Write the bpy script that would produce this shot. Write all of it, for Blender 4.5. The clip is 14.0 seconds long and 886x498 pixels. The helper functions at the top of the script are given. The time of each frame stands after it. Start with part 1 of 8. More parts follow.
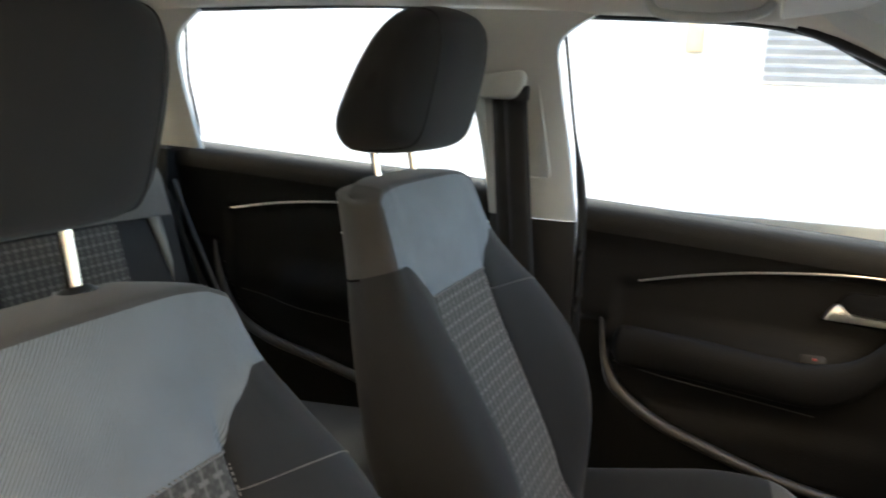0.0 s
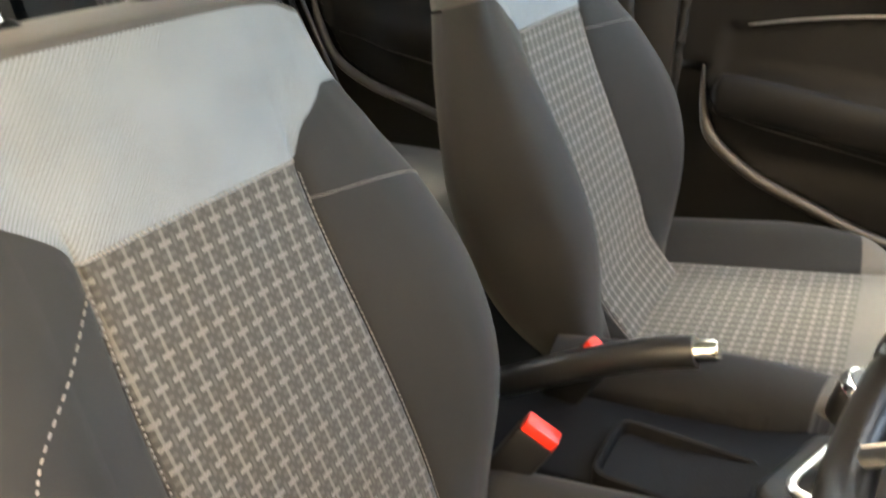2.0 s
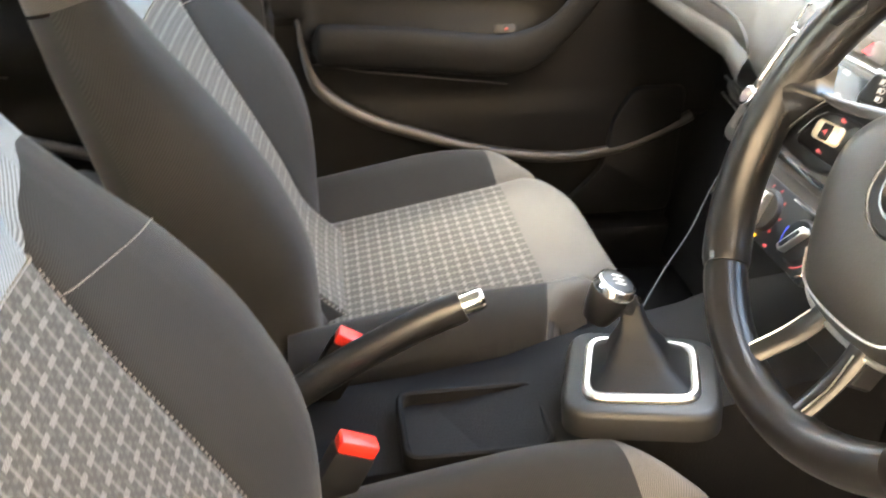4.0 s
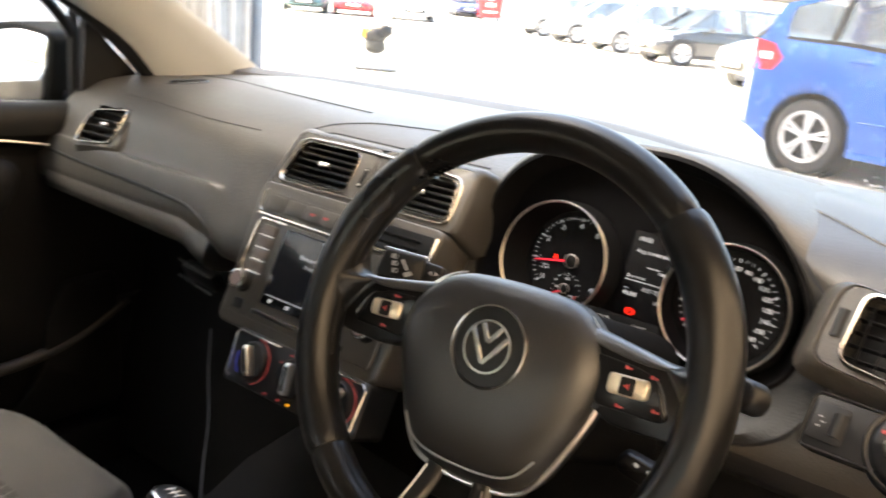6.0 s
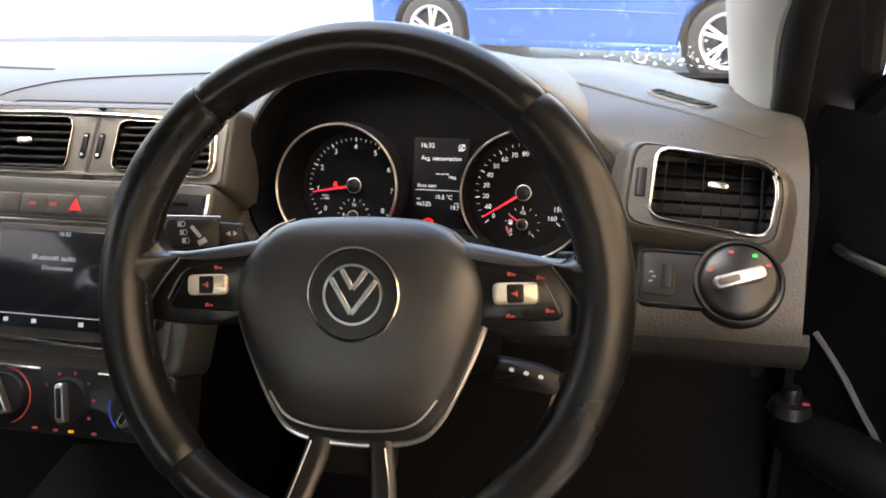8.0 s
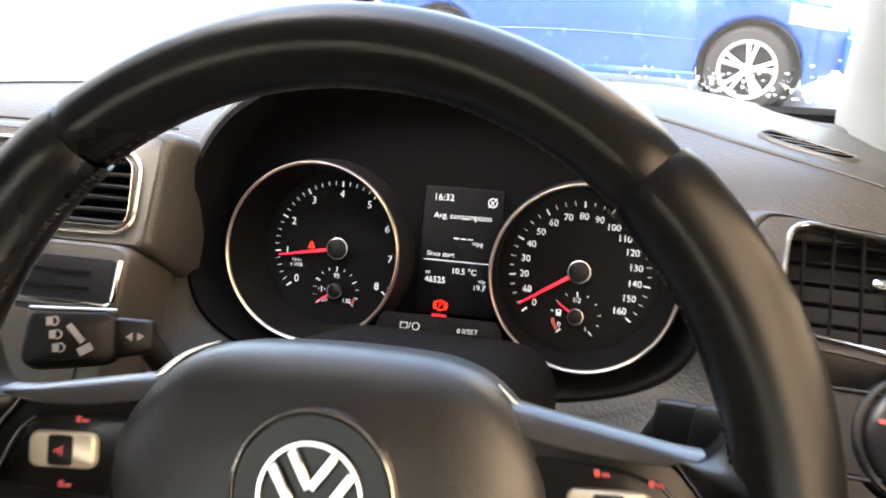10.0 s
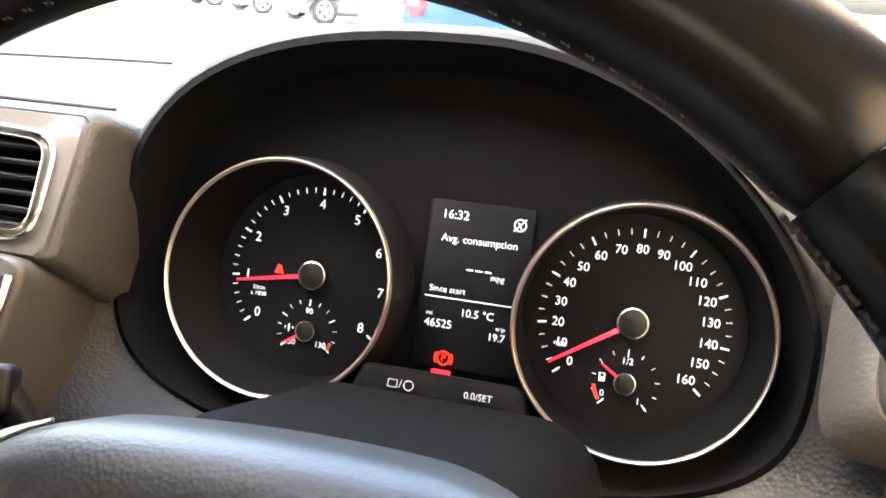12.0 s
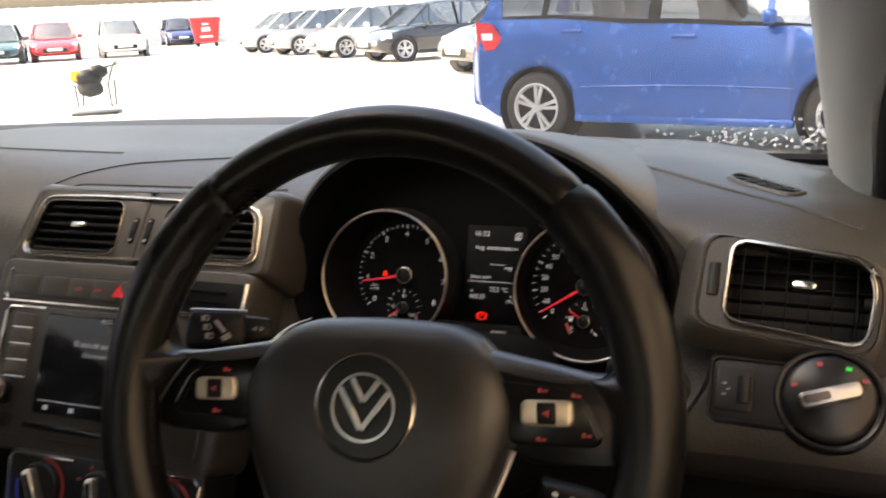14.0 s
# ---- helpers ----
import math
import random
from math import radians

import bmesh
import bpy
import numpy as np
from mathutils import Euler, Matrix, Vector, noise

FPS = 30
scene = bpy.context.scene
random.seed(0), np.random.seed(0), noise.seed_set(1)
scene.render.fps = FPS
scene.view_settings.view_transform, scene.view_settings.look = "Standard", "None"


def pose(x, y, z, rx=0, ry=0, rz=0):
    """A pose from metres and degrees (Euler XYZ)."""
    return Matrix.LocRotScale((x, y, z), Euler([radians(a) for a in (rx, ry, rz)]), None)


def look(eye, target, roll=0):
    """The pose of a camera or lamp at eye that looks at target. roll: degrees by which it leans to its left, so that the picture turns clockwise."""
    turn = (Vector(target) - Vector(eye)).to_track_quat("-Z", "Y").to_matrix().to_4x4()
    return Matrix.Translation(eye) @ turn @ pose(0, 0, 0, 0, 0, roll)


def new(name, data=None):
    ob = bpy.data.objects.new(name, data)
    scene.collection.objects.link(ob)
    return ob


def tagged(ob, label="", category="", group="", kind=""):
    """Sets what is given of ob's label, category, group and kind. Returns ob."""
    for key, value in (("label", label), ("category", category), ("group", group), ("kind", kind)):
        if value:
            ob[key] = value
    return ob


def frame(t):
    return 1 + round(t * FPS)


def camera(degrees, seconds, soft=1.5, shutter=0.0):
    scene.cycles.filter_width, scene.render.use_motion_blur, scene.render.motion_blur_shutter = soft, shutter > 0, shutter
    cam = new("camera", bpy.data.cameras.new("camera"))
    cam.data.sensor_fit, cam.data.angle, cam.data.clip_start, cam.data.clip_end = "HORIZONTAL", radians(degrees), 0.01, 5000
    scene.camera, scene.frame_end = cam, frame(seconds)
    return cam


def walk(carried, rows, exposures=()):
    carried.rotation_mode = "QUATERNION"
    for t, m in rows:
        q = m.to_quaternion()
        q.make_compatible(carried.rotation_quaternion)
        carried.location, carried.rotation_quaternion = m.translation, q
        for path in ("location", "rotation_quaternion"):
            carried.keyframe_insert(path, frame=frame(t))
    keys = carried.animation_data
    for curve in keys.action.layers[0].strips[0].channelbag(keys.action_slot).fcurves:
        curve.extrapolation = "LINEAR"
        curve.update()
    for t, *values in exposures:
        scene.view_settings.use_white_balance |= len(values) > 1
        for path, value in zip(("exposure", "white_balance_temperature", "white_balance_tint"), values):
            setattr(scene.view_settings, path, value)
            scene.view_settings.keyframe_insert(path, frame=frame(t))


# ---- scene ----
cam = camera(55.8, 14.0, 1.7, 0.4)
PATH = [
    (0, (0.804, -0.141, 1.195), (-1.041, -0.817, 0.824), 2.5),
    (0.5, (0.816, -0.1, 1.192), (-0.913, -1.055, 0.877), -0.1),
    (0.8, (0.813, -0.097, 1.183), (-0.86, -1.14, 0.845), -0.6),
    (1, (0.814, -0.089, 1.182), (-0.821, -1.167, 0.776), -0.5),
    (1.2, (0.811, -0.085, 1.174), (-0.799, -1.163, 0.679), -0.4),
    (1.5, (0.806, -0.085, 1.171), (-0.78, -1.12, 0.529), 0.1),
    (2, (0.799, -0.09, 1.159), (-0.779, -0.923, 0.256), 1.8),
    (2.2, (0.797, -0.11, 1.148), (-0.811, -0.82, 0.194), 3.1),
    (4.3, (0.745, -0.355, 1.178), (-0.998, 0.052, 0.285), 0.5),
    (4.5, (0.743, -0.364, 1.198), (-1.021, 0.137, 0.4), 0.4),
    (5, (0.757, -0.371, 1.223), (-0.991, 0.347, 0.568), -0.4),
    (5.5, (0.708, -0.423, 1.215), (-0.797, 0.74, 0.593), 3.3),
    (6, (0.652, -0.473, 1.197), (-0.485, 1.066, 0.615), 5.1),
    (6.5, (0.619, -0.479, 1.187), (-0.212, 1.245, 0.606), 3.7),
    (7, (0.57, -0.469, 1.175), (-0.007, 1.353, 0.585), 0.3),
    (7.2, (0.554, -0.472, 1.179), (0.03, 1.355, 0.557), -0.5),
    (9.3, (0.47, -0.413, 1.166), (0.136, 1.409, 0.409), -0.5),
    (9.5, (0.462, -0.365, 1.163), (0.108, 1.463, 0.435), -0.1),
    (10, (0.445, -0.229, 1.14), (0.044, 1.606, 0.454), 1.1),
    (10.5, (0.422, -0.16, 1.104), (0.001, 1.694, 0.483), 2.4),
    (11, (0.417, -0.12, 1.089), (-0.005, 1.733, 0.465), 2.8),
    (11.5, (0.417, -0.1, 1.08), (0.009, 1.758, 0.465), 3.4),
    (12, (0.417, -0.098, 1.089), (-0.017, 1.76, 0.487), 3.8),
    (12.5, (0.426, -0.105, 1.099), (-0.037, 1.749, 0.51), 3.1),
    (13, (0.474, -0.172, 1.136), (-0.027, 1.678, 0.563), 1.2),
    (13.5, (0.558, -0.297, 1.176), (-0.017, 1.544, 0.645), -0.9),
    (14, (0.546, -0.393, 1.172), (-0.114, 1.414, 0.626), -2.7),
]
EXPOSURES = [(0.0, 4.03, 6400, -2), (0.5, 4.58, 6450, -2), (1.0, 4.6, 6600, -2), (2.0, 5.45, 7150, -1), (2.2, 5.5, 7150, -1), (4.3, 5.88, 6750, 2), (4.7, 5.42, 7000, 4), (5.0, 4.85, 7250, 6), (5.5, 4.45, 7200, 6), (6.0, 3.65, 7200, 6), (6.5, 3.35, 7000, 7), (7.2, 3.3, 6850, 7), (9.3, 4.38, 6750, 7), (9.6, 4.38, 6750, 7), (10.0, 4.02, 6750, 7), (10.5, 4.18, 6750, 7), (11.0, 4.42, 6750, 7), (11.5, 4.44, 6750, 7), (12.0, 4.62, 6750, 8), (12.5, 4.70, 6750, 8), (13.0, 3.8, 7100, 9), (13.5, 2.7, 7300, 9), (14.0, 2.4, 7300, 9)]
walk(cam, [(t, look(eye, target, roll)) for t, eye, target, roll in PATH], EXPOSURES)

# ---- world and light ----
world = bpy.data.worlds.new("world")
scene.world = world
world.use_nodes = True
wn = world.node_tree.nodes
sky = wn.new("ShaderNodeTexSky")
sky.sky_type, sky.sun_disc = "NISHITA", False
SUN_ELEV, SUN_AZ = radians(44), radians(245)   # azimuth from +y towards +x
sky.sun_elevation, sky.sun_rotation = SUN_ELEV, SUN_AZ
sky.air_density, sky.dust_density = 1.0, 6.0
wn["Background"].inputs[1].default_value = 0.15
world.node_tree.links.new(sky.outputs[0], wn["Background"].inputs[0])
sun = new("sun", bpy.data.lights.new("sun", "SUN"))
sun.data.energy, sun.data.angle, sun.data.color = 3.0, radians(0.6), (1.0, 0.88, 0.72)
sun_dir = Vector((math.sin(SUN_AZ) * math.cos(SUN_ELEV), math.cos(SUN_AZ) * math.cos(SUN_ELEV), math.sin(SUN_ELEV)))
sun.matrix_world = sun_dir.to_track_quat("Z", "Y").to_matrix().to_4x4()


# ---- materials ----
def node_material(name):
    m = bpy.data.materials.new(name)
    m.use_nodes = True
    t = m.node_tree
    return m, t.nodes, t.links, t.nodes["Principled BSDF"]


def surface(name, color, rough=0.5, metal=0.0, grain=0.0, grain_scale=900.0, stain=0.12, stain_scale=7.0, coat=0.0, spec=0.5, voronoi=False, sheen=0.0):
    """A procedural surface: large soft stains, fine grain relief, slightly uneven gloss."""
    m, n, l, b = node_material(name)
    co = n.new("ShaderNodeTexCoord")
    big = n.new("ShaderNodeTexNoise")
    big.inputs["Scale"].default_value, big.inputs["Detail"].default_value = stain_scale, 5.0
    l.new(co.outputs["Object"], big.inputs["Vector"])
    ramp = n.new("ShaderNodeMapRange")
    ramp.inputs["From Min"].default_value, ramp.inputs["From Max"].default_value = 0.3, 0.7
    ramp.inputs["To Min"].default_value, ramp.inputs["To Max"].default_value = 1 - stain, 1 + stain
    l.new(big.outputs["Fac"], ramp.inputs["Value"])
    mul = n.new("ShaderNodeMix")
    mul.data_type, mul.blend_type = "RGBA", "MULTIPLY"
    mul.inputs["Factor"].default_value = 1.0
    mul.inputs["A"].default_value = (*color, 1)
    l.new(ramp.outputs[0], mul.inputs["B"])
    l.new(mul.outputs["Result"], b.inputs["Base Color"])
    rr = n.new("ShaderNodeMapRange")
    rr.inputs["To Min"].default_value, rr.inputs["To Max"].default_value = max(rough - 0.06, 0.02), min(rough + 0.06, 1)
    l.new(big.outputs["Fac"], rr.inputs["Value"])
    l.new(rr.outputs[0], b.inputs["Roughness"])
    b.inputs["Metallic"].default_value, b.inputs["Coat Weight"].default_value = metal, coat
    b.inputs["Specular IOR Level"].default_value = spec
    b.inputs["Sheen Weight"].default_value = sheen
    if grain:
        if voronoi:
            tex = n.new("ShaderNodeTexVoronoi")
            tex.inputs["Scale"].default_value = grain_scale
            out = tex.outputs["Distance"]
        else:
            tex = n.new("ShaderNodeTexNoise")
            tex.inputs["Scale"].default_value, tex.inputs["Detail"].default_value = grain_scale, 3.0
            out = tex.outputs["Fac"]
        l.new(co.outputs["Object"], tex.inputs["Vector"])
        bump = n.new("ShaderNodeBump")
        bump.inputs["Strength"].default_value, bump.inputs["Distance"].default_value = grain, 0.0006
        l.new(out, bump.inputs["Height"])
        l.new(bump.outputs[0], b.inputs["Normal"])
    return m


def glow(name, color, strength):
    m, n, l, b = node_material(name)
    b.inputs["Base Color"].default_value = (*[c * 0.6 for c in color], 1)
    b.inputs["Emission Color"].default_value, b.inputs["Emission Strength"].default_value = (*color, 1), strength
    b.inputs["Roughness"].default_value = 0.4
    return m


def glass(name, tint, gloss=1.0, haze=0.0):
    m, n, l, b = node_material(name)
    n.remove(b)
    clear, shine, mix = (n.new(k) for k in ("ShaderNodeBsdfTransparent", "ShaderNodeBsdfGlossy", "ShaderNodeMixShader"))
    clear.inputs[0].default_value = (*tint, 1)
    shine.inputs["Roughness"].default_value = 0.02
    mix.inputs[0].default_value = 0.045 * gloss
    l.new(clear.outputs[0], mix.inputs[1]), l.new(shine.outputs[0], mix.inputs[2])
    last = mix
    # pale translucent mix that paints glare haze over the view outside
    if haze:
        haze_layer, over = n.new("ShaderNodeBsdfTranslucent"), n.new("ShaderNodeMixShader")
        haze_layer.inputs[0].default_value = (0.9, 0.9, 0.88, 1)
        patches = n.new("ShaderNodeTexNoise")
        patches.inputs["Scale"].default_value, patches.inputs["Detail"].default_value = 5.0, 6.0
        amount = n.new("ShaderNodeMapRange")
        amount.inputs["To Min"].default_value, amount.inputs["To Max"].default_value = haze * 0.6, haze * 1.4
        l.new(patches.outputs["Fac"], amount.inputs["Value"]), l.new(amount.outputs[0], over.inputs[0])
        l.new(mix.outputs[0], over.inputs[1]), l.new(haze_layer.outputs[0], over.inputs[2])
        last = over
    l.new(last.outputs[0], n["Material Output"].inputs[0])
    return m


def weave(name, dark, light, twill=1.0):
    """Fine diagonal woven cloth; metric coordinates come from the mesh's UVs."""
    m, n, l, b = node_material(name)
    uv = n.new("ShaderNodeUVMap")
    big = n.new("ShaderNodeTexNoise")
    big.inputs["Scale"].default_value, big.inputs["Detail"].default_value = 9.0, 4.0
    l.new(uv.outputs[0], big.inputs["Vector"])
    wave = n.new("ShaderNodeTexWave")
    wave.bands_direction = "DIAGONAL"
    wave.inputs["Scale"].default_value, wave.inputs["Distortion"].default_value, wave.inputs["Detail Scale"].default_value = 150.0 * twill, 0.6, 3.0
    l.new(uv.outputs[0], wave.inputs["Vector"])
    add = n.new("ShaderNodeMath")
    add.operation = "MULTIPLY_ADD"
    add.inputs[1].default_value, add.inputs[2].default_value = 0.75, 0.0
    soft = n.new("ShaderNodeMath")
    soft.operation = "MULTIPLY"
    soft.inputs[1].default_value = 0.5
    l.new(big.outputs["Fac"], soft.inputs[0])
    l.new(soft.outputs[0], add.inputs[2]), l.new(wave.outputs["Fac"], add.inputs[0])
    ramp = n.new("ShaderNodeMix")
    ramp.data_type = "RGBA"
    ramp.inputs["A"].default_value, ramp.inputs["B"].default_value = (*dark, 1), (*light, 1)
    l.new(add.outputs[0], ramp.inputs["Factor"])
    l.new(ramp.outputs["Result"], b.inputs["Base Color"])
    b.inputs["Roughness"].default_value, b.inputs["Sheen Weight"].default_value = 0.9, 0.07
    b.inputs["Sheen Roughness"].default_value = 0.5
    b.inputs["Specular IOR Level"].default_value = 0.2
    bump = n.new("ShaderNodeBump")
    bump.inputs["Strength"].default_value, bump.inputs["Distance"].default_value = 0.22, 0.0004
    l.new(wave.outputs["Fac"], bump.inputs["Height"]), l.new(bump.outputs[0], b.inputs["Normal"])
    return m


def checked(name, dark, mid, light, px, py):
    """Woven check: light crosses on a lattice of thin lines over a dark ground."""
    m, n, l, b = node_material(name)
    uv = n.new("ShaderNodeUVMap")
    sep = n.new("ShaderNodeSeparateXYZ")
    l.new(uv.outputs[0], sep.inputs[0])

    def op(kind, a, c=None, d=None):
        k = n.new("ShaderNodeMath")
        k.operation = kind
        for i, v in enumerate((a, c, d)):
            if v is None:
                continue
            if isinstance(v, (int, float)):
                k.inputs[i].default_value = v
            else:
                l.new(v, k.inputs[i])
        return k.outputs[0]

    jit = n.new("ShaderNodeTexNoise")
    jit.inputs["Scale"].default_value = 700.0
    l.new(uv.outputs[0], jit.inputs["Vector"])
    wob = op("MULTIPLY_ADD", jit.outputs["Fac"], 0.10, -0.05)
    gx = op("ADD", op("ABSOLUTE", op("SUBTRACT", op("FRACT", op("DIVIDE", sep.outputs[0], px)), 0.5)), wob)
    gy = op("ADD", op("ABSOLUTE", op("SUBTRACT", op("FRACT", op("DIVIDE", sep.outputs[1], py)), 0.5)), wob)
    twill = n.new("ShaderNodeTexWave")
    twill.bands_direction = "DIAGONAL"
    twill.inputs["Scale"].default_value, twill.inputs["Distortion"].default_value = 190.0, 1.0
    l.new(uv.outputs[0], twill.inputs["Vector"])
    line_x = op("LESS_THAN", gx, 0.085)
    dash = op("MULTIPLY", op("LESS_THAN", gy, 0.125), op("LESS_THAN", gx, 0.33))
    strong = op("MULTIPLY", dash, op("MULTIPLY_ADD", twill.outputs["Fac"], 0.55, 0.5))
    strong = op("MAXIMUM", strong, op("MULTIPLY", line_x, 0.55))
    faint_y = op("MULTIPLY", op("GREATER_THAN", gy, 0.40), op("LESS_THAN", gx, 0.36))
    faint_x = op("MULTIPLY", op("GREATER_THAN", gx, 0.42), op("LESS_THAN", gy, 0.30))
    block = op("MULTIPLY", op("MAXIMUM", faint_x, faint_y), 0.75)
    shade = n.new("ShaderNodeMix")
    shade.data_type = "RGBA"
    shade.inputs["A"].default_value, shade.inputs["B"].default_value = (*dark, 1), (*mid, 1)
    l.new(block, shade.inputs["Factor"])
    top = n.new("ShaderNodeMix")
    top.data_type = "RGBA"
    top.inputs["B"].default_value = (*light, 1)
    l.new(shade.outputs["Result"], top.inputs["A"]), l.new(op("MULTIPLY", strong, op("MULTIPLY_ADD", jit.outputs["Fac"], 0.7, 0.6)), top.inputs["Factor"])
    l.new(top.outputs["Result"], b.inputs["Base Color"])
    b.inputs["Roughness"].default_value, b.inputs["Sheen Weight"].default_value = 0.92, 0.07
    b.inputs["Specular IOR Level"].default_value = 0.2
    bump = n.new("ShaderNodeBump")
    bump.inputs["Strength"].default_value, bump.inputs["Distance"].default_value = 0.5, 0.0008
    l.new(op("ADD", strong, jit.outputs["Fac"]), bump.inputs["Height"]), l.new(bump.outputs[0], b.inputs["Normal"])
    return m


DASH = surface("dash_plastic", (0.048, 0.0437, 0.0375), 0.37, spec=0.50, grain=0.42, grain_scale=430, voronoi=True, stain=0.1)
DASH_LOW = surface("dash_lower_plastic", (0.014, 0.0135, 0.013), 0.55, spec=0.3, grain=0.5, grain_scale=420, voronoi=True)
BLACK = surface("black_plastic", (0.006, 0.006, 0.0065), 0.5, spec=0.3, grain=0.25, grain_scale=500)
SATIN = surface("satin_black_plastic", (0.010, 0.010, 0.0105), 0.32, spec=0.45, grain=0.08, grain_scale=600)
STACK = surface("centre_panel_plastic", (0.054, 0.049, 0.042), 0.38, grain=0.12, grain_scale=700)
GLOSS = surface("gloss_black_plastic", (0.006, 0.006, 0.007), 0.12, coat=0.5, stain=0.3)
CHROME = surface("chrome", (0.82, 0.78, 0.72), 0.16, metal=1.0, stain=0.06)
SATIN_CHROME = surface("satin_chrome", (0.72, 0.70, 0.67), 0.3, metal=1.0, stain=0.06)
LEATHER = surface("wheel_leather", (0.0075, 0.0072, 0.0072), 0.29, spec=0.4, grain=0.06, grain_scale=1300, voronoi=True, stain=0.25)
PAD = surface("airbag_cover", (0.017, 0.017, 0.0172), 0.40, spec=0.85, grain=0.15, grain_scale=800, voronoi=True)
THREAD = surface("grey_thread", (0.16, 0.15, 0.14), 0.8)
THREAD_DARK = surface("dark_thread", (0.026, 0.025, 0.024), 0.8)
DOOR = surface("door_plastic", (0.0060, 0.0060, 0.0064), 0.58, spec=0.15, grain=0.45, grain_scale=420, voronoi=True, stain=0.2)
TRIM = surface("pillar_trim", (0.34, 0.355, 0.35), 0.62, grain=0.2, grain_scale=800, stain=0.05)
LINER = surface("headliner_cloth", (0.42, 0.41, 0.38), 0.95, grain=0.4, grain_scale=1400, stain=0.05)
RUBBER = surface("rubber_seal", (0.007, 0.007, 0.0075), 0.6, spec=0.25, grain=0.2, grain_scale=300)
WEBBING = surface("belt_webbing", (0.008, 0.008, 0.009), 0.7, spec=0.3, grain=0.5, grain_scale=900)
CARPET = surface("carpet", (0.006, 0.006, 0.0065), 0.98, spec=0.1, grain=1.0, grain_scale=500)
RED = surface("red_button", (0.62, 0.025, 0.015), 0.4)
CLOTH_DARK = weave("dark_cloth", (0.0085, 0.0085, 0.0086), (0.0190, 0.0189, 0.0189), 1.6)
CLOTH_FRONT = weave("cushion_front_cloth", (0.036, 0.034, 0.031), (0.100, 0.095, 0.087), 1.3)
CONSOLE = surface("console_black", (0.005, 0.005, 0.0055), 0.7, spec=0.12, grain=0.4, grain_scale=430, voronoi=True)
CLOTH_PANEL = weave("grey_twill", (0.024, 0.027, 0.030), (0.188, 0.203, 0.215), 0.95)
CLOTH_TOP = weave("seat_top_cloth", (0.030, 0.0295, 0.029), (0.062, 0.060, 0.058), 2.4)
CLOTH_HEAD = weave("headrest_cloth", (0.0075, 0.0077, 0.0081), (0.0155, 0.0158, 0.0165), 2.2)
CHECK = checked("checked_cloth", (0.041, 0.0385, 0.035), (0.068, 0.0645, 0.058), (0.142, 0.136, 0.124), 0.0178, 0.0182)
GLASS = glass("window_glass", (0.97, 0.985, 0.98), 0.5)
# last value: share of painted glare haze in the windscreen
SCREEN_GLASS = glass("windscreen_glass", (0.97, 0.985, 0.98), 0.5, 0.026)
INK = glow("lit_white", (0.9, 0.93, 1.0), 0.055)
# white print with a faint glow added, though fob and knob are unlit
INK_DIM = glow("print_white_glow", (0.75, 0.76, 0.78), 0.025)
NEEDLE = glow("needle_red", (1.0, 0.03, 0.07), 0.07)
WARN = glow("warning_red", (1.0, 0.02, 0.01), 0.16)
RED_INK = glow("red_print", (0.55, 0.07, 0.07), 0.02)
GREEN = glow("green_lamp", (0.02, 0.9, 0.12), 0.05)
AMBER = glow("amber_lamp", (1.0, 0.45, 0.02), 0.06)
BLUE_INK = glow("blue_print", (0.05, 0.08, 0.8), 0.025)
SCREEN = surface("screen_glass", (0.012, 0.013, 0.016), 0.14, stain=0.3)


# ---- mesh helpers ----
def part(name, bm, material, parent=None, label="", smooth=True, m=None):
    """Links a bmesh as one mesh object under a thing or a part. m: its pose in the world."""
    me = bpy.data.meshes.new(name)
    bm.normal_update()
    bm.to_mesh(me)
    bm.free()
    me.materials.append(material)
    if smooth:
        me.polygons.foreach_set("use_smooth", [True] * len(me.polygons))
        me.set_sharp_from_angle(angle=radians(38))
    ob = new(name, me)
    if m is not None:
        ob.matrix_world = m
    if parent is not None:
        ob.parent = parent
    if label:
        ob["label"] = label
    return ob


def thing(name, label, category, group="", kind="", at=(0, 0, 0)):
    e = new(name)
    e.empty_display_size = 0.05
    e.location = at
    bpy.context.view_layer.update()
    return tagged(e, label, category, group, kind)


def under(ob, parent):
    """Parents ob, whose coordinates are world ones, keeping it in place."""
    ob.parent = parent
    ob.matrix_parent_inverse = Matrix.Translation(-Vector(parent.location))
    return ob


def add_box(bm, c, s, m=None, bevel=0.0, seg=2):
    r = bmesh.ops.create_cube(bm, size=1.0)
    vs = r["verts"]
    bmesh.ops.scale(bm, vec=s, verts=vs)
    if bevel:
        es = list({e for v in vs for e in v.link_edges})
        g = bmesh.ops.bevel(bm, geom=es, offset=bevel, segments=seg, affect="EDGES", profile=0.5)
        vs = list({v for f in g["faces"] for v in f.verts} | {v for v in vs if v.is_valid})
    if m is not None:
        bmesh.ops.transform(bm, matrix=m, verts=vs)
    bmesh.ops.translate(bm, vec=c, verts=vs)
    return vs


def box(c, s, m=None, bevel=0.0, seg=2):
    bm = bmesh.new()
    add_box(bm, c, s, m, bevel, seg)
    return bm


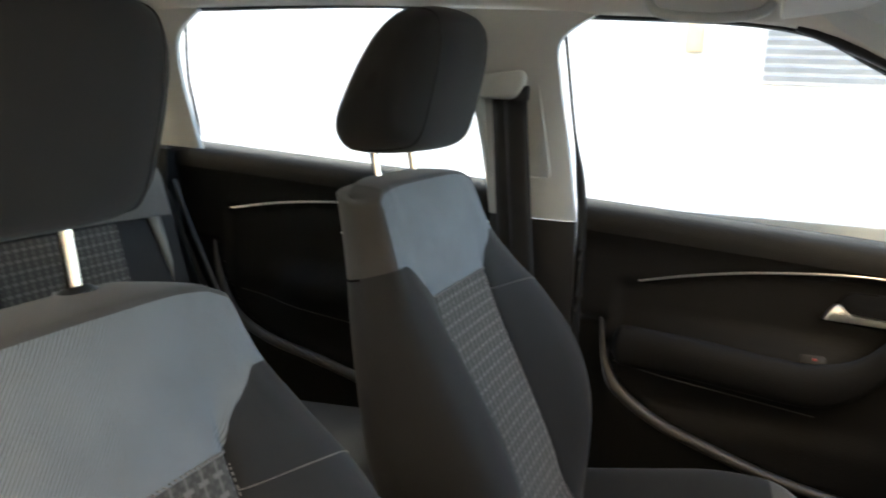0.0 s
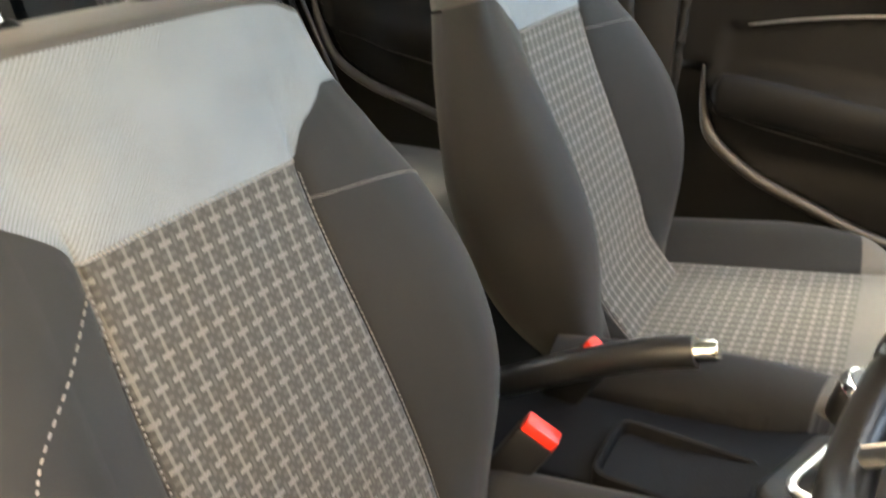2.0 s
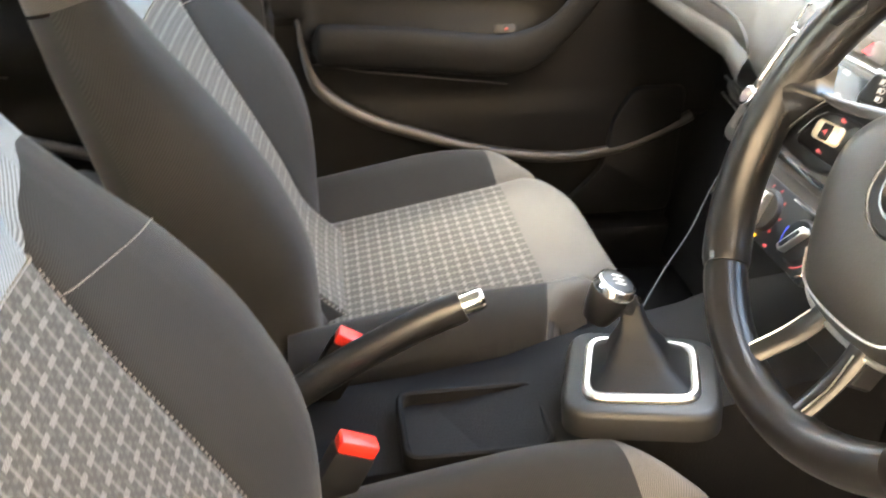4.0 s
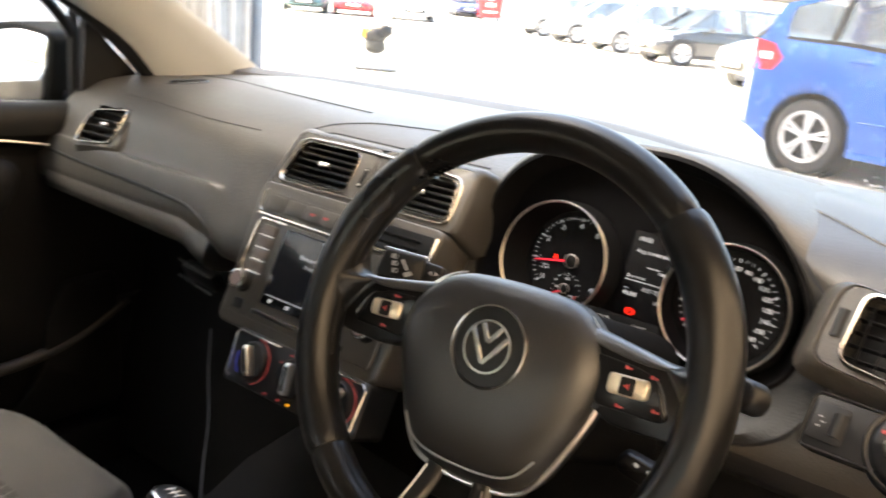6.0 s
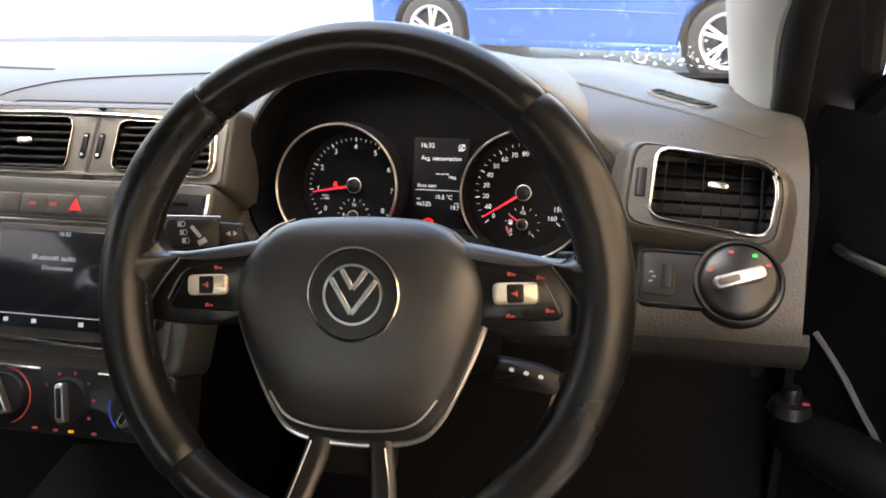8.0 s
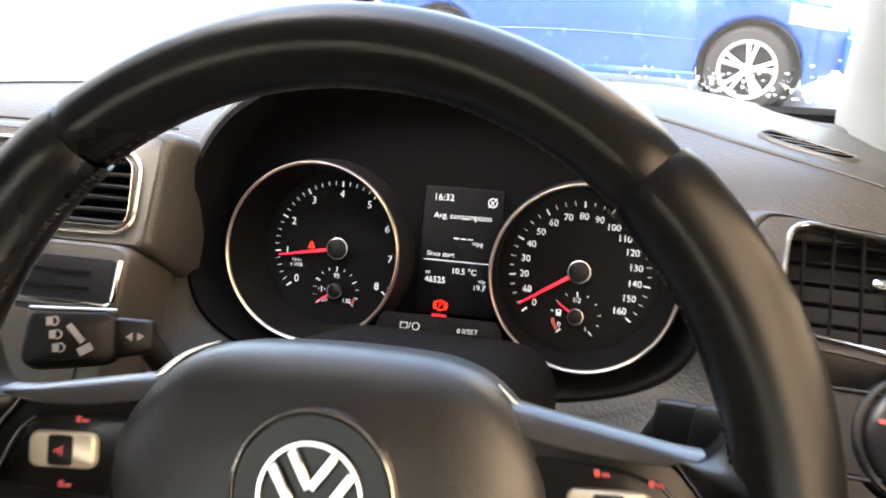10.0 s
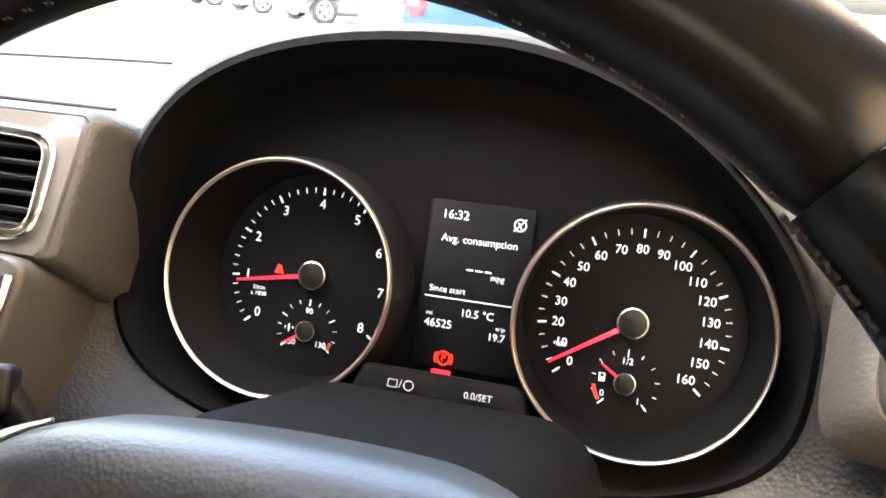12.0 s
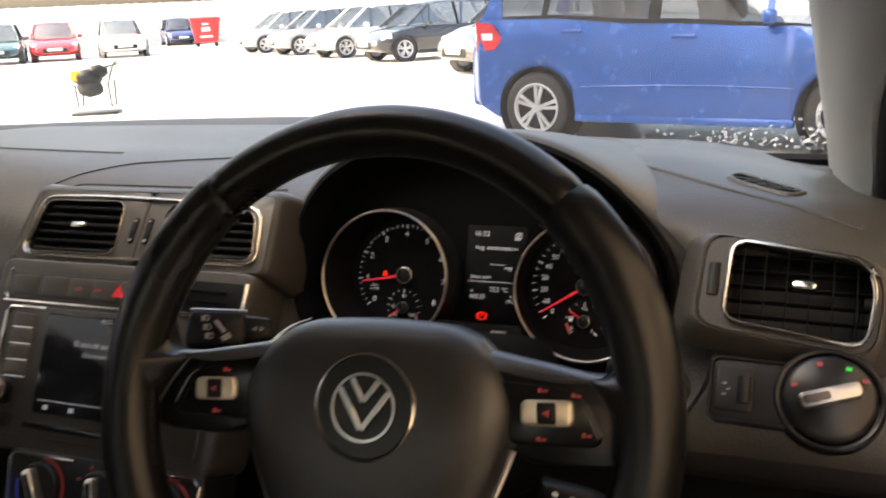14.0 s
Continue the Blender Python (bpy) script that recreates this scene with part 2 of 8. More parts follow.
def grid_mesh(rows, closed_u=False, closed_v=False, cap=False, uvs=None, bm=None):
    """Quads over rows of points."""
    bm = bm or bmesh.new()
    vs = [[bm.verts.new(p) for p in r] for r in rows]
    nr, nc = len(rows), len(rows[0])
    lay = bm.loops.layers.uv.verify() if uvs else None
    for i in range(nr if closed_v else nr - 1):
        for j in range(nc if closed_u else nc - 1):
            i2, j2 = (i + 1) % nr, (j + 1) % nc
            idx = ((i, j), (i, j2), (i2, j2), (i2, j))
            try:
                f = bm.faces.new([vs[a][b] for a, b in idx])
            except ValueError:
                continue
            if lay is not None:
                for lp, (a, b) in zip(f.loops, idx):
                    lp[lay].uv = uvs[a][b]
    if cap:
        for r in (vs[0], vs[-1]):
            try:
                bm.faces.new(r)
            except ValueError:
                pass
    return bm


def outward(bm):
    bmesh.ops.recalc_face_normals(bm, faces=bm.faces)
    return bm


def spline(pts, n, closed=False):
    """Catmull-Rom through pts, n points in all."""
    P = [Vector(p) for p in pts]
    k = len(P)
    spans = k if closed else k - 1
    out = []
    for i in range(n):
        t = i / n * spans if closed else i / (n - 1) * spans
        a = min(int(t), spans - 1)
        u = t - a
        g = (lambda q: P[q % k]) if closed else (lambda q: P[max(0, min(k - 1, q))])
        p0, p1, p2, p3 = g(a - 1), g(a), g(a + 1), g(a + 2)
        out.append(0.5 * ((2 * p1) + (p2 - p0) * u + (2 * p0 - 5 * p1 + 4 * p2 - p3) * u * u + (3 * p1 - p0 - 3 * p2 + p3) * u ** 3))
    return out


def tube(pts, r, n=10, closed=False, flat=1.0, up=(0, 0, 1), bm=None, taper=None):
    """A round or flattened rod along pts. flat: its thickness along 'up' over its width."""
    P = [Vector(p) for p in pts]
    k = len(P)
    rows = []
    up = Vector(up)
    for i, p in enumerate(P):
        d = (P[(i + 1) % k] - P[i - 1]) if closed else (P[min(i + 1, k - 1)] - P[max(i - 1, 0)])
        d.normalize()
        a = d.cross(up)
        if a.length < 1e-4:
            a = d.cross(Vector((1, 0.01, 0)))
        a.normalize()
        b = a.cross(d)
        rr = r * (taper(i / (k - 1)) if taper else 1)
        rows.append([p + a * math.cos(2 * math.pi * j / n) * rr + b * math.sin(2 * math.pi * j / n) * rr * flat for j in range(n)])
    return outward(grid_mesh(rows, closed_u=True, closed_v=closed, cap=not closed, bm=bm))


def lathe(profile, n=48, bm=None, m=None):
    """Turns (radius, height) pairs about local z."""
    rows = [[Vector((r * math.cos(2 * math.pi * j / n), r * math.sin(2 * math.pi * j / n), h)) for j in range(n)] for r, h in profile]
    if m is not None:
        rows = [[m @ p for p in r] for r in rows]
    bm = grid_mesh(rows, closed_u=True, bm=bm)
    bmesh.ops.remove_doubles(bm, verts=bm.verts, dist=1e-6)
    return outward(bm)


def rounded(w, h, r, n=6, skew=0.0):
    """A rounded rectangle's outline, counter-clockwise. skew: the top's shift."""
    out = []
    for cx, cy, a0 in ((w / 2 - r, h / 2 - r, 0), (-w / 2 + r, h / 2 - r, 90), (-w / 2 + r, -h / 2 + r, 180), (w / 2 - r, -h / 2 + r, 270)):
        for i in range(n + 1):
            a = radians(a0 + 90 * i / n)
            x, y = cx + r * math.cos(a), cy + r * math.sin(a)
            out.append((x + skew * y / h, y))
    return out


def slab(outline, z0, z1, bevel=0.0, m=None, bm=None):
    """An outline raised from z0 to z1, its upper edge softened."""
    c = Vector((sum(p[0] for p in outline) / len(outline), sum(p[1] for p in outline) / len(outline), 0))
    rows = []
    for z, k in ((z0, 0.0), (z1 - bevel, 0.0), (z1 - bevel * 0.3, bevel * 0.4), (z1, bevel)):
        row = []
        for x, y in outline:
            v = Vector((x, y, 0)) - c
            q = c + v * max(0.0, (v.length - k) / max(v.length, 1e-6))
            row.append(Vector((q.x, q.y, z)))
        rows.append(row)
    if m is not None:
        rows = [[m @ p for p in r] for r in rows]
    return outward(grid_mesh(rows, closed_u=True, cap=True, bm=bm))


def band(outline, width, z0, z1, m=None):
    """A raised frame along an outline, of that width inwards."""
    c = Vector((sum(p[0] for p in outline) / len(outline), sum(p[1] for p in outline) / len(outline), 0))
    rows = []
    for k, z in ((0, z0), (0, z1 - width * 0.3), (width * 0.3, z1), (width * 0.7, z1), (width, z1 - width * 0.3), (width, z0)):
        row = []
        for i, (x, y) in enumerate(outline):
            a, b = outline[i - 1], outline[(i + 1) % len(outline)]
            t = Vector((b[0] - a[0], b[1] - a[1], 0)).normalized()
            nrm = Vector((-t.y, t.x, 0))
            q = Vector((x, y, 0)) + nrm * k
            row.append(Vector((q.x, q.y, z)))
        rows.append(row)
    if m is not None:
        rows = [[m @ p for p in r] for r in rows]
    return outward(grid_mesh(rows, closed_u=True, closed_v=True))


def text_bm(body, size, align="CENTER", depth=0.0, m=None):
    cu = bpy.data.curves.new("text", "FONT")
    cu.body, cu.size, cu.align_x, cu.align_y, cu.extrude = body, size, align, "CENTER", depth
    cu.resolution_u = 3
    ob = bpy.data.objects.new("text", cu)
    me = bpy.data.meshes.new_from_object(ob)
    bm = bmesh.new()
    bm.from_mesh(me)
    bpy.data.objects.remove(ob), bpy.data.curves.remove(cu), bpy.data.meshes.remove(me)
    if m is not None:
        bmesh.ops.transform(bm, matrix=m, verts=bm.verts)
    return bm


def basis(origin, x, y, z):
    return Matrix((( x[0], y[0], z[0], origin[0]), (x[1], y[1], z[1], origin[1]), (x[2], y[2], z[2], origin[2]), (0, 0, 0, 1)))


def facing(origin, lean, turn=0.0):
    """A plane that faces the driver: local x right, y up, z towards the driver. lean: degrees its top leans ahead; turn: degrees about the vertical."""
    a = radians(lean)
    m = basis((0, 0, 0), (1, 0, 0), (0, math.sin(a), math.cos(a)), (0, -math.cos(a), math.sin(a)))
    return Matrix.Translation(origin) @ pose(0, 0, 0, 0, 0, turn) @ m


def smoothstep(a, b, x):
    t = max(0.0, min(1.0, (x - a) / (b - a)))
    return t * t * (3 - 2 * t)


# ---- dashboard ----
def dash_profile(x):
    """(y, z) of the dashboard's skin from the windscreen to its lower edge, at x."""
    side = smoothstep(0.45, 0.72, abs(x))
    right = smoothstep(0.05, 0.36, x)
    low = 0.022 * smoothstep(-0.23, -0.28, x)
    P = [(0.93, 0.955), (0.80, 1.000), (0.72, 1.020), (0.60, 1.030), (0.47, 1.030), (0.40, 1.026), (0.335, 1.012), (0.295, 0.992),
         (0.268, 0.965), (0.246, 0.925), (0.232, 0.893 + low), (0.216, 0.845 + low), (0.232, 0.822 + low), (0.30, 0.81 + low)]
    out = []
    for y, z in P:
        z -= side * 0.045 * smoothstep(0.29, 0.46, y) * (1 if x > 0 else 0.35)
        z -= 0.020 * right * (1 - 0.6 * side) * smoothstep(0.44, 0.60, y)
        out.append((y, z))
    return out


def arch_rho(x, z):
    """1 on the binnacle's mouth, less inside it."""
    dz = z - 0.945
    right = x > 0.332
    c = (abs(x - 0.332) / (0.174 if right else 0.184)) ** (1.0 if right and dz > 0 else 1.25)
    return math.hypot(c, (dz / 0.122) ** (0.75 if right else 1.389) if dz > 0 else (-dz / 0.091) ** 1.818)


def dash_z(x, y):
    """The dashboard's height at (x, y) on its top."""
    prof = spline([(a, b, 0) for a, b in dash_profile(x)], 120)
    for p, q in zip(prof, prof[1:]):
        if p.x >= y >= q.x:
            return p.y + (q.y - p.y) * (p.x - y) / max(1e-6, p.x - q.x)
    return prof[-1].y


def dash_y(x, z):
    """How far ahead the dashboard's face lies at (x, z)."""
    prof = spline([(a, b, 0) for a, b in dash_profile(x)], 160)
    return min(prof[60:], key=lambda q: abs(q.y - z)).x


def grille_pose(sx):
    """Where a defroster grille lies on the dashboard's top."""
    gx, gy = (0.568, 0.378) if sx > 0 else (-0.535, 0.385)
    g0 = Vector((gx, gy, dash_z(gx, gy)))
    tx = Vector((sx * 0.065, -0.042, dash_z(gx + sx * 0.065, gy - 0.042) - g0.z)).normalized()
    ty = Vector((sx * 0.02, 0.03, dash_z(gx + sx * 0.02, gy + 0.03) - g0.z)).normalized()
    nz = tx.cross(ty).normalized()
    if nz.z < 0:
        nz = -nz
    return basis(g0, tx, nz.cross(tx), nz)


SEAM = surface("dash_seam", (0.04, 0.037, 0.033), 0.6)
dashboard = thing("dashboard", "dark grey grained plastic dashboard of a car", "dashboard", at=(0, 0.4, 0.9))
rows = []
for i in range(285):
    x = -0.715 + 1.387 * i / 284
    prof = spline([(y, z, 0) for y, z in dash_profile(x)], 150)
    row = []
    for p in prof:
        y, z = p.x, p.y
        # hollow behind the instrument binnacle, its rim drawn back from the face
        rho = arch_rho(x, z)
        face = smoothstep(0.43, 0.36, y)
        inside = 1 - smoothstep(0.95, 0.985, rho)
        near = max(0.0, min(1.0, 1 - (rho - 1) / 0.33)) ** 1.5 * smoothstep(0.36, 0.28, p.x)
        if inside > 0.01:
            y += inside * face * max(0.0, 0.42 - y) * 0.95
            z -= inside * face * 0.025
        else:
            y += (0.284 + (0.009 * smoothstep(1.30, 1.08, rho) if z < 0.945 else 0.0) + 0.25 * (z - 0.95) - y) * near
        row.append(Vector((x, y, z)))
    rows.append(row)
skin = outward(grid_mesh(rows))
# openings behind the air vents
VP = facing((0.0, 0.243, 0.982), 38)
LEFT_VENT = facing((-0.573, 0.2500, 0.957), 40, 4) @ pose(0, 0, -0.008) @ Matrix.Diagonal((0.82, 0.92, 1, 1))
openings = [(VP.inverted(), 0.126, 0.028), (facing((0.591, 0.2475, 0.963), 40, -4).inverted(), 0.047, 0.029), (LEFT_VENT.inverted(), 0.052, 0.038)]
gone = [f for f in skin.faces if any(abs((q := inv @ f.calc_center_median()).x) < hx and abs(q.y) < hy and -0.08 < q.z < 0.05 for inv, hx, hy in openings)]
gone += [f for f in skin.faces if (q := f.calc_center_median()).z < 0.94 and q.z > 0.84 and 0.93 < arch_rho(q.x, q.z) < 1.13 and q.y < 0.36]
gone += [f for f in skin.faces if (q := f.calc_center_median()).x > 0.45 and 0.938 < q.z < 0.958 and 0.93 < arch_rho(q.x, q.z) < 1.06 and q.y < 0.36]
bmesh.ops.delete(skin, geom=list(set(gone)), context="FACES")
under(part("dash_skin", skin, DASH), dashboard)
# shallow groove along the top, both sides of the middle
for name, pts in (("top_groove", [(gx, gy, dash_z(gx, gy)) for gx, gy in ((-0.60, 0.468), (-0.50, 0.448), (-0.34, 0.426), (-0.147, 0.411))]),
                  ("top_groove", [(gx, gy, dash_z(gx, gy)) for gx, gy in ((0.395, 0.420), (0.457, 0.395), (0.486, 0.381), (0.523, 0.361), (0.563, 0.341), (0.600, 0.321), (0.638, 0.301))])):
    under(part(name, tube(spline(pts, 30), 0.0026, 6, flat=0.5), SEAM), dashboard)
# raised rear ledge by the glass
rows = []
for i in range(41):
    x = -0.66 + 1.30 * i / 40
    b = 0.12 * (x / 0.66) ** 2
    rows.append([Vector((x, y - b, z - 0.010 - 0.024 * smoothstep(0, 0.35, x) - 0.020 * smoothstep(0.35, 0.65, x))) for y, z in ((0.655, 1.018), (0.665, 1.036), (0.70, 1.042), (0.76, 1.036), (0.84, 1.008), (0.93, 0.96))])
under(part("rear_ledge", outward(grid_mesh(rows)), surface("ledge_plastic", (0.06, 0.056, 0.052), 0.5, grain=0.4, grain_scale=420, voronoi=True)), dashboard)
# fine parting lines over the middle and on the passenger's side
under(part("parting_line", tube(spline([(gx, gy, dash_z(gx, gy) + 0.0003) for gx, gy in ((-0.168, 0.322), (-0.150, 0.344), (-0.108, 0.371), (-0.060, 0.384), (0.005, 0.396), (0.064, 0.405), (0.105, 0.410))], 40), 0.0009, 6), BLACK), dashboard)
under(part("parting_line", tube(spline([(-0.585, 0.3045, 0.9983), (-0.48, 0.3015, 0.9965), (-0.36, 0.2965, 0.9935), (-0.25, 0.2975, 0.9943)], 24), 0.0007, 6), SEAM), dashboard)

# glove box: lid with a shadow gap over it
glove = []
for i in range(29):
    u = i / 28
    x = -0.685 + 0.425 * u
    top = 0.893 - 0.010 * u - 0.022 * smoothstep(0.85, 1.0, u)
    sec = [(0.240 - 0.006 * u, top - 0.003), (0.228 - 0.006 * u, top - 0.010), (0.212 - 0.004 * u, top - 0.040), (0.222, top - 0.060), (0.27, top - 0.072), (0.34, top - 0.09)]
    sec = spline([(y, z, 0) for y, z in sec], 16)
    rows_y = [Vector((x, p.x, p.y)) for p in sec]
    glove.append(rows_y)
glove_box = part("glove_box_lid", outward(grid_mesh(glove)), DASH)
under(glove_box, dashboard)
gap = [(-0.690, 0.897), (-0.60, 0.893), (-0.46, 0.890), (-0.34, 0.886), (-0.30, 0.880), (-0.268, 0.866), (-0.256, 0.850)]
under(part("lid_gap", tube(spline([(x, dash_y(x, z) + 0.0004, z) for x, z in gap], 60), 0.0026, 8), BLACK), dashboard)
handle_g = part("glove_handle", box((-0.33, 0.262, 0.765), (0.085, 0.02, 0.03), pose(0, 0, 0, 25, 0, -6), 0.006), BLACK)
under(handle_g, dashboard)
for dz in (0.013, -0.012):
    under(part("handle_edge", tube([(-0.37, 0.248, 0.772 + dz), (-0.29, 0.245, 0.762 + dz)], 0.0018, 6), SATIN), dashboard)
# black knee panels and lower bulkhead
under(part("footwell_panel", box((-0.42, 0.40, 0.56), (0.60, 0.02, 0.52), pose(0, 0, 0, -12)), CARPET), dashboard)
under(part("footwell_panel", box((0.42, 0.47, 0.56), (0.60, 0.02, 0.52), pose(0, 0, 0, -12)), CARPET), dashboard)
rows = []
for i in range(25):
    x = 0.14 + 0.54 * i / 24
    rows.append([Vector((x, y, z)) for y, z in ((0.224, 0.842), (0.217, 0.834), (0.219, 0.820), (0.236, 0.802), (0.29, 0.785), (0.37, 0.775))])
under(part("knee_panel", outward(grid_mesh(rows)), DASH_LOW), dashboard)

# defroster grilles
for sx in (1, -1):
    turn = grille_pose(sx)
    flat = Matrix.Translation((turn.translation.x, turn.translation.y, 0)) @ pose(0, 0, 0, 0, 0, math.degrees(math.atan2(turn[1][0], turn[0][0])))

    def draped(bm):
        """Lays a flat mesh on the dashboard's top."""
        for v in bm.verts:
            v.co.z += dash_z(v.co.x, v.co.y)
        return outward(bm)

    def oval(a, b, n=26):
        return [Vector((a * math.copysign(abs(math.cos(2 * math.pi * k / n)) ** 0.5, math.cos(2 * math.pi * k / n)), b * math.copysign(abs(math.sin(2 * math.pi * k / n)) ** 0.6, math.sin(2 * math.pi * k / n)), 0)) for k in range(n)]
    bed = grid_mesh([[flat @ Vector((p.x * f, p.y * f, h)) for p in oval(0.031, 0.0125)] for f, h in ((1.0, -0.004), (1.0, 0.0012), (0.6, 0.0014), (0.05, 0.0014))], closed_u=True, cap=True)
    grille = part("defroster_grille", draped(bed), surface("slot_black", (0.002, 0.002, 0.002), 0.9, spec=0.0))
    under(grille, dashboard)
    part("grille_rim", draped(grid_mesh([[flat @ Vector((p.x, p.y, h)) for p in oval(0.031 + w, 0.0125 + w)] for w, h in ((-0.0005, 0.0008), (0.0003, 0.0022), (0.0012, 0.0025), (0.0026, 0.0020), (0.0040, 0.0004), (0.0046, -0.003))], closed_u=True)), DASH, grille)
    for k in range(4):
        part("grille_bar", draped(box((0, 0, 0), (0.0250, 0.0014, 0.0006), flat @ pose(-0.0180 + 0.0120 * k, 0, 0.0016, 0, 0, 38 if sx > 0 else -38))), DASH, grille)


# lighter strip that paints the sheen along each slat's front edge
SLAT_SHEEN = surface("slat_sheen", (0.014, 0.014, 0.0145), 0.3, spec=0.5)
SLAT = surface("slat_black", (0.0028, 0.0028, 0.0031), 0.45, spec=0.12, grain=0.1, grain_scale=600)


def vent(outline, m, bars, uprights, parent, tab_at, slats_depth=0.018, chrome=0.0035, slat=SLAT):
    """An air vent: dark well, chrome frame, slats, thumb tab."""
    v = part("air_vent", slab(outline, -0.045, -0.036, 0, m), BLACK)
    under(v, parent)
    xs, ys = [p[0] for p in outline], [p[1] for p in outline]
    w, h = max(xs) - min(xs), max(ys) - min(ys)
    cy = (max(ys) + min(ys)) / 2

    def child(ob):
        ob.parent = v
        return ob
    # the well's walls
    rows = [[m @ Vector((x, y, z)) for x, y in outline] for z in (-0.04, 0.0)]
    child(part("well", grid_mesh(rows, closed_u=True), BLACK))
    child(part("chrome_frame", band(outline, chrome, -0.004, 0.0025, m), CHROME))

    def span(y):
        hit = []
        for i in range(len(outline)):
            a, b = outline[i - 1], outline[i]
            if (a[1] - y) * (b[1] - y) <= 0 and a[1] != b[1]:
                hit.append(a[0] + (b[0] - a[0]) * (y - a[1]) / (b[1] - a[1]))
        return (min(hit), max(hit)) if len(hit) > 1 else (0, 0)
    for k in range(bars):
        y = cy - h / 2 + h * (k + 0.7) / (bars + 0.4)
        a, b = span(y)
        if b - a > 0.01:
            child(part("slat", box((0, 0, 0), (b - a - 0.004, 0.0018, slats_depth if not uprights else 0.006), m @ pose((a + b) / 2, y, -0.012 if not uprights else -0.014, 9 if not uprights else -6), 0.0007, 1), slat))
            if uprights:
                continue
            child(part("slat_sheen", box((0, 0, 0), (b - a - 0.005, 0.0013, 0.0010), m @ pose((a + b) / 2, y, -0.0030), 0.0004, 1), SLAT_SHEEN))
    for k in range(uprights):
        x = min(xs) + w * (k + 0.8) / (uprights + 0.6)
        child(part("upright_slat", box((0, 0, 0), (0.0011, h * 0.88, 0.005), m @ pose(x, cy, -0.0065), 0.0004, 1), slat))
    tx, ty = tab_at
    child(part("tab", slab(rounded(0.017, 0.006, 0.0025, 4), -0.006, 0.003, 0.0012, m @ pose(tx, ty, 0)), CHROME))
    return v


def holed(outer, inner, z0, z1, m, n=72):
    """A plate with a hole: its face between two outlines, and its outer rim."""
    cx, cy = sum(p[0] for p in inner) / len(inner), sum(p[1] for p in inner) / len(inner)

    def cut(outline, a):
        dx, dy, best = math.cos(a), math.sin(a), 0.0
        for i in range(len(outline)):
            (x0, y0), (x1, y1) = outline[i - 1], outline[i]
            ex, ey = x1 - x0, y1 - y0
            den = dx * ey - dy * ex
            if abs(den) < 1e-12:
                continue
            t = ((x0 - cx) * ey - (y0 - cy) * ex) / den
            u = ((x0 - cx) * dy - (y0 - cy) * dx) / den
            if t > 0 and -1e-6 <= u <= 1 + 1e-6:
                best = max(best, t)
        return cx + dx * best, cy + dy * best
    A = [2 * math.pi * k / n for k in range(n)]
    O, I = [cut(outer, a) for a in A], [cut(inner, a) for a in A]
    mid = [((ox * 0.9 + ix * 0.1), (oy * 0.9 + iy * 0.1)) for (ox, oy), (ix, iy) in zip(O, I)]
    rows = [[m @ Vector((x, y, z)) for x, y in ring] for ring, z in ((O, z0), (O, z1 - 0.002), (mid, z1), (I, z1), (I, z1 - 0.03))]
    return outward(grid_mesh(rows, closed_u=True))


# centre panel behind the two middle vents and the radio
centre = thing("centre_console_stack", "grey plastic centre panel with vents and controls", "centre console", at=(0, 0.2, 0.88))
CP = facing((0, 0.155, 0.845), 26.57)       # local y runs up the panel
base = [(-0.130, -0.055), (0.130, -0.055), (0.149, 0.126), (-0.139, 0.126)]


def soft_poly(pts, r, n=5):
    """A polygon with rounded corners, as an outline."""
    res = []
    k = len(pts)
    for i in range(k):
        p, a, b = Vector((*pts[i], 0)), Vector((*pts[i - 1], 0)), Vector((*pts[(i + 1) % k], 0))
        da, db = (a - p).normalized(), (b - p).normalized()
        s, e = p + da * r, p + db * r
        for j in range(n + 1):
            t = j / n
            q = (1 - t) ** 2 * s + 2 * t * (1 - t) * p + t * t * e
            res.append((q.x, q.y))
    return res


under(part("panel_body", slab(soft_poly(base, 0.014), -0.06, 0.0, 0.004, CP), STACK), centre)
# the housing of the two vents, leaning further
VL = soft_poly([(-0.125, -0.0275), (-0.017, -0.0265), (-0.020, 0.0300), (-0.118, 0.0290)], 0.012)
VR = soft_poly([(0.031, -0.0255), (0.136, -0.0245), (0.128, 0.0245), (0.030, 0.0285)], 0.012)
under(part("vent_housing", holed(soft_poly([(-0.140, -0.036), (0.006, -0.036), (0.006, 0.042), (-0.131, 0.042)], 0.0008), VL, -0.05, -0.0005, VP), STACK), centre)
under(part("vent_housing", holed(soft_poly([(0.006, -0.036), (0.149, -0.036), (0.144, 0.042), (0.006, 0.042)], 0.0008), VR, -0.05, -0.0005, VP), STACK), centre)
flank = soft_poly([(-0.140, -0.036), (0.149, -0.036), (0.144, 0.042), (-0.131, 0.042)], 0.006)
rows = []
for q in range(9):
    th = math.pi / 2 * q / 8
    row = []
    for i, (x, y) in enumerate(flank):
        a, b = flank[i - 1], flank[(i + 1) % len(flank)]
        tv = Vector((b[0] - a[0], b[1] - a[1], 0)).normalized()
        nv = Vector((tv.y, -tv.x, 0))
        w = 0.028 * max(0, -nv.x) + 0.006 * max(0, nv.x) + 0.022 * max(0, nv.y) + 0.002
        dp = 0.055 + 0.09 * max(0, nv.y) + 0.02 * max(0, -nv.x)
        row.append(VP @ Vector((x + nv.x * w * math.sin(th), y + nv.y * w * math.sin(th), -0.0015 - dp * (1 - math.cos(th)))))
    rows.append(row)
under(part("housing_flank", outward(grid_mesh(rows, closed_u=True)), DASH), centre)
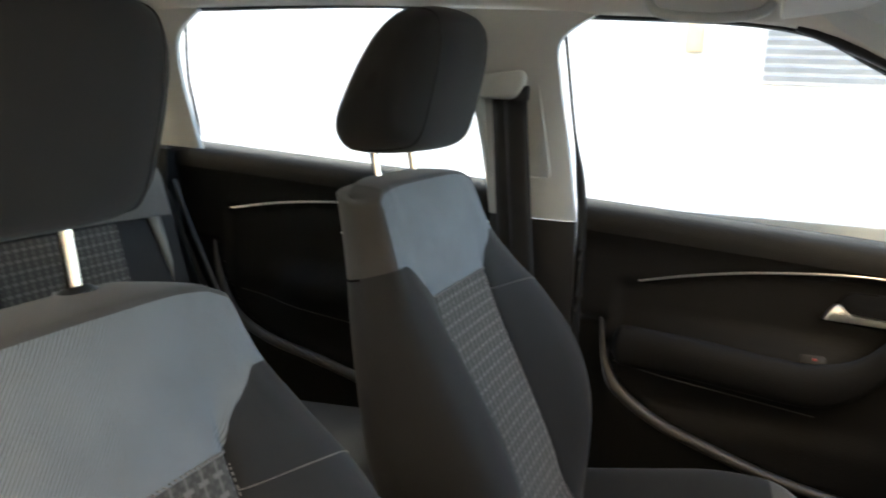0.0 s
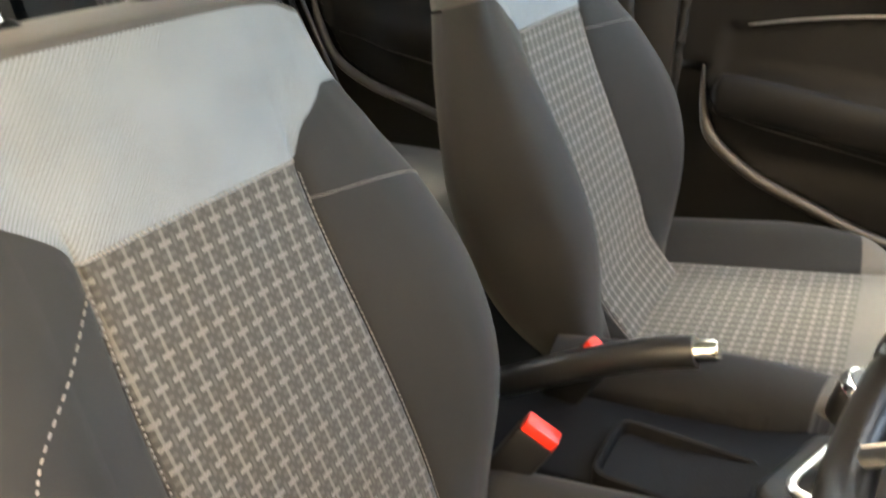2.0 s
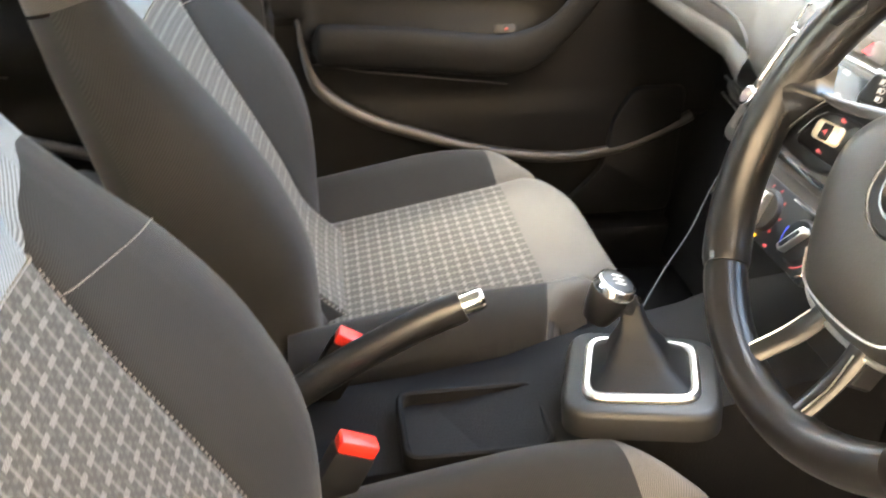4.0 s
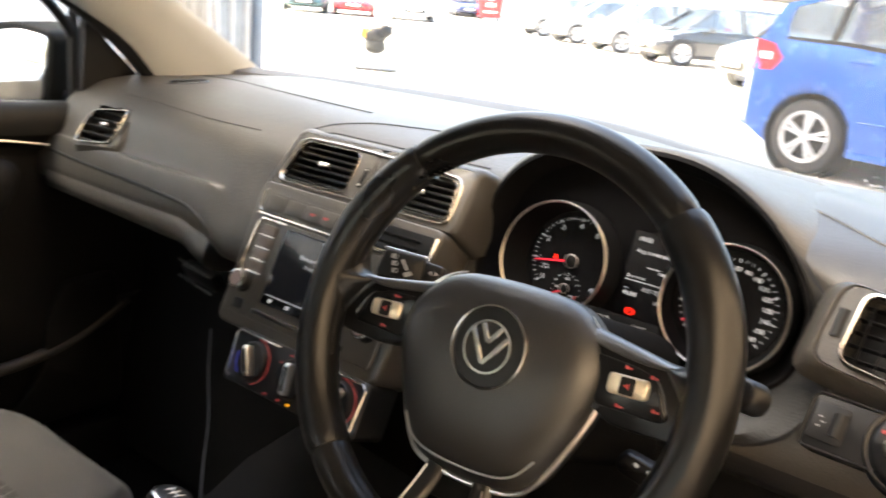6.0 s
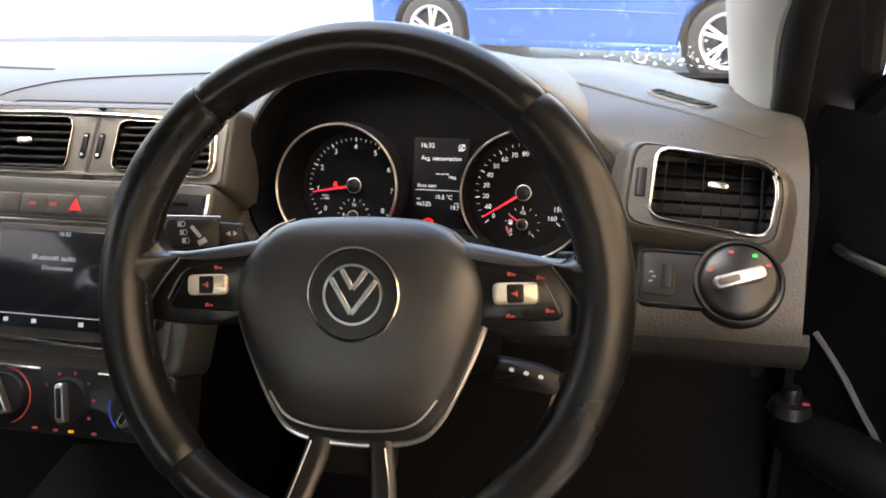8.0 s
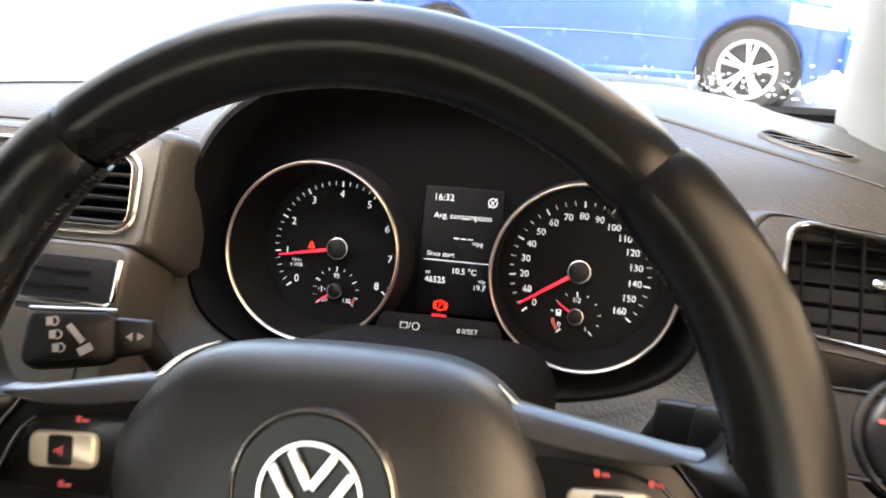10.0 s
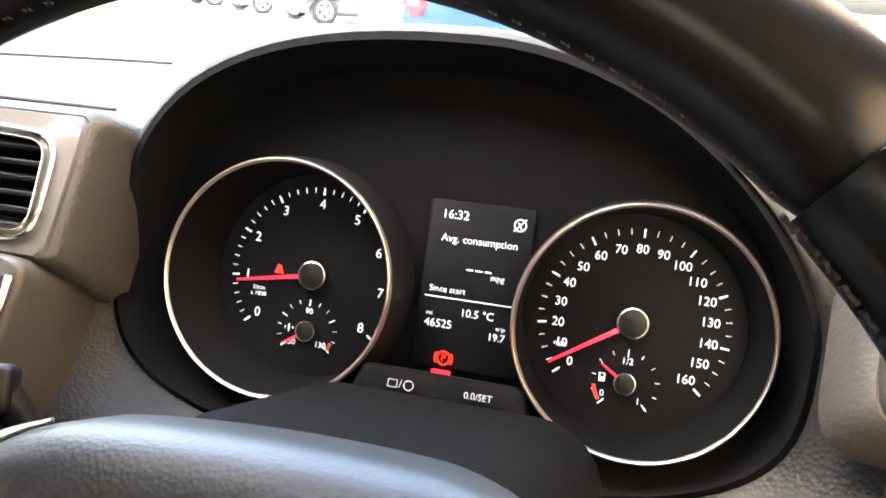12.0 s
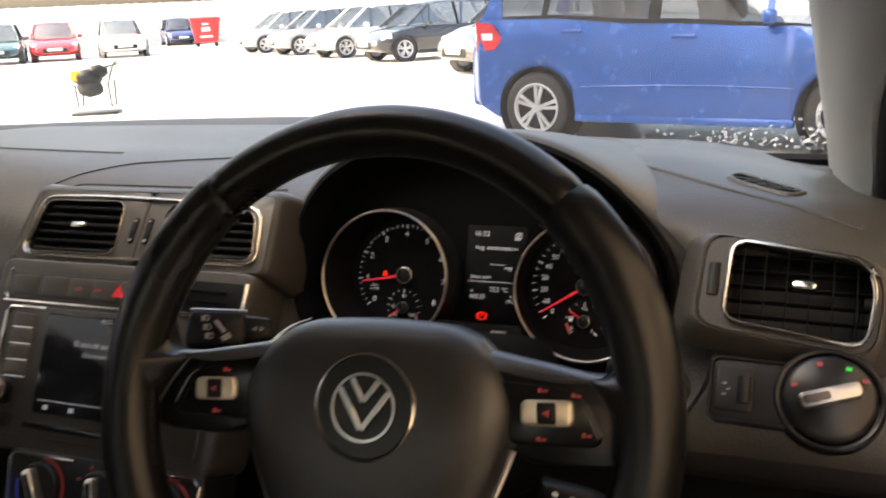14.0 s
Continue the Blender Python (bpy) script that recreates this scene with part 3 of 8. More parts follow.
under(part("brow_line", tube([VP @ Vector((x, 0.062 - 0.008 * smoothstep(-0.11, -0.145, x), -0.030)) for x in [-0.145 + 0.0155 * k for k in range(19)]], 0.0009, 5), BLACK), centre)
vent(VL, VP, 6, 0, centre, (-0.070, 0.003), chrome=0.0008)
vent(VR, VP, 6, 0, centre, (0.082, 0.002), chrome=0.0008)
under(part("chrome_surround", band(soft_poly([(-0.131, -0.0325), (0.142, -0.0300), (0.1345, 0.0295), (0.03, 0.0345), (-0.05, 0.0360), (-0.124, 0.0345)], 0.018), 0.0030, -0.004, 0.003, VP), CHROME), centre)
for x in (-0.003, 0.014):
    w = part("thumb_wheel", slab(rounded(0.0055, 0.027, 0.0025, 4), -0.004, 0.0012, 0.0006, VP @ pose(x, 0.0, 0)), SLAT)
    under(w, centre)
    part("marker", box((0, 0, 0), (0.0026, 0.0026, 0.0010), VP @ pose(x, -0.010, 0.0012)), SATIN_CHROME).parent = w
    part("marker", box((0, 0, 0), (0.0026, 0.0010, 0.0010), VP @ pose(x, 0.010, 0.0012)), SATIN_CHROME).parent = w


def on_panel(x, y, z=0.0):
    return CP @ pose(x, y, z)


# switch row with the hazard button
row = part("switch_strip", slab(rounded(0.190, 0.024, 0.004), -0.004, 0.003, 0.0015, on_panel(-0.028, 0.100)), STACK)
under(row, centre)
for x in (-0.101, -0.066, -0.034, -0.008, 0.026):
    part("button", slab(rounded(0.030, 0.019, 0.003), 0.002, 0.0042, 0.001, on_panel(x, 0.100)), STACK).parent = row
tri = [(-0.0065, -0.005), (0.0065, -0.005), (0, 0.0065)]
part("hazard_mark", slab(tri, 0.004, 0.0048, 0, on_panel(0.010, 0.100)), glow("hazard_red", (1.0, 0.03, 0.04), 0.035)).parent = row
for x in (-0.036, -0.014):
    part("mark", box((0, 0, 0), (0.007, 0.003, 0.0006), on_panel(x, 0.100, 0.0046)), RED_INK).parent = row
under(part("chrome_line", tube([on_panel(-0.126, 0.0845, 0.001).translation, on_panel(0.14, 0.0845, 0.001).translation], 0.0016, 6), CHROME), centre)
under(part("chrome_line", tube([on_panel(x, y, 0.001).translation for x, y in ((-0.121, 0.116), (-0.1255, 0.112), (-0.126, 0.092), (-0.121, 0.0865))], 0.0016, 6), CHROME), centre)
# disc slot with its bright end bracket
slot = part("disc_slot", slab(rounded(0.092, 0.028, 0.004), -0.004, 0.003, 0.0015, on_panel(0.095, 0.102)), BLACK)
under(slot, centre)
part("bracket", tube([on_panel(x, y, 0.003).translation for x, y in ((0.05, 0.0865), (0.138, 0.0865), (0.143, 0.090), (0.1445, 0.116))], 0.0017, 6), CHROME).parent = slot
for y in (0.096, 0.106):
    part("slot_line", box((0, 0, 0), (0.066, 0.0025, 0.002), on_panel(0.092, y, 0.0035)), GLOSS).parent = slot

# radio
radio = thing("car_radio", "car radio with dark touch screen and round knob", "car radio", at=(0, 0.16, 0.86))
body = part("radio_front", slab(soft_poly([(-0.122, -0.040), (0.118, -0.040), (0.126, 0.080), (-0.118, 0.080)], 0.006), -0.003, 0.0025, 0.0015, CP), STACK)
under(body, radio)
scr = part("screen", slab(soft_poly([(-0.066, -0.018), (0.066, -0.018), (0.066, 0.075), (-0.066, 0.075)], 0.003), 0.001, 0.0045, 0.001, CP), SCREEN)
under(scr, radio)
WHITE_SCR = glow("screen_text", (0.85, 0.88, 0.95), 0.016)
for body_text, size, x, y in (("Bluetooth audio", 0.0072, -0.006, 0.0485), ("Disconnected.", 0.0058, -0.001, 0.0390), ("16:32", 0.0058, 0.003, 0.0715)):
    part("screen_text", text_bm(body_text, size, m=on_panel(x, y, 0.0049)), WHITE_SCR, scr, smooth=False)
part("screen_line", box((0, 0, 0), (0.12, 0.0008, 0.0004), on_panel(0, -0.006, 0.0048)), WHITE_SCR, scr)
for x in (-0.05, -0.02, 0.03):
    part("screen_mark", box((0, 0, 0), (0.005, 0.004, 0.0004), on_panel(x, -0.012, 0.0048)), WHITE_SCR, scr)
for k in range(4):
    bt = part("radio_button", slab(rounded(0.026, 0.0135, 0.0025), 0.001, 0.0045, 0.001, on_panel(-0.094, 0.066 - 0.0155 * k)), surface("tan_button", (0.085, 0.07, 0.06), 0.35))
    under(bt, radio)
    part("bright_edge", box((0, 0, 0), (0.024, 0.0012, 0.001), on_panel(-0.094, 0.0592 - 0.0155 * k, 0.0045)), SATIN_CHROME, bt)
under(part("chrome_bracket", tube([on_panel(x, y, 0.003).translation for x, y in ((-0.07, 0.079), (-0.112, 0.079), (-0.1165, 0.074), (-0.119, 0.020), (-0.112, 0.008), (-0.098, 0.003))], 0.0018, 6), CHROME), radio)
for x in (-0.103, 0.100):
    kn = part("volume_knob", lathe([(0.0, 0.017), (0.009, 0.017), (0.0105, 0.0155), (0.0115, 0.004), (0.014, 0.002), (0.014, 0.0)], 28, m=on_panel(x, -0.0005, 0.001)), BLACK)
    under(kn, radio)
    part("knob_ring", lathe([(0.0095, 0.0172), (0.0112, 0.0168), (0.0116, 0.013), (0.0113, 0.0128)], 28, m=on_panel(x, -0.0005, 0.001)), CHROME, kn)
    part("knob_face", lathe([(0.0, 0.0176), (0.009, 0.0174)], 24, m=on_panel(x, -0.0005, 0.001)), surface("knob_face", (0.13, 0.09, 0.08), 0.4), kn)
under(part("slot_bar", slab(rounded(0.15, 0.006, 0.002), 0.0, 0.004, 0.001, on_panel(0.0, -0.030)), GLOSS), radio)
under(part("usb_cap", slab(rounded(0.016, 0.013, 0.002), 0.0, 0.004, 0.001, on_panel(-0.100, -0.028)), BLACK), radio)

# heater controls
HP = facing((0.022, 0.118, 0.770), 24)
heater = thing("heater_controls", "heater control panel with three round dials", "heater controls", at=(0.02, 0.12, 0.77))
hb = part("panel", slab(rounded(0.215, 0.064, 0.008), -0.05, 0.0, 0.003, HP), SATIN)
under(hb, heater)
for s in (-1, 1):
    under(part("chrome_bracket", tube([HP @ Vector((s * x, y, 0.0015)) for x, y in ((0.03, 0.0285), (0.098, 0.0285), (0.1035, 0.024), (0.100, -0.022), (0.094, -0.027))], 0.0016, 6), CHROME), heater)
for x, tilt, arc in ((-0.066, 28, True), (0.0, 8, False), (0.07, -28, True)):
    d = part("dial", lathe([(0, 0.004), (0.021, 0.004), (0.0235, 0.0), (0.0235, -0.003)], 36, m=HP @ pose(x, 0.0, 0.001)), BLACK)
    under(d, heater)
    part("grip", slab(rounded(0.0085, 0.036, 0.003), 0.003, 0.014, 0.002, HP @ pose(x, 0, 0, 0, 0, tilt)), SATIN_CHROME, d)
    part("grip_inlay", slab(rounded(0.005, 0.028, 0.002), 0.0135, 0.0145, 0.0005, HP @ pose(x, 0, 0, 0, 0, tilt)), BLACK, d)
    if arc:
        part("red_arc", tube([HP @ Vector((x + 0.0265 * math.cos(a), 0.0265 * math.sin(a), 0.001)) for a in [radians(-70 + 10 * k) for k in range(17)]], 0.0007, 5), RED_INK, d)
        part("blue_arc", tube([HP @ Vector((x + 0.0265 * math.cos(a), 0.0265 * math.sin(a), 0.001)) for a in [radians(170 + 8 * k) for k in range(8)]], 0.0007, 5), BLUE_INK, d)
    else:
        for k in range(6):
            a = radians(150 - 36 * k)
            part("mark", box((0, 0, 0), (0.0026, 0.0026, 0.0005), HP @ pose(x + 0.027 * math.cos(a), 0.027 * math.sin(a), 0.0008)), RED_INK, d)
for x, mt in ((-0.032, RED_INK), (-0.01, RED_INK), (0.006, AMBER), (0.03, RED_INK)):
    under(part("mark", slab(rounded(0.005, 0.0025, 0.001, 3), 0, 0.0012, 0, HP @ pose(x, -0.0275, 0)), mt), heater)

# side vents
SURROUND = surface("vent_surround", (0.030, 0.027, 0.024), 0.45, grain=0.4, grain_scale=430, voronoi=True)
for s, name in ((1, "right"), (-1, "left")):
    m = facing((s * 0.591, 0.2475, 0.963), 40, s * -4) if s > 0 else LEFT_VENT
    if s > 0:
        poly = [(-0.053, -0.033), (0.048, -0.045), (0.054, 0.004), (0.044, 0.024), (-0.050, 0.036)]
    else:
        poly = [(-0.048, -0.045), (0.053, -0.033), (0.050, 0.036), (-0.044, 0.024), (-0.054, 0.004)]
    big = [(x * 1.10 - s * 0.002, y * 1.10) for x, y in poly]
    vt = thing("side_vent", "black slatted side air vent with chrome frame", "air vent", "dashboard side vents", at=(s * 0.59, 0.25, 0.96))
    big = [(x - (0.011 * s if x * s < 0 else 0), y) for x, y in big]
    under(part("housing", holed(soft_poly(big, 0.016 if s > 0 else 0.018), soft_poly(poly, 0.016 if s > 0 else 0.014), -0.03, 0.002, m), SURROUND if s > 0 else DASH), vt)
    edge = soft_poly(big, 0.016 if s > 0 else 0.018)
    under(part("housing_flare", outward(grid_mesh([[m @ Vector((x * f, y * f, h)) for x, y in edge] for f, h in (((0.995, 0.0005), (1.02, 0.0022), (1.06, 0.0005), (1.14, -0.006), (1.26, -0.018)) if s > 0 else ((0.99, 0.0005), (1.02, 0.0012), (1.08, -0.003), (1.20, -0.012), (1.36, -0.028)))], closed_u=True)), DASH), vt)
    under(part("thumb_wheel", tube([m @ Vector((-s * 0.060, y, -0.001)) for y in (-0.012, 0.014)], 0.0055, 12), BLACK), vt)
    v = vent(soft_poly(poly, 0.016 if s > 0 else 0.014), m @ pose(0, 0, 0.004), 6 if s > 0 else 5, 6 if s > 0 else 0, vt, (0.004, 0.0), chrome=0.0028 if s > 0 else 0.0018, slat=SLAT)

# light switch panel beside the wheel
STALK_INK = surface("stalk_print", (0.32, 0.32, 0.33), 0.5)
LP = facing((0.576, 0.193, 0.899), 38, -3) @ Matrix.Diagonal((0.88, 0.88, 0.88, 1))
light_panel = thing("light_switch_panel", "black panel with round headlamp switch and dimmer", "switch panel", at=(0.58, 0.19, 0.89))
under(part("panel", slab(soft_poly([(-0.048, -0.024), (0.02, -0.024), (0.02, 0.026), (-0.048, 0.026)], 0.008), -0.02, 0.002, 0.002, LP), BLACK), light_panel)
under(part("panel_edge", band(soft_poly([(-0.050, -0.026), (0.02, -0.026), (0.02, 0.028), (-0.050, 0.028)], 0.009), 0.0022, -0.004, 0.0034, LP), SATIN), light_panel)
under(part("recess", slab(rounded(0.030, 0.036, 0.004), 0.001, 0.0035, 0.001, LP @ pose(-0.030, 0.001, 0)), BLACK), light_panel)
dim = part("dimmer_wheel", tube([LP @ Vector((-0.022, y, 0.002)) for y in (-0.010, 0.012)], 0.005, 12), BLACK)
under(dim, light_panel)
for dx, dz in ((-0.0375, 0.005), (-0.0375, -0.004), (-0.0345, 0.0005)):
    part("mark", box((0, 0, 0), (0.0035, 0.0014, 0.0004), LP @ pose(dx, dz, 0.0036)), STALK_INK, dim)
knob = part("rotary_switch", lathe([(0.0, 0.009), (0.030, 0.009), (0.034, 0.006), (0.0355, 0.002), (0.0355, -0.01)], 56, m=LP @ pose(0.041, 0.002, 0)), SATIN)
under(knob, light_panel)
under(part("switch_rim", lathe([(0.037, -0.01), (0.037, 0.004), (0.039, 0.005), (0.041, 0.003), (0.042, -0.01)], 56, m=LP @ pose(0.041, 0.002, 0)), SATIN), light_panel)
part("grip", slab(rounded(0.047, 0.0125, 0.004), 0.006, 0.0195, 0.0025, LP @ pose(0.041, 0.002, 0.001, 0, 0, 20)), surface("grip_metal", (0.46, 0.44, 0.41), 0.34, metal=1.0, stain=0.3, stain_scale=60), knob)
part("grip_inlay", slab(rounded(0.0200, 0.0062, 0.002), 0.0190, 0.0203, 0.0005, LP @ pose(0.041, 0.002, 0.001, 0, 0, 20) @ pose(-0.010, 0, 0)), surface("grip_brown", (0.07, 0.055, 0.045), 0.3), knob)
for a, r, mt in ((108, 0.027, RED_INK), (62, 0.027, GREEN), (32, 0.029, RED_INK), (165, 0.027, RED_INK), (-160, 0.008, RED_INK)):
    part("lamp_mark", slab(rounded(0.0046, 0.003, 0.001, 3), 0.0088, 0.0096, 0, LP @ pose(0.041 + r * math.cos(radians(a)), 0.002 + r * math.sin(radians(a)), 0.001)), mt, knob)

# ---- instrument binnacle ----
binnacle = thing("instrument_cluster", "black instrument cluster with two round dials", "instrument cluster", at=(0.334, 0.30, 0.93))


def arch(dx, dz, y0, lean, drop=0.0):
    """The binnacle's mouth: flat-bottomed arch about (0.332, 0.945)."""
    out = []
    for i in range(73):
        a = 2 * math.pi * i / 72
        c, s = math.cos(a), math.sin(a)
        right = c > 0
        ex = (1.333 if right else 0.72) if s > 0 else 0.55
        x = ((0.174 if right else 0.184) + dx) * math.copysign(abs(c) ** (1.0 if right and s > 0 else 0.80), c)
        z = ((0.122 + dz) if s > 0 else (0.091 + dz)) * math.copysign(abs(s) ** ex, s)
        zz = 0.945 + z - drop
        out.append(Vector((0.332 + x, y0 + lean * (zz - 0.95), zz)))
    return out


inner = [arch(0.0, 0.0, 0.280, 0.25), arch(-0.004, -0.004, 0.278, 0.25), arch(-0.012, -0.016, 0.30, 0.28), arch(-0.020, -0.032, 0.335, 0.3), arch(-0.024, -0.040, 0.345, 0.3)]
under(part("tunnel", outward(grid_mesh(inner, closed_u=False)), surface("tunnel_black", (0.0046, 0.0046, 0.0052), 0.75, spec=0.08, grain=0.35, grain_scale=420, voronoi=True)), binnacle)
def skin_y(x, z):
    """The dashboard's face beside the binnacle's mouth."""
    base_y = dash_y(x, z)
    near = max(0.0, min(1.0, 1 - (arch_rho(x, z) - 1) / 0.33)) ** 1.5
    return base_y + (0.284 + 0.25 * (z - 0.95) - base_y) * near


skirt = []
for e, lift in ((-0.002, 0.0), (0.001, 0.002), (0.004, 0.0035), (0.008, 0.004), (0.013, 0.004), (0.020, 0.0035), (0.028, 0.0025), (0.036, -0.004)):
    ring_pts = arch(e, e, 0.281, 0.25)
    inner_pts = arch(0.0, 0.0, 0.281, 0.25)
    ring_pts = ring_pts[36:] + [b.lerp(p, (1 - k / 8) ** 2) for k, (b, p) in enumerate(zip(inner_pts[1:10], ring_pts[1:10]))]
    skirt.append([p if e < 0 else Vector((p.x, min(0.281 + 0.25 * (p.z - 0.95), skin_y(p.x, p.z)) - lift, p.z)) for p in ring_pts])
# dash round the mouth, its shade put into a darker plastic
under(part("mouth_skirt", outward(grid_mesh(skirt)), surface("mouth_shade_plastic", (0.0135, 0.0132, 0.0128), 0.46, spec=0.3, grain=0.55, grain_scale=430, voronoi=True)), binnacle)
hood = [arch(0.0, 0.0, 0.280, 0.25), arch(0.004, 0.003, 0.284, 0.26), arch(0.012, 0.002, 0.298, 0.28), arch(0.024, -0.003, 0.325, 0.32), arch(0.045, -0.014, 0.38, 0.5), arch(0.075, -0.036, 0.47, 0.9), arch(0.10, -0.060, 0.60, 1.2)]
hood = [[Vector((p.x, p.y, p.z)) for p in spline(col, 24)] for col in list(zip(*hood))[0:37]]
under(part("hood", outward(grid_mesh(hood)), DASH), binnacle)
DP = facing((0.336, 0.3045, 0.9335), 17)


def on_dial(x, y, z=0.0):
    return DP @ pose(x, y, z)


board = [(p.x - 0.336, (p.z - 0.9335) / 0.956) for p in arch(-0.006, -0.012, 0.3, 0)[:-1]]
under(part("dial_board", slab(board, -0.012, -0.0015, 0.001, DP), surface("dial_black", (0.0036, 0.0036, 0.0042), 0.75, spec=0.06)), binnacle)
RINGS = surface("ring_chrome", (0.86, 0.80, 0.70), 0.34, metal=1.0, stain=0.06)
FACE = surface("dial_face", (0.0042, 0.0042, 0.0050), 0.45, spec=0.12)
for cx, hub, ring in ((-0.084, -0.084, -0.0938), (0.087, 0.087, 0.0908)):
    d = part("dial", lathe([(0.0, 0.0), (0.0555, 0.0)], 64, m=on_dial(cx, 0)), FACE)
    under(d, binnacle)
    rs = 1.005 if cx < 0 else 0.985
    RS = Matrix.Diagonal((rs, rs, 1, 1))
    wall = [[(Vector((cx + (ring - cx) * t + r * (1 + (rs - 1) * t) * math.cos(a), -0.0022 * t + r * (1 + (rs - 1) * t) * math.sin(a), h))) for a in [2 * math.pi * j / 72 for j in range(72)]] for r, h, t in ((0.055, 0.0002, 0), (0.0562, 0.012, 0.4), (0.0592, 0.028, 1), (0.0597, 0.030, 1))]
    part("cowl", grid_mesh([[DP @ p for p in r] for r in wall], closed_u=True), surface("cowl_black", (0.0025, 0.0025, 0.0028), 0.6, spec=0.12), d)
    part("outer_cowl", lathe([(0.0655, -0.002), (0.0645, 0.014), (0.0630, 0.026), (0.0622, 0.0295)], 72, m=on_dial(ring, -0.0022) @ RS), BLACK, d)
    part("chrome_ring", lathe([(0.0596, 0.0285), (0.0600, 0.0309), (0.0610, 0.0319), (0.0620, 0.0309), (0.0624, 0.0285)], 72, m=on_dial(ring, -0.0022) @ RS), RINGS, d)
    part("hub_cap", lathe([(0.0, 0.0045), (0.0060, 0.0045), (0.0072, 0.0038), (0.0072, 0.0)], 32, m=on_dial(hub, 0)), BLACK, d)
    part("hub_ring", lathe([(0.0070, 0.0036), (0.0073, 0.0046), (0.0077, 0.0044), (0.0078, 0.0034)], 32, m=on_dial(hub, 0)), SATIN_CHROME, d)
    sub = part("sub_dial_hub", lathe([(0.0, 0.004), (0.0042, 0.004), (0.0050, 0.0035), (0.0050, 0.0)], 24, m=on_dial(hub, -0.0305)), BLACK, d)
    part("hub_ring", lathe([(0.0049, 0.0033), (0.0051, 0.0040), (0.0055, 0.0039), (0.0055, 0.003)], 24, m=on_dial(hub, -0.0305)), SATIN_CHROME, d)

    def tick(cx0, cy0, a, r0, r1, w, mt):
        c = on_dial(cx0, cy0, 0.0004) @ pose(0, 0, 0, 0, 0, a)
        part("tick", box((0, 0, 0), (r1 - r0, w, 0.0004), c @ pose((r0 + r1) / 2, 0, 0)), mt, d, smooth=False)

    def numeral(s, cx0, cy0, a, r, size, mt=INK):
        part("numeral", text_bm(s, size, m=on_dial(cx0 + r * math.cos(radians(a)), cy0 + r * math.sin(radians(a)), 0.0005)), mt, d, smooth=False)

    def needle(cx0, cy0, a, r0, r1, w, z):
        c = on_dial(cx0, cy0, z) @ pose(0, 0, 0, 0, 0, a)
        part("needle", slab([(r0, -w / 2), (r1, -w / 4), (r1, w / 4), (r0, w / 2)], 0, 0.001, 0.0002, c), NEEDLE, d)
    if cx < 0:
        for k in range(41):
            a = 219 - 258 * k / 40
            major = k % 5 == 0
            tick(hub, 0, a, 0.0440 if major else 0.0452, 0.0480, 0.0009 if major else 0.00035, INK)
        for k in range(9):
            numeral(str(k), hub, 0, 219 - 258 * k / 8, 0.0388, 0.0074)
        needle(hub, 0, 190.5, 0.007, 0.0445, 0.0024, 0.0022)
        part("scale_text", text_bm("1/min\nx 1000", 0.0034, m=on_dial(hub - 0.031, -0.0125, 0.0005)), INK, d, smooth=False)
        for k in range(13):
            a = 215 - 250 * k / 12
            tick(hub, -0.0305, a, 0.0150 if k % 3 else 0.0138, 0.0172, 0.0006 if k % 3 == 0 else 0.0003, INK)
        for s, a in (("50", 222), ("90", 90), ("130", -38)):
            numeral(s, hub, -0.0305, a, 0.0108, 0.0044)
        needle(hub, -0.0305, 213, 0.004, 0.0155, 0.0015, 0.0015)
        part("red_zone", tube([on_dial(hub + 0.0150 * math.cos(radians(t)), -0.0305 + 0.0150 * math.sin(radians(t)), 0.0004).translation for t in range(-35, -15, 4)], 0.0010, 5), RED_INK, d)
        for dx in (-0.0022, 0.0, 0.0022):
            part("mark", box((0, 0, 0), (0.0006, 0.004 if dx == 0 else 0.001, 0.0004), on_dial(hub - 0.0105 + dx, -0.030, 0.0005)), INK, d)
        part("belt_warning_lamp", slab([(-0.0026, -0.0020), (0.0026, -0.0020), (0.0014, 0.0008), (0.0009, 0.0026), (-0.0009, 0.0026), (-0.0014, 0.0008)], 0.0, 0.0007, 0, on_dial(hub - 0.0205, 0.0005)), WARN, d)
    else:
        for k in range(33):
            a = 220 - 260 * k / 32
            major = k % 4 == 0
            tick(hub, 0, a, 0.0432 if major else 0.0445, 0.0475, 0.0009 if major else 0.00035, INK)
        for k in range(17):
            numeral(str(k * 10), hub, 0, 220 - 260 * k / 16, 0.0372, 0.0064)
        part("unit_text", text_bm("mph", 0.0036, m=on_dial(hub - 0.0345, -0.0155, 0.0005)), INK, d, smooth=False)
        needle(hub, 0, 213, 0.007, 0.0465, 0.0024, 0.0022)
        for k in range(11):
            a = 225 - 270 * k / 10
            tick(hub, -0.0305, a, 0.0132 if k % 5 == 0 else 0.0148, 0.0170, 0.0006 if k % 5 == 0 else 0.0003, INK)
        for s, a, r in (("0", 212, 0.0125), ("1/2", 90, 0.0110), ("1", -48, 0.0110)):
            numeral(s, hub, -0.0305, a, r, 0.0046)
        needle(hub, -0.0305, 146, 0.004, 0.0150, 0.0015, 0.0015)
        part("red_zone", tube([on_dial(hub + 0.0155 * math.cos(radians(t)), -0.0305 + 0.0155 * math.sin(radians(t)), 0.0004).translation for t in range(190, 222, 5)], 0.0011, 5), RED_INK, d)
        part("pump_mark", box((0, 0, 0), (0.0032, 0.0042, 0.0004), on_dial(hub - 0.0115, -0.0290, 0.0005)), INK, d)
        part("pump_window", box((0, 0, 0), (0.0018, 0.0014, 0.0004), on_dial(hub - 0.0115, -0.0280, 0.0008)), FACE, d)

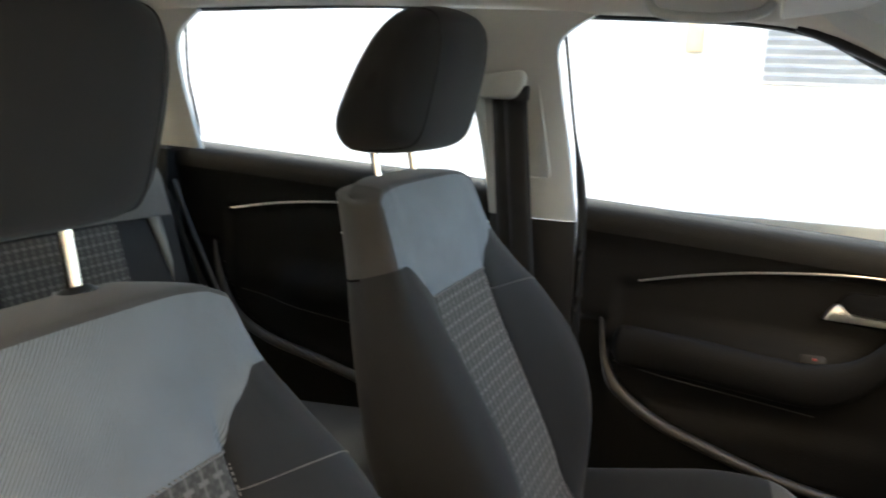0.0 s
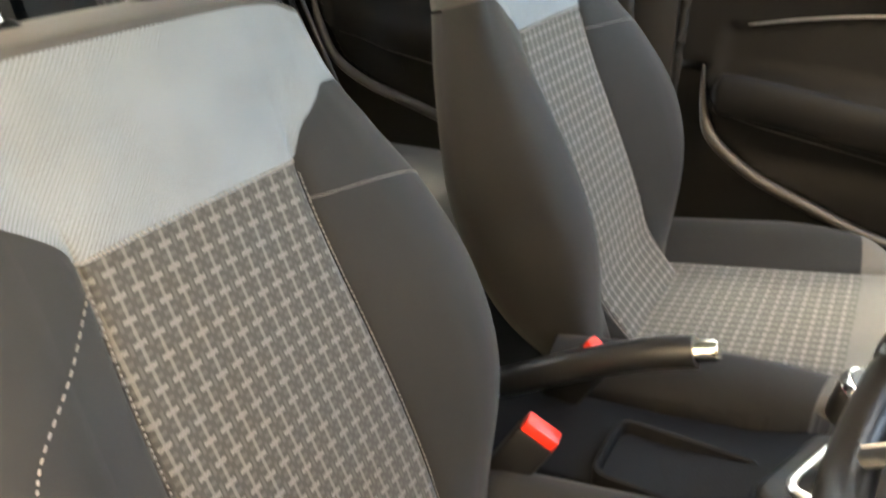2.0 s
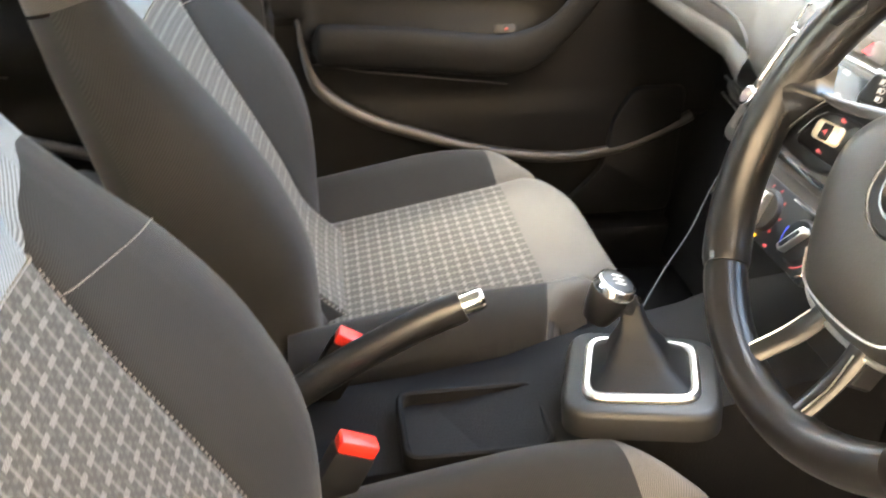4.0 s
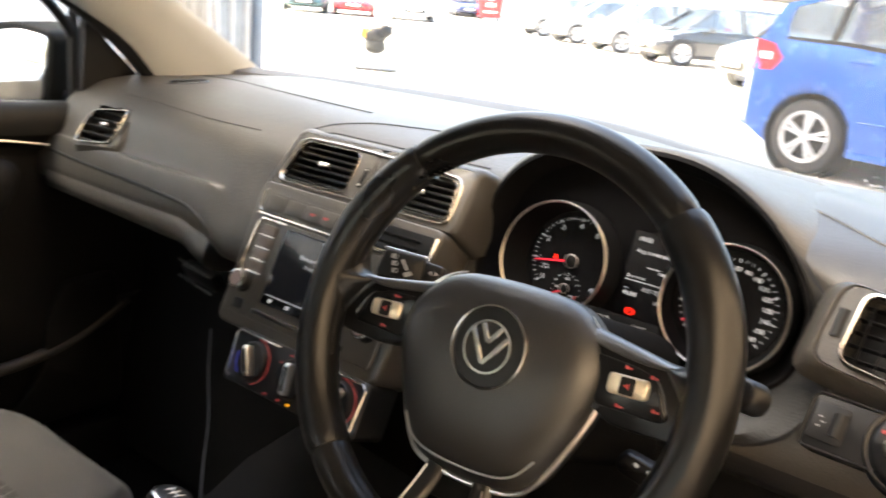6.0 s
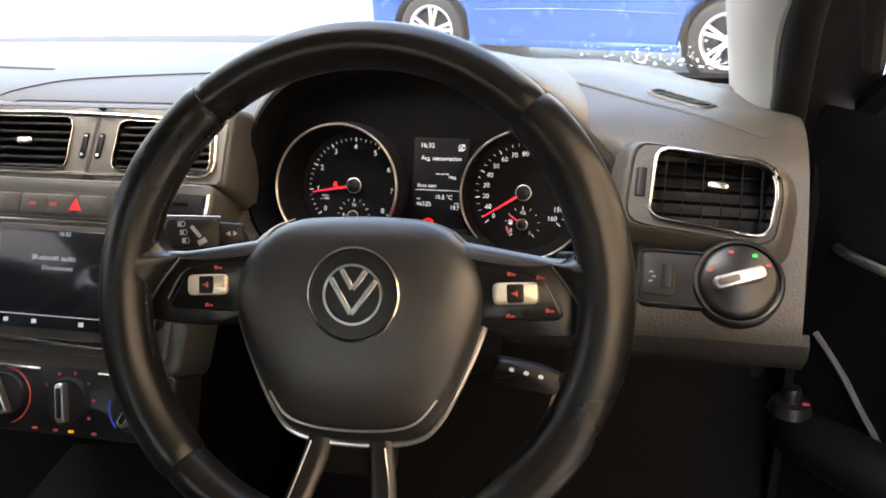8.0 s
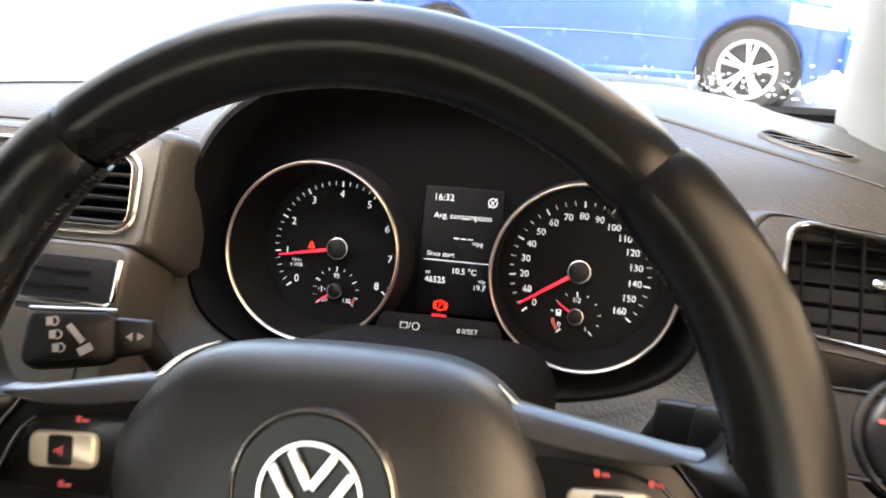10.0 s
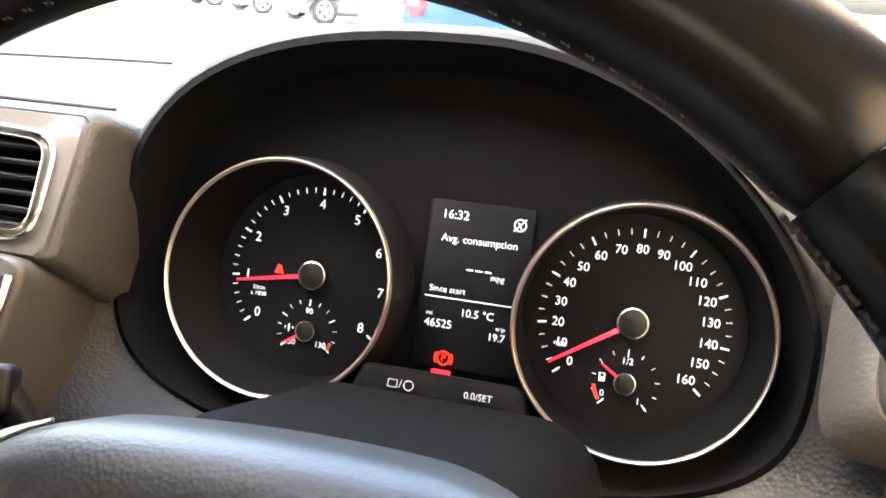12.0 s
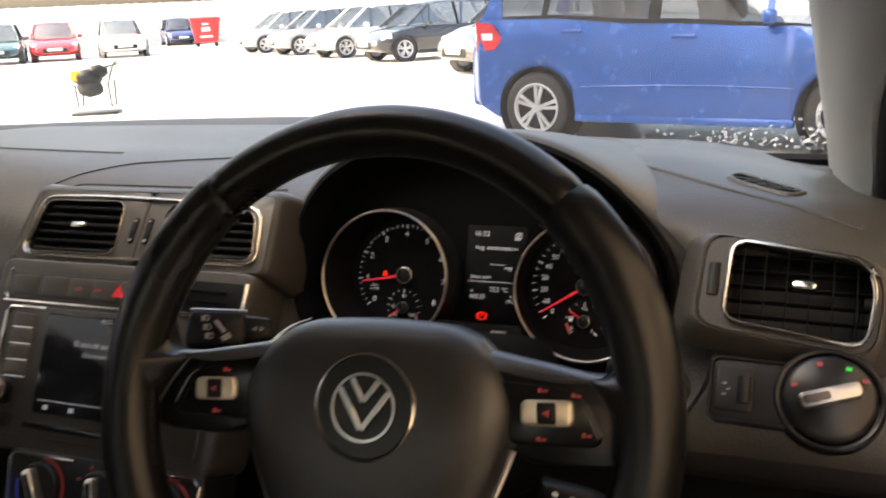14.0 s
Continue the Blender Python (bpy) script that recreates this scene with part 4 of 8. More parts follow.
disp = part("display", slab(rounded(0.056, 0.088, 0.002), -0.001, 0.0006, 0.0002, on_dial(0.004, 0.006)), surface("display_black", (0.0042, 0.0045, 0.0055), 0.5, spec=0.1))
under(disp, binnacle)
for s, size, x, y, al in (("16:32", 0.0066, -0.0172, 0.0425, "LEFT"), ("Avg. consumption", 0.0056, -0.0160, 0.0300, "LEFT"), ("mpg", 0.0044, 0.0125, 0.0122, "LEFT"), ("Since start", 0.0046, -0.0190, 0.0030, "LEFT"),
                          ("10.5 \u00b0C", 0.0058, -0.0008, -0.0080, "LEFT"), ("mi", 0.0036, -0.0190, -0.0100, "LEFT"), ("46525", 0.0060, -0.0193, -0.0152, "LEFT"), ("trip", 0.0033, 0.0190, -0.0135, "LEFT"), ("19.7", 0.0054, 0.0150, -0.0183, "LEFT")):
    part("display_text", text_bm(s, size, al, m=on_dial(x, y, 0.001)), INK, disp, smooth=False)
for k in range(3):
    part("dash_mark", box((0, 0, 0), (0.0036, 0.0007, 0.0004), on_dial(0.0012 + 0.0049 * k, 0.0148, 0.001)), INK, disp)
part("rule_line", box((0, 0, 0), (0.052, 0.0005, 0.0004), on_dial(0.005, -0.0012, 0.001)), INK, disp)
part("stop_start_mark", tube([on_dial(0.0245 + 0.003 * math.cos(a), 0.0412 + 0.003 * math.sin(a), 0.001).translation for a in [2 * math.pi * k / 20 for k in range(20)]], 0.0004, 5, closed=True), INK, disp)
part("stop_start_slash", box((0, 0, 0), (0.009, 0.0006, 0.0004), on_dial(0.0245, 0.0412, 0.0012) @ pose(0, 0, 0, 0, 0, 48)), INK, disp)
part("stop_start_slash", box((0, 0, 0), (0.004, 0.0006, 0.0004), on_dial(0.0245, 0.0408, 0.0012) @ pose(0, 0, 0, 0, 0, -60)), INK, disp)
lamp = part("handbrake_lamp", tube([on_dial(-0.0065 + 0.0034 * math.cos(a), -0.0328 + 0.0034 * math.sin(a), 0.001).translation for a in [2 * math.pi * k / 20 for k in range(20)]], 0.0005, 5, closed=True), WARN, disp)
part("lamp_text", text_bm("P", 0.0052, m=on_dial(-0.0065, -0.0328, 0.001)), WARN, disp, smooth=False)
for s in (-1, 1):
    part("lamp_arc", tube([on_dial(-0.0065 + s * 0.0047 * math.cos(a), -0.0328 + 0.0047 * math.sin(a), 0.001).translation for a in [radians(-35 + 10 * k) for k in range(8)]], 0.0005, 5), WARN, disp)
part("lamp_bar", slab(rounded(0.0105, 0.0042, 0.0008, 3), 0.0004, 0.001, 0, on_dial(-0.0070, -0.0412)), glow("bar_red", (1.0, 0.03, 0.05), 0.07), disp)
# shelf with two push buttons
SP = facing((0.3355, 0.260, 0.9008), 30)
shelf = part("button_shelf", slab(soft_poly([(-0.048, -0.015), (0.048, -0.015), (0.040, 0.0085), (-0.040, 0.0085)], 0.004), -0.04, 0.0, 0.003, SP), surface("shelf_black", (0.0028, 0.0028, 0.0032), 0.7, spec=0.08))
under(shelf, binnacle)
for s, x in (("\u25a1/\u25cb", -0.019), ("0.0/SET", 0.020)):
    bt = part("push_button", slab(rounded(0.0365, 0.013, 0.003), -0.001, 0.0004, 0.0003, SP @ pose(x, 0, 0)), surface("push_button", (0.0030, 0.0030, 0.0034), 0.62, spec=0.1), shelf)
    if x > 0:
        part("button_text", text_bm(s, 0.0046, m=SP @ pose(x, 0, 0.0007)), INK_DIM, bt, smooth=False)
    else:
        part("button_mark", band(rounded(0.005, 0.004, 0.0005, 3), 0.0004, 0.0003, 0.0008, SP @ pose(x - 0.004, 0, 0)), INK_DIM, bt)
        part("button_mark", text_bm("/", 0.0056, m=SP @ pose(x, 0, 0.0007)), INK_DIM, bt, smooth=False)
        part("button_mark", tube([SP @ Vector((x + 0.0042 + 0.0024 * math.cos(2 * math.pi * k / 14), 0.0024 * math.sin(2 * math.pi * k / 14), 0.0006)) for k in range(14)], 0.0003, 4, closed=True), INK_DIM, bt)

# ---- steering wheel ----
WP = facing((0.344, 0.003, 0.955), 23)
wheel = thing("steering_wheel", "black leather multifunction steering wheel with chrome trim", "steering wheel", at=(0.344, 0.02, 0.95))


def on_wheel(x, y, z=0.0):
    return WP @ pose(x, y, z)


R0 = 0.1655
WS = WP @ pose(0, 0, 0, 0, 0, 2.2)         # the wheel stands a little turned


def rim_pts(a0, a1, n):
    return [WP @ Vector((R0 * math.cos(radians(a0 + (a1 - a0) * i / n)), R0 * math.sin(radians(a0 + (a1 - a0) * i / n)), -0.010)) for i in range(n + 1)]


wz = (WP.to_3x3() @ Vector((0, 0, 1)))
for a0, a1, fat in ((48, 132, 1.0), (132, 228, 1.10), (228, 312, 1.0), (312, 408, 1.12)):
    n = int((a1 - a0) / 2)
    pts = rim_pts(a0 + 0.04, a1 - 0.06, n)

    def swell(t, a0=a0, a1=a1, fat=fat):
        e = min(t, 1 - t)
        return (fat + (0.0 if fat == 1 else 0.05 * math.exp(-((t - (0.75 if a0 > 200 else 0.25)) / 0.1) ** 2))) * (0.93 + 0.07 * smoothstep(0, 0.025, e))
    under(part("rim_section", tube(pts, 0.0158, 18, flat=1.08, up=wz, taper=swell), LEATHER), wheel)
# stitching on the inside of the rim
st = bmesh.new()
for i in range(0, 360, 2):
    if 200 < i < 340:
        continue
    a = radians(i)
    deep = R0 - (0.0160 if 48 < i < 132 else 0.0177)
    for s in (-1, 1):
        big = 0.45 if 48 < i < 132 else 1.0
        add_box(st, (0, 0, 0), (0.0046 * big, 0.0009 * big, 0.0009 * big), on_wheel(deep * math.cos(a), deep * math.sin(a), -0.0075) @ pose(0, 0, 0, 0, 0, i + 90) @ pose(0, 0, 0, 0, s * 38, 0))
under(part("stitching", st, THREAD_DARK, label="dark zigzag stitching"), wheel)
# airbag cover
padline = [(-0.030, 0.0515), (0.0, 0.0525), (0.030, 0.0515), (0.048, 0.0490), (0.064, 0.0415), (0.081, 0.024), (0.0885, 0.004), (0.0855, -0.020), (0.0735, -0.052), (0.056, -0.085), (0.038, -0.098), (0.0, -0.102), (-0.038, -0.098), (-0.056, -0.085), (-0.0735, -0.052), (-0.0855, -0.020), (-0.0885, 0.004), (-0.081, 0.024), (-0.064, 0.0415), (-0.048, 0.0490)]
pl = spline([(x, y, 0) for x, y in padline], 80, closed=True)
rows = []
for k, z in ((1.0, -0.049), (1.0, -0.032), (0.985, -0.0255), (0.95, -0.0205), (0.89, -0.0165), (0.8, -0.0130), (0.65, -0.0105), (0.45, -0.0093), (0.25, -0.009), (0.1, -0.0088)):
    rows.append([WS @ Vector((p.x * k, (p.y + 0.02) * k - 0.02, z + 0.007 * (1 - ((p.y * k + 0.02) / 0.09) ** 2) - 0.003)) for p in pl])
bmp = grid_mesh(rows, closed_u=True, cap=True)
under(part("airbag_cover", outward(bmp), PAD), wheel)
lower = [WS @ Vector((p.x * 1.012, (p.y + 0.02) * 1.012 - 0.02, -0.0285)) for p in spline([(x * 1.0, y, 0) for x, y in padline[4:20]], 70)]
under(part("chrome_trim", tube(lower, 0.0022, 8, taper=lambda t: 0.25 + 0.75 * smoothstep(0.0, 0.12, min(t, 1 - t))), SATIN_CHROME), wheel)
inner_line = [WS @ Vector((p.x, p.y, -0.0155 + 0.004 * (1 - (p.x / 0.06) ** 2))) for p in spline([(-0.058, -0.068, 0), (-0.044, -0.084, 0), (-0.020, -0.090, 0), (0.020, -0.090, 0), (0.044, -0.084, 0), (0.058, -0.068, 0)], 40)]
under(part("lower_trim_line", tube(inner_line, 0.0010, 6), SATIN_CHROME), wheel)
POD = surface("pod_black", (0.006, 0.006, 0.0068), 0.3, spec=0.4, stain=0.2)
EMBLEM_METAL = surface("emblem_metal", (0.50, 0.49, 0.47), 0.22, metal=1.0, stain=0.06)
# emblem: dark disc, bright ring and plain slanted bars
em = part("emblem_disc", lathe([(0.0, 0.0), (0.029, 0.0), (0.031, -0.002), (0.031, -0.006)], 48, m=on_wheel(0.0027, -0.0007, -0.0038)), POD)
under(em, wheel)
part("emblem_rim", lathe([(0.0295, -0.001), (0.0303, 0.0012), (0.0315, 0.0008), (0.032, -0.004)], 56, m=on_wheel(0.0027, -0.0007, -0.0038)), CHROME, em)
part("emblem_ring", lathe([(0.0180, 0.0), (0.0184, 0.0022), (0.0202, 0.0022), (0.0207, 0.0)], 48, m=on_wheel(0.0027, -0.0007, -0.0038)), EMBLEM_METAL, em)
for x0, y0, x1, y1 in ((-0.0085, 0.016, 0.0, 0.003), (0.0085, 0.016, 0.0, 0.003), (-0.0155, 0.010, 0.0, -0.013), (0.0155, 0.010, 0.0, -0.013)):
    L, a = math.hypot(x1 - x0, y1 - y0), math.degrees(math.atan2(y1 - y0, x1 - x0))
    part("emblem_bar", box((0, 0, 0), (L, 0.0042, 0.0026), on_wheel(0.0027 + (x0 + x1) / 2, -0.0007 + (y0 + y1) / 2, -0.0024) @ pose(0, 0, 0, 0, 0, a), 0.0006, 1), EMBLEM_METAL, em)
CREAM = surface("cream_button", (0.72, 0.65, 0.52), 0.34, metal=0.55)
BLADE = surface("spoke_blade", (0.125, 0.125, 0.127), 0.32, metal=0.7)
# spokes, button modules
for s in (-1, 1):
    sp = soft_poly([(s * x, y) for x, y in ((0.068, 0.030), (0.129, 0.0215), (0.143, 0.007), (0.152, -0.008), (0.159, -0.0215), (0.140, -0.0250), (0.109, -0.0262), (0.097, -0.0250), (0.086, -0.0190), (0.074, -0.0190))][::s], 0.004)
    under(part("spoke", slab(sp, -0.045, -0.0215, 0.002, WS), POD), wheel)
    # leather web that flows from the rim's face down to the spoke
    inner = spline([(0.1530, 0.058, -0.004), (0.1490, 0.044, -0.012), (0.1450, 0.031, -0.0145), (0.1390, 0.0240, -0.0165), (0.1310, 0.0215, -0.0185), (0.1370, 0.0135, -0.0182), (0.1420, 0.0065, -0.0178), (0.1510, -0.008, -0.0165), (0.1565, -0.020, -0.0140), (0.1600, -0.036, -0.0070), (0.1635, -0.054, 0.0030)], 54)
    rows = []
    for u in (0.0, 0.1, 0.22, 0.34, 0.46, 0.58, 0.70, 0.80, 0.89, 0.96, 1.0, 1.003, 1.0):
        r = []
        for k, p in enumerate(inner):
            a = radians(21 - 41 * k / (len(inner) - 1))
            q = Vector((R0 * math.cos(a), R0 * math.sin(a), 0.0080))
            z = p.z + (q.z - p.z) * (1 - min(u, 1.0) ** 1.7)
            w = q.lerp(p, u)
            r.append(WS @ Vector((s * w.x, w.y, z - (0.0 if u <= 1 else 0.003))))
        rows.append(r)
    rows[-1] = [WS @ Vector((s * p.x, p.y, p.z - 0.016)) for p in inner]
    under(part("spoke_web", outward(grid_mesh(rows)), LEATHER), wheel)
    # satin blade along the top of the spoke
    hi = spline([(0.058, 0.0385, -0.0275), (0.076, 0.0345, -0.0265), (0.110, 0.0285, -0.0245), (0.128, 0.0255, -0.0215), (0.139, 0.0250, -0.0175)], 24)
    lo = spline([(0.066, 0.0275, -0.0205), (0.0855, 0.0232, -0.0205), (0.110, 0.0203, -0.0200), (0.126, 0.0205, -0.0188), (0.134, 0.0222, -0.0172)], 24)
    rows = [[WS @ Vector((s * p.x, p.y - 0.0006, p.z - 0.004)) for p in lo]]
    for f, dz in ((0.0, 0.0), (0.08, 0.0007), (0.4, 0.0012), (0.75, 0.0006), (1.0, -0.0006)):
        rows.append([WS @ (Vector((s * (a.x + (b.x - a.x) * f), a.y + (b.y - a.y) * f, a.z + (b.z - a.z) * f + dz))) for a, b in zip(lo, hi)])
    rows.append([WS @ Vector((s * p.x, p.y + 0.001, p.z - 0.010)) for p in hi])
    under(part("spoke_blade", outward(grid_mesh(rows)), BLADE), wheel)
    edge_line = spline([(0.1300, 0.0210, -0.0195), (0.1416, 0.0065, -0.0193), (0.1505, -0.008, -0.0190), (0.1575, -0.0215, -0.0190)], 16)
    under(part("spoke_edge", tube([WS @ Vector((s * p.x, p.y, p.z)) for p in edge_line], 0.0007, 8), BLADE), wheel)
    mod = part("button_pod", slab(soft_poly([(s * x, y) for x, y in ((0.078, 0.0190), (0.112, 0.0172), (0.127, 0.0120), (0.139, -0.0095), (0.135, -0.0145), (0.086, -0.0155))][::s], 0.004), -0.03, -0.0195, 0.0015, WS), POD)
    under(mod, wheel)
    # pale rod standing for the highlight on the pod's outer end
    part("pod_glint", tube([WS @ Vector((s * p.x, p.y, p.z)) for p in spline([(0.1225, 0.0142, -0.0199), (0.1290, 0.0090, -0.0197), (0.1345, -0.0005, -0.0197), (0.1382, -0.0080, -0.0199)], 12)], 0.0007, 6), BLADE, mod)
    KP = WS @ pose(s * 0.1075, 0.0027, 0) @ pose(0, 0, 0, 0, 0, 2.8)
    part("rocker", slab(rounded(0.030, 0.0145, 0.004), -0.021, -0.0160, 0.0018, KP), CREAM, mod)
    part("rocker_centre", slab(rounded(0.0110, 0.0120, 0.0015), -0.0175, -0.0153, 0.0006, KP), BLACK, mod)
    part("rocker_mark", slab([(-0.0022, -0.0006), (-0.0008, -0.0006), (0.0016, -0.0022), (0.0016, 0.0022), (-0.0008, 0.0006), (-0.0022, 0.0006)], -0.0155, -0.0149, 0, KP), RED_INK, mod)
    for x, y in ((-0.0027, 0.0127), (0.0160, 0.0100), (0.0215, -0.0115), (-0.0040, -0.0143)) if s > 0 else ((0.0070, 0.0120), (0.0, -0.0140)):
        part("mark", slab(rounded(0.0022, 0.0026, 0.0006, 3), -0.0197, -0.0190, 0, KP @ pose(x - 0.0014, y, 0)), RED_INK, mod)
        part("mark", slab(rounded(0.0028, 0.0014, 0.0004, 3), -0.0197, -0.0190, 0, KP @ pose(x + 0.0016, y - 0.0005, 0)), RED_INK, mod)
    pr = [WP @ Vector((s * x, y, z)) for x, y, z in ((0.020, -0.090, -0.03), (0.024, -0.115, -0.026), (0.030, -0.140, -0.014), (0.034, -0.162, 0.0))]
    leg = part("lower_spoke", tube(spline(pr, 10), 0.009, 10, flat=0.5, up=wz), SATIN)
    under(leg, wheel)
    part("leg_edge", tube([p + wz * 0.004 for p in spline([WP @ Vector((s * (x + 0.006), y, z)) for x, y, z in ((0.020, -0.102, -0.026), (0.026, -0.125, -0.020), (0.030, -0.145, -0.009))], 8)], 0.0007, 6), SATIN_CHROME, leg)
under(part("lower_bridge", slab(soft_poly([(-0.030, -0.075), (0.030, -0.075), (0.028, -0.125), (-0.028, -0.125)], 0.006), -0.05, -0.032, 0.003, WP), BLACK), wheel)
# column shroud behind the wheel
shroud = []
for k, (w, h, z) in enumerate(((0.05, 0.05, -0.045), (0.058, 0.056, -0.05), (0.065, 0.06, -0.10), (0.075, 0.062, -0.22))):
    shroud.append([WP @ Vector((x, y - 0.012, z)) for x, y in rounded(2 * w, 2 * h, 0.03, 6)])
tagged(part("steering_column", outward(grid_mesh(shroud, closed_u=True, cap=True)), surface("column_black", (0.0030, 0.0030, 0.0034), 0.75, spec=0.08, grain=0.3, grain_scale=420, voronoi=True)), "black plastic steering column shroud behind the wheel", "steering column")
# stalks
STALK = surface("stalk_black", (0.0045, 0.0045, 0.005), 0.42, spec=0.35, grain=0.15, grain_scale=600)
for s in (-1, 1):
    stalk = thing("column_stalk", "black plastic indicator stalk with white symbols" if s < 0 else "black plastic wiper stalk behind the wheel", "stalk", "column stalks", at=(0.344 + s * 0.1, 0.1, 0.95))
    SM = facing((0.344 + s * 0.147, 0.110, 0.9485 if s < 0 else 0.940), 24, -s * 26) @ pose(0, 0, 0, 0, 0, s * 4)
    tip = ((-0.005, 0.013), (0.036, 0.015), (0.041, -0.010), (0.034, -0.016), (-0.005, -0.014)) if s < 0 else ((-0.005, 0.011), (0.024, 0.012), (0.031, 0.004), (0.031, -0.006), (0.024, -0.013), (-0.005, -0.012))
    outl = soft_poly([(s * x, y) for x, y in tip][::-s], 0.006)
    neck = soft_poly([(s * x, y) for x, y in ((-0.023, 0.008), (-0.003, 0.010), (-0.003, -0.011), (-0.023, -0.009))][::-s], 0.003)
    lever = part("lever", slab(outl, -0.012, 0.007, 0.003, SM), STALK)
    under(lever, stalk)
    under(part("neck", slab(neck, -0.010, 0.004, 0.002, SM), STALK), stalk)
    under(part("arm", tube([SM @ Vector((-s * 0.018, -0.002, -0.004)), SM @ Vector((-s * 0.034, -0.028, -0.016))], 0.007, 10), STALK), stalk)
    if s < 0:
        for k in range(3):
            part("lamp_mark", tube([SM @ Vector((-0.0245 + 0.0015 * k + 0.0024 * math.cos(a), 0.0085 - 0.0066 * k + 0.0022 * math.sin(a), 0.0072)) for a in [radians(-90 + 20 * q) for q in range(10)]], 0.0004, 5), STALK_INK, lever)
            part("lamp_mark", box((0, 0, 0), (0.0030, 0.0042, 0.0004), SM @ pose(-0.0262 + 0.0015 * k, 0.0085 - 0.0066 * k, 0.0072)), STALK_INK, lever)
        part("lever_mark", box((0, 0, 0), (0.0030, 0.0110, 0.0004), SM @ pose(-0.0140, 0.0022, 0.0072, 0, 0, 38)), STALK_INK, lever)
        part("lever_mark", box((0, 0, 0), (0.0070, 0.0042, 0.0004), SM @ pose(-0.0095, -0.0058, 0.0072, 0, 0, 28)), STALK_INK, lever)
        for q in (-1, 1):
            part("arrow_mark", slab([(q * 0.0012, 0.0022), (q * 0.0012, -0.0022), (q * 0.0046, 0.0)][::q], 0.0069, 0.0073, 0, SM @ pose(0.0135, 0.000, -0.003)), STALK_INK, lever)
        under(part("bright_edge", tube([SM @ Vector((-0.036, 0.0152, 0.0055)), SM @ Vector((0.005, 0.0132, 0.0055))], 0.0010, 6), SATIN_CHROME), stalk)
# ignition key with fob
key = thing("car_key", "black car key fob hanging in the ignition", "key", at=(0.452, 0.10, 0.848))
KM = facing((0.450, 0.098, 0.851), 10, 10) @ pose(0, 0, 0, 0, 0, -15)
under(part("fob", slab(soft_poly([(-0.029, -0.004), (-0.024, 0.009), (0.010, 0.0105), (0.028, 0.008), (0.030, -0.006), (0.020, -0.0105), (-0.022, -0.010)], 0.005), -0.007, 0.006, 0.004, KM), STALK), key)
for k in range(3):
    under(part("fob_mark", slab(rounded(0.0040, 0.0030, 0.001, 3), 0.0060, 0.0064, 0, KM @ pose(-0.012 + 0.0115 * k, 0.004, 0, 0, 0, -12)), INK_DIM), key)
under(part("key_ring", tube([KM @ Vector((0.030 + 0.005 * math.cos(a), 0.002 + 0.009 * math.sin(a), 0.004)) for a in [2 * math.pi * k / 20 for k in range(20)]], 0.0016, 6, closed=True), CHROME), key)
under(part("key_tag", slab(soft_poly([(0.024, -0.008), (0.034, -0.008), (0.041, -0.034), (0.030, -0.042), (0.024, -0.036)], 0.003), 0.002, 0.0045, 0.001, KM), surface("tan_tag", (0.55, 0.36, 0.22), 0.45)), key)


# ---- seats ----
def section(wi, W, b, back, n=49, g=1.0):
    """Half of a seat's cross-section as (x, depth), p from 0 (middle) to 4 (middle of the back)."""
    ctrl = [(0.0, 0.0), (wi * 0.55, 0.001), (wi * 0.93, 0.003 * g), (wi, -0.003 * g), (wi + 0.012, 0.010 * g + 0.001 * (1 - g)), (wi + (W - wi) * 0.5, b), (W - 0.022, b * 0.92), (W - 0.004, b * 0.45), (W, -0.02), (W - 0.006, -back * 0.6), (W - 0.04, -back), (W * 0.5, -back - 0.012), (0.0, -back - 0.015)]
    return spline([(x, d, 0) for x, d in ctrl], n)


def lerp(tab, x):
    """Smooth values of a table's columns at x (cubic, with central slopes)."""
    k = max(0, min(len(tab) - 2, sum(1 for r in tab if r[0] <= x) - 1))

    def slope(i, c):
        a, b = max(0, i - 1), min(len(tab) - 1, i + 1)
        return (tab[b][c] - tab[a][c]) / (tab[b][0] - tab[a][0])
    h = tab[k + 1][0] - tab[k][0]
    t = max(0.0, min(1.0, (x - tab[k][0]) / h))
    out = []
    for c in range(1, len(tab[0])):
        p, q, mp, mq = tab[k][c], tab[k + 1][c], slope(k, c) * h, slope(k + 1, c) * h
        out.append((2 * t ** 3 - 3 * t * t + 1) * p + (t ** 3 - 2 * t * t + t) * mp + (3 * t * t - 2 * t ** 3) * q + (t ** 3 - t * t) * mq)
    return out


NSEC = 49
I_INS = 12                      # section index of the insert's edge


